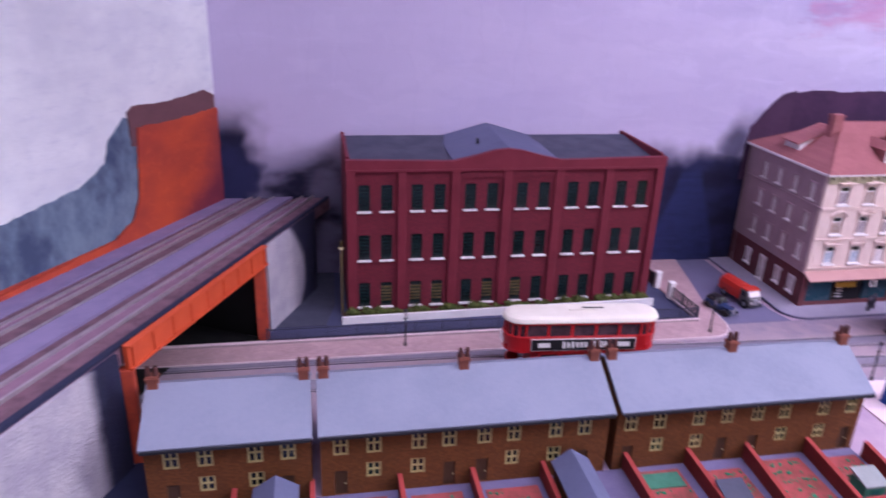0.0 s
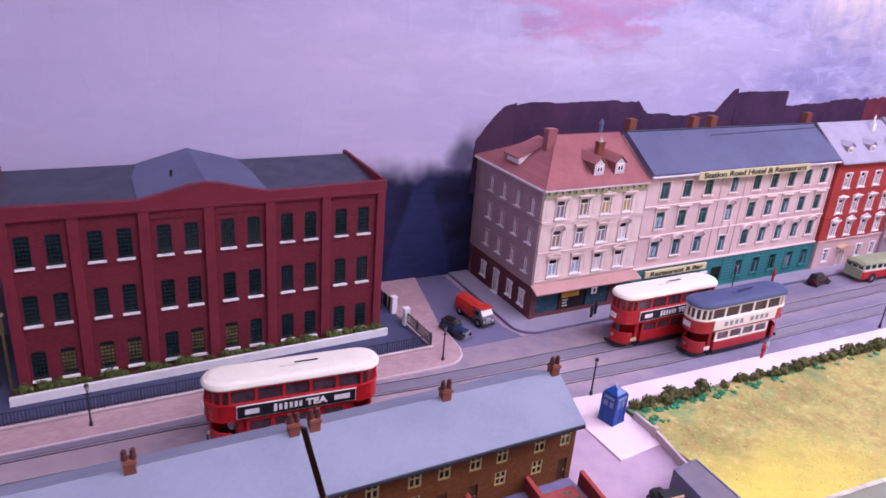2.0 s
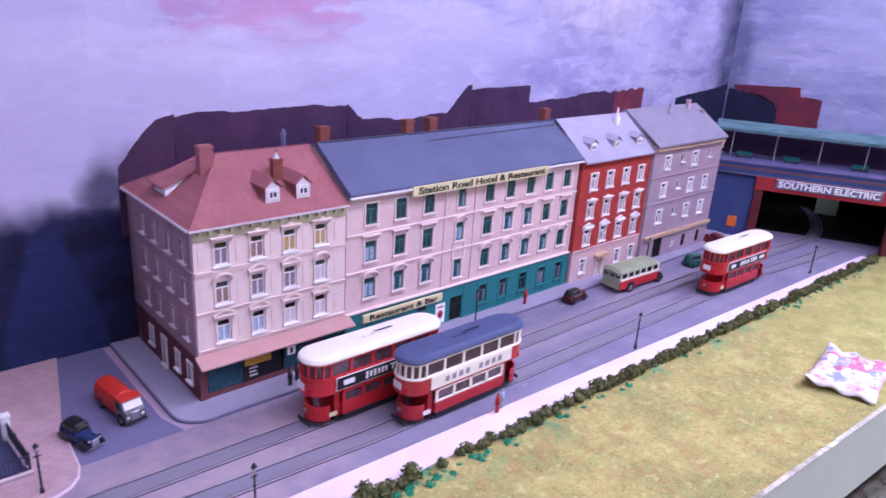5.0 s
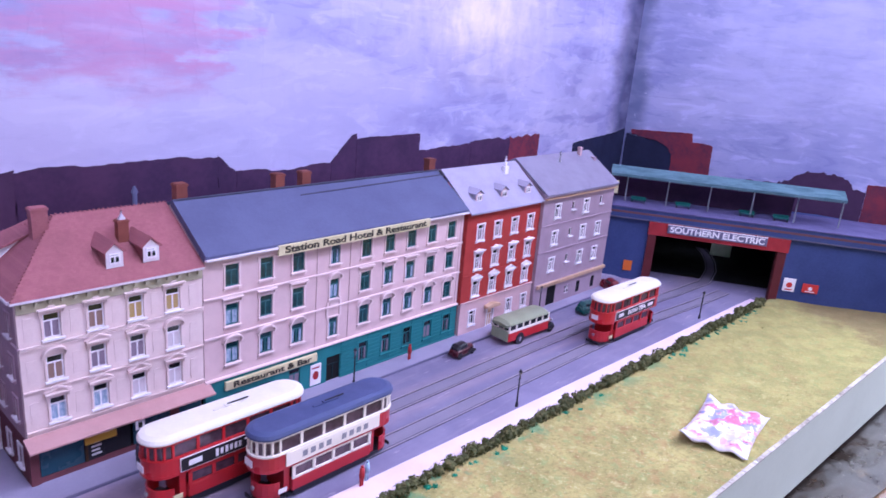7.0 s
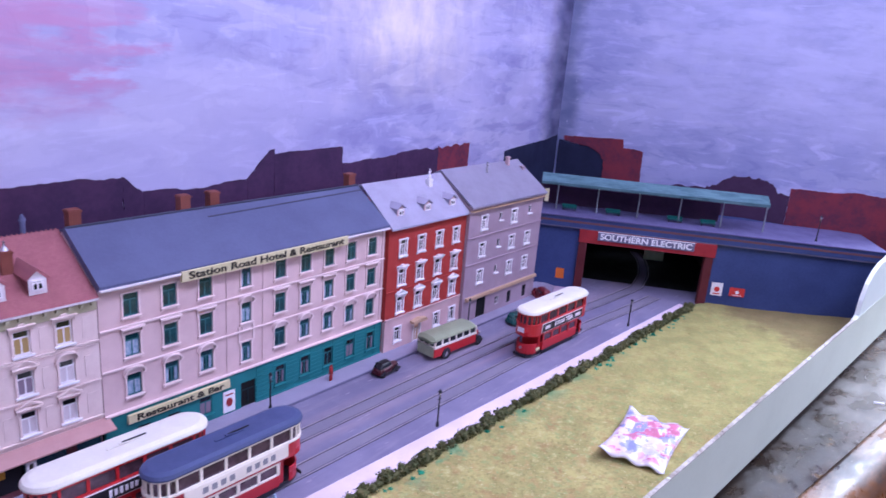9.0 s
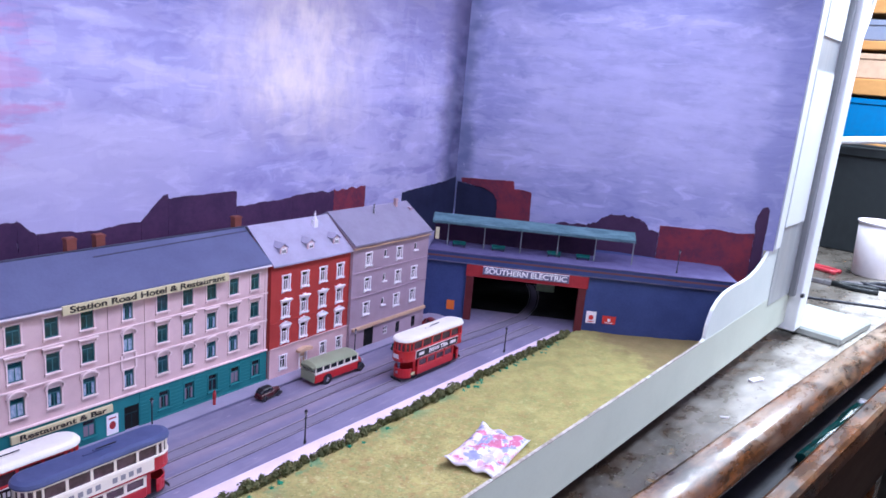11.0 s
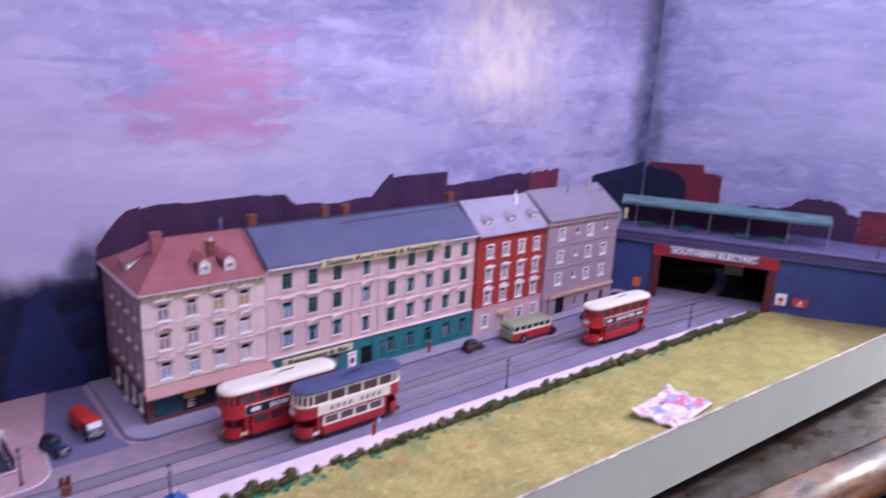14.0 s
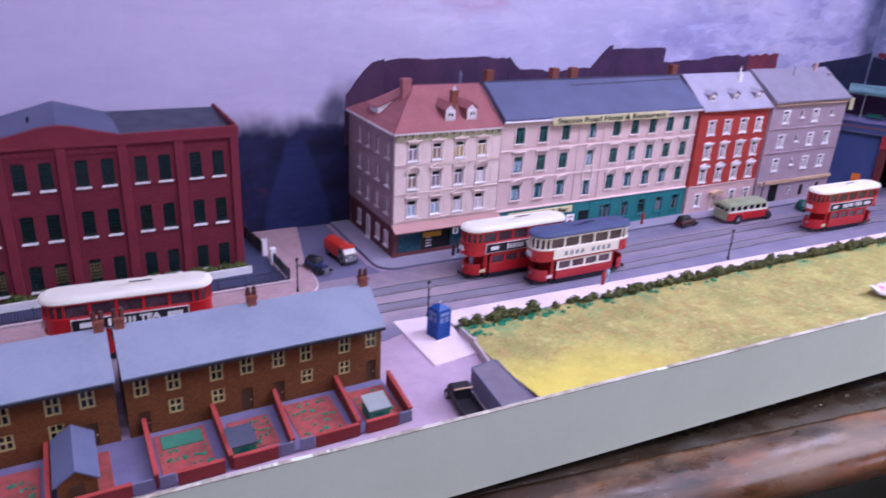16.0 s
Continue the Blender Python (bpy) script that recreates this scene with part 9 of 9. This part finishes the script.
def bench_clutter():
    # end of the bench beyond the frame
    tz = -0.050
    lone("white_slab", boxed(-0.095, 0.095, -0.066, 0.066, 0, 0.018, 0.004), M_SLABGREY, "thick off-white plastic slab", "slab", m=pose(1.492, -0.478, tz + 0.0002, 0, 0, -10))
    cup = base("plastic_tub", pose(2.145, -0.508, tz + 0.0002), "translucent white plastic tub with a rim", "tub")
    bm = bmesh.new()
    prof = [(0.0, 0.0), (0.052, 0.0), (0.055, 0.004), (0.062, 0.145), (0.060, 0.145), (0.053, 0.006), (0.0, 0.006)]
    rings = [[bm.verts.new((r * math.cos(6.2832 * k / 28), r * math.sin(6.2832 * k / 28), h)) for k in range(28)] if r else [bm.verts.new((0, 0, h))] for r, h in prof]
    for p, q in zip(rings, rings[1:]):
        for k in range(28):
            f = [p[k % len(p)], p[(k + 1) % len(p)], q[(k + 1) % len(q)], q[k % len(q)]]
            f = [v for n, v in enumerate(f) if v not in f[:n]]
            bm.faces.new(f)
    part("wall", bm, M_OFFWHITE, cup, smooth=True)
    bm = bmesh.new()
    for k in range(28):
        a, b = 6.2832 * k / 28, 6.2832 * (k + 1) / 28
        hull(bm, [(r * math.cos(q), r * math.sin(q), h) for h in (0.1452, 0.150) for r, q in ((0.059, a), (0.065, a), (0.065, b), (0.059, b))], BOX)
    part("rim", bm, M_OFFWHITE, cup)
    grip_tool(pose(1.915, -0.436, tz + 0.0002, 0, 0, 95), M_BLACKPLASTIC, "side cutters with thick black plastic grips on the table")
    grip_tool(pose(1.97, -0.498, tz + 0.0002, 0, 0, 120), M_IRON, "black-handled pliers on the table", 0.026)
    grip_tool(pose(2.10, -0.333, tz + 0.0002, 0, 0, 70), M_RED_PLASTIC, "pliers with red plastic grips on the table", 0.016)
    rd = base("thin_rod", pose(1.655, -0.467, tz + 0.0215, 0, 0, -67), "thin black rod lying across the slab", "rod")
    bm = bmesh.new()
    rod(bm, 0.0035, 0.0035, -0.12, 0.13, 0, 0, 8, pose(0, 0, 0, 0, 90))
    part("shaft", bm, M_IRON, rd)
    bm = bmesh.new()
    rod(bm, 0.0042, 0.0042, -0.135, -0.1205, 0, 0, 8, pose(0, 0, 0, 0, 90))
    part("ferrule", bm, M_CHROME, rd)
    cr = base("black_crate", pose(2.45, -0.44, tz + 0.0002, 0, 0, 0), "large open black plastic crate on the table", "crate")
    part("front_panel", boxed(0, 0.012, -0.36, 0.40, 0, 0.325, 0.003), M_BLACKPLASTIC, cr)
    part("back_panel", boxed(0.33, 0.342, -0.36, 0.40, 0, 0.325, 0.003), M_BLACKPLASTIC, cr)
    for y in (-0.36, 0.388):
        part("end_panel", boxed(0.0125, 0.3295, y, y + 0.012, 0, 0.325, 0.003), M_BLACKPLASTIC, cr)
    part("bottom", boxed(0.0125, 0.3295, -0.3475, 0.3875, 0, 0.010), M_BLACKPLASTIC, cr)
    part("rim", boxed(-0.012, -0.0003, -0.37, 0.41, 0.300, 0.330, 0.003), M_BLACKPLASTIC, cr)
    tb = base("white_tube", pose(2.425, -0.50, 0.316, 0, 0, 0), "white plastic tube resting on the crate rim", "tube")
    bm = bmesh.new()
    rod(bm, 0.011, 0.011, -0.22, 0.22, 0, 0, 12, pose(0, 0, 0, 83, 0, 8))
    part("shaft", bm, M_WHITE, tb)
    # shelving against the wall
    sm = pose(2.98, -0.45, -0.95)
    sh = base("shelf_unit", sm, "pine shelf unit holding boxes", "shelf unit")
    for z, h in ((0.42, 0.03), (0.80, 0.03), (1.20, 0.03), (1.392, 0.055), (1.545, 0.03), (1.665, 0.055)):
        part("shelf", boxed(-0.16, 0.16, -0.75, 0.75, z, z + h, 0.003), M_PINE, sh, "pine shelf board")
    for y in (-0.77, 0.7501):
        part("upright", boxed(-0.15, 0.15, y, y + 0.02, 0, 1.95), M_PINE, sh)
    part("back_panel", boxed(0.161, 0.167, -0.75, 0.75, 0.0, 1.95), M_SLATE_PALE, sh)
    for y, z, w, h, mt, label in ((0.14, 1.2305, 0.30, 0.15, M_BLUEBIN, "blue plastic storage box on a pine shelf"), (-0.08, 1.2305, 0.12, 0.155, M_WHITE, "white storage box on a pine shelf"), (-0.30, 1.2305, 0.24, 0.13, M_BLUEBIN, "blue plastic storage box on a pine shelf"), (0.12, 1.4475, 0.20, 0.085, M_TAN, "brown cardboard box on a pine shelf"), (-0.10, 1.4475, 0.20, 0.08, M_BLACKPLASTIC, "black plastic box on a pine shelf"), (0.05, 1.5755, 0.34, 0.07, M_SLATE_PALE, "grey-blue box file on a pine shelf"), (-0.32, 1.5755, 0.26, 0.07, M_OFFWHITE, "white box file on a pine shelf")):
        b = base("storage_box", sm @ pose(-0.02, y, z), label, "box", "boxes on shelf")
        part("body", boxed(-0.13, 0.13, -w / 2, w / 2, 0, h - 0.02, 0.004), mt, b)
        part("lid", boxed(-0.134, 0.134, -w / 2 - 0.003, w / 2 + 0.003, h - 0.0198, h, 0.003), mt, b)
    cb = base("cable", pose(0, 0, 0), "white cable hanging beside the post", "cable")
    c = bpy.data.curves.new("cable", "CURVE")
    c.dimensions, c.bevel_depth = "3D", 0.004
    sp = c.splines.new("BEZIER")
    pts = [(1.50, -0.50, 0.86), (1.47, -0.47, 0.72), (1.455, -0.452, 0.64), (1.475, -0.448, 0.585), (1.462, -0.446, 0.545), (1.450, -0.444, 0.52)]
    sp.bezier_points.add(len(pts) - 1)
    for bp, p in zip(sp.bezier_points, pts):
        bp.co, bp.handle_left_type, bp.handle_right_type = p, "AUTO", "AUTO"
    tmp = bpy.data.objects.new("tmp", c)
    scene.collection.objects.link(tmp)
    bpy.context.view_layer.update()
    d = bpy.data.meshes.new_from_object(tmp.evaluated_get(bpy.context.evaluated_depsgraph_get()))
    bpy.data.objects.remove(tmp)
    d.materials.clear()
    d.materials.append(M_WHITE)
    part("sheath", d, None, cb)


bench_clutter()
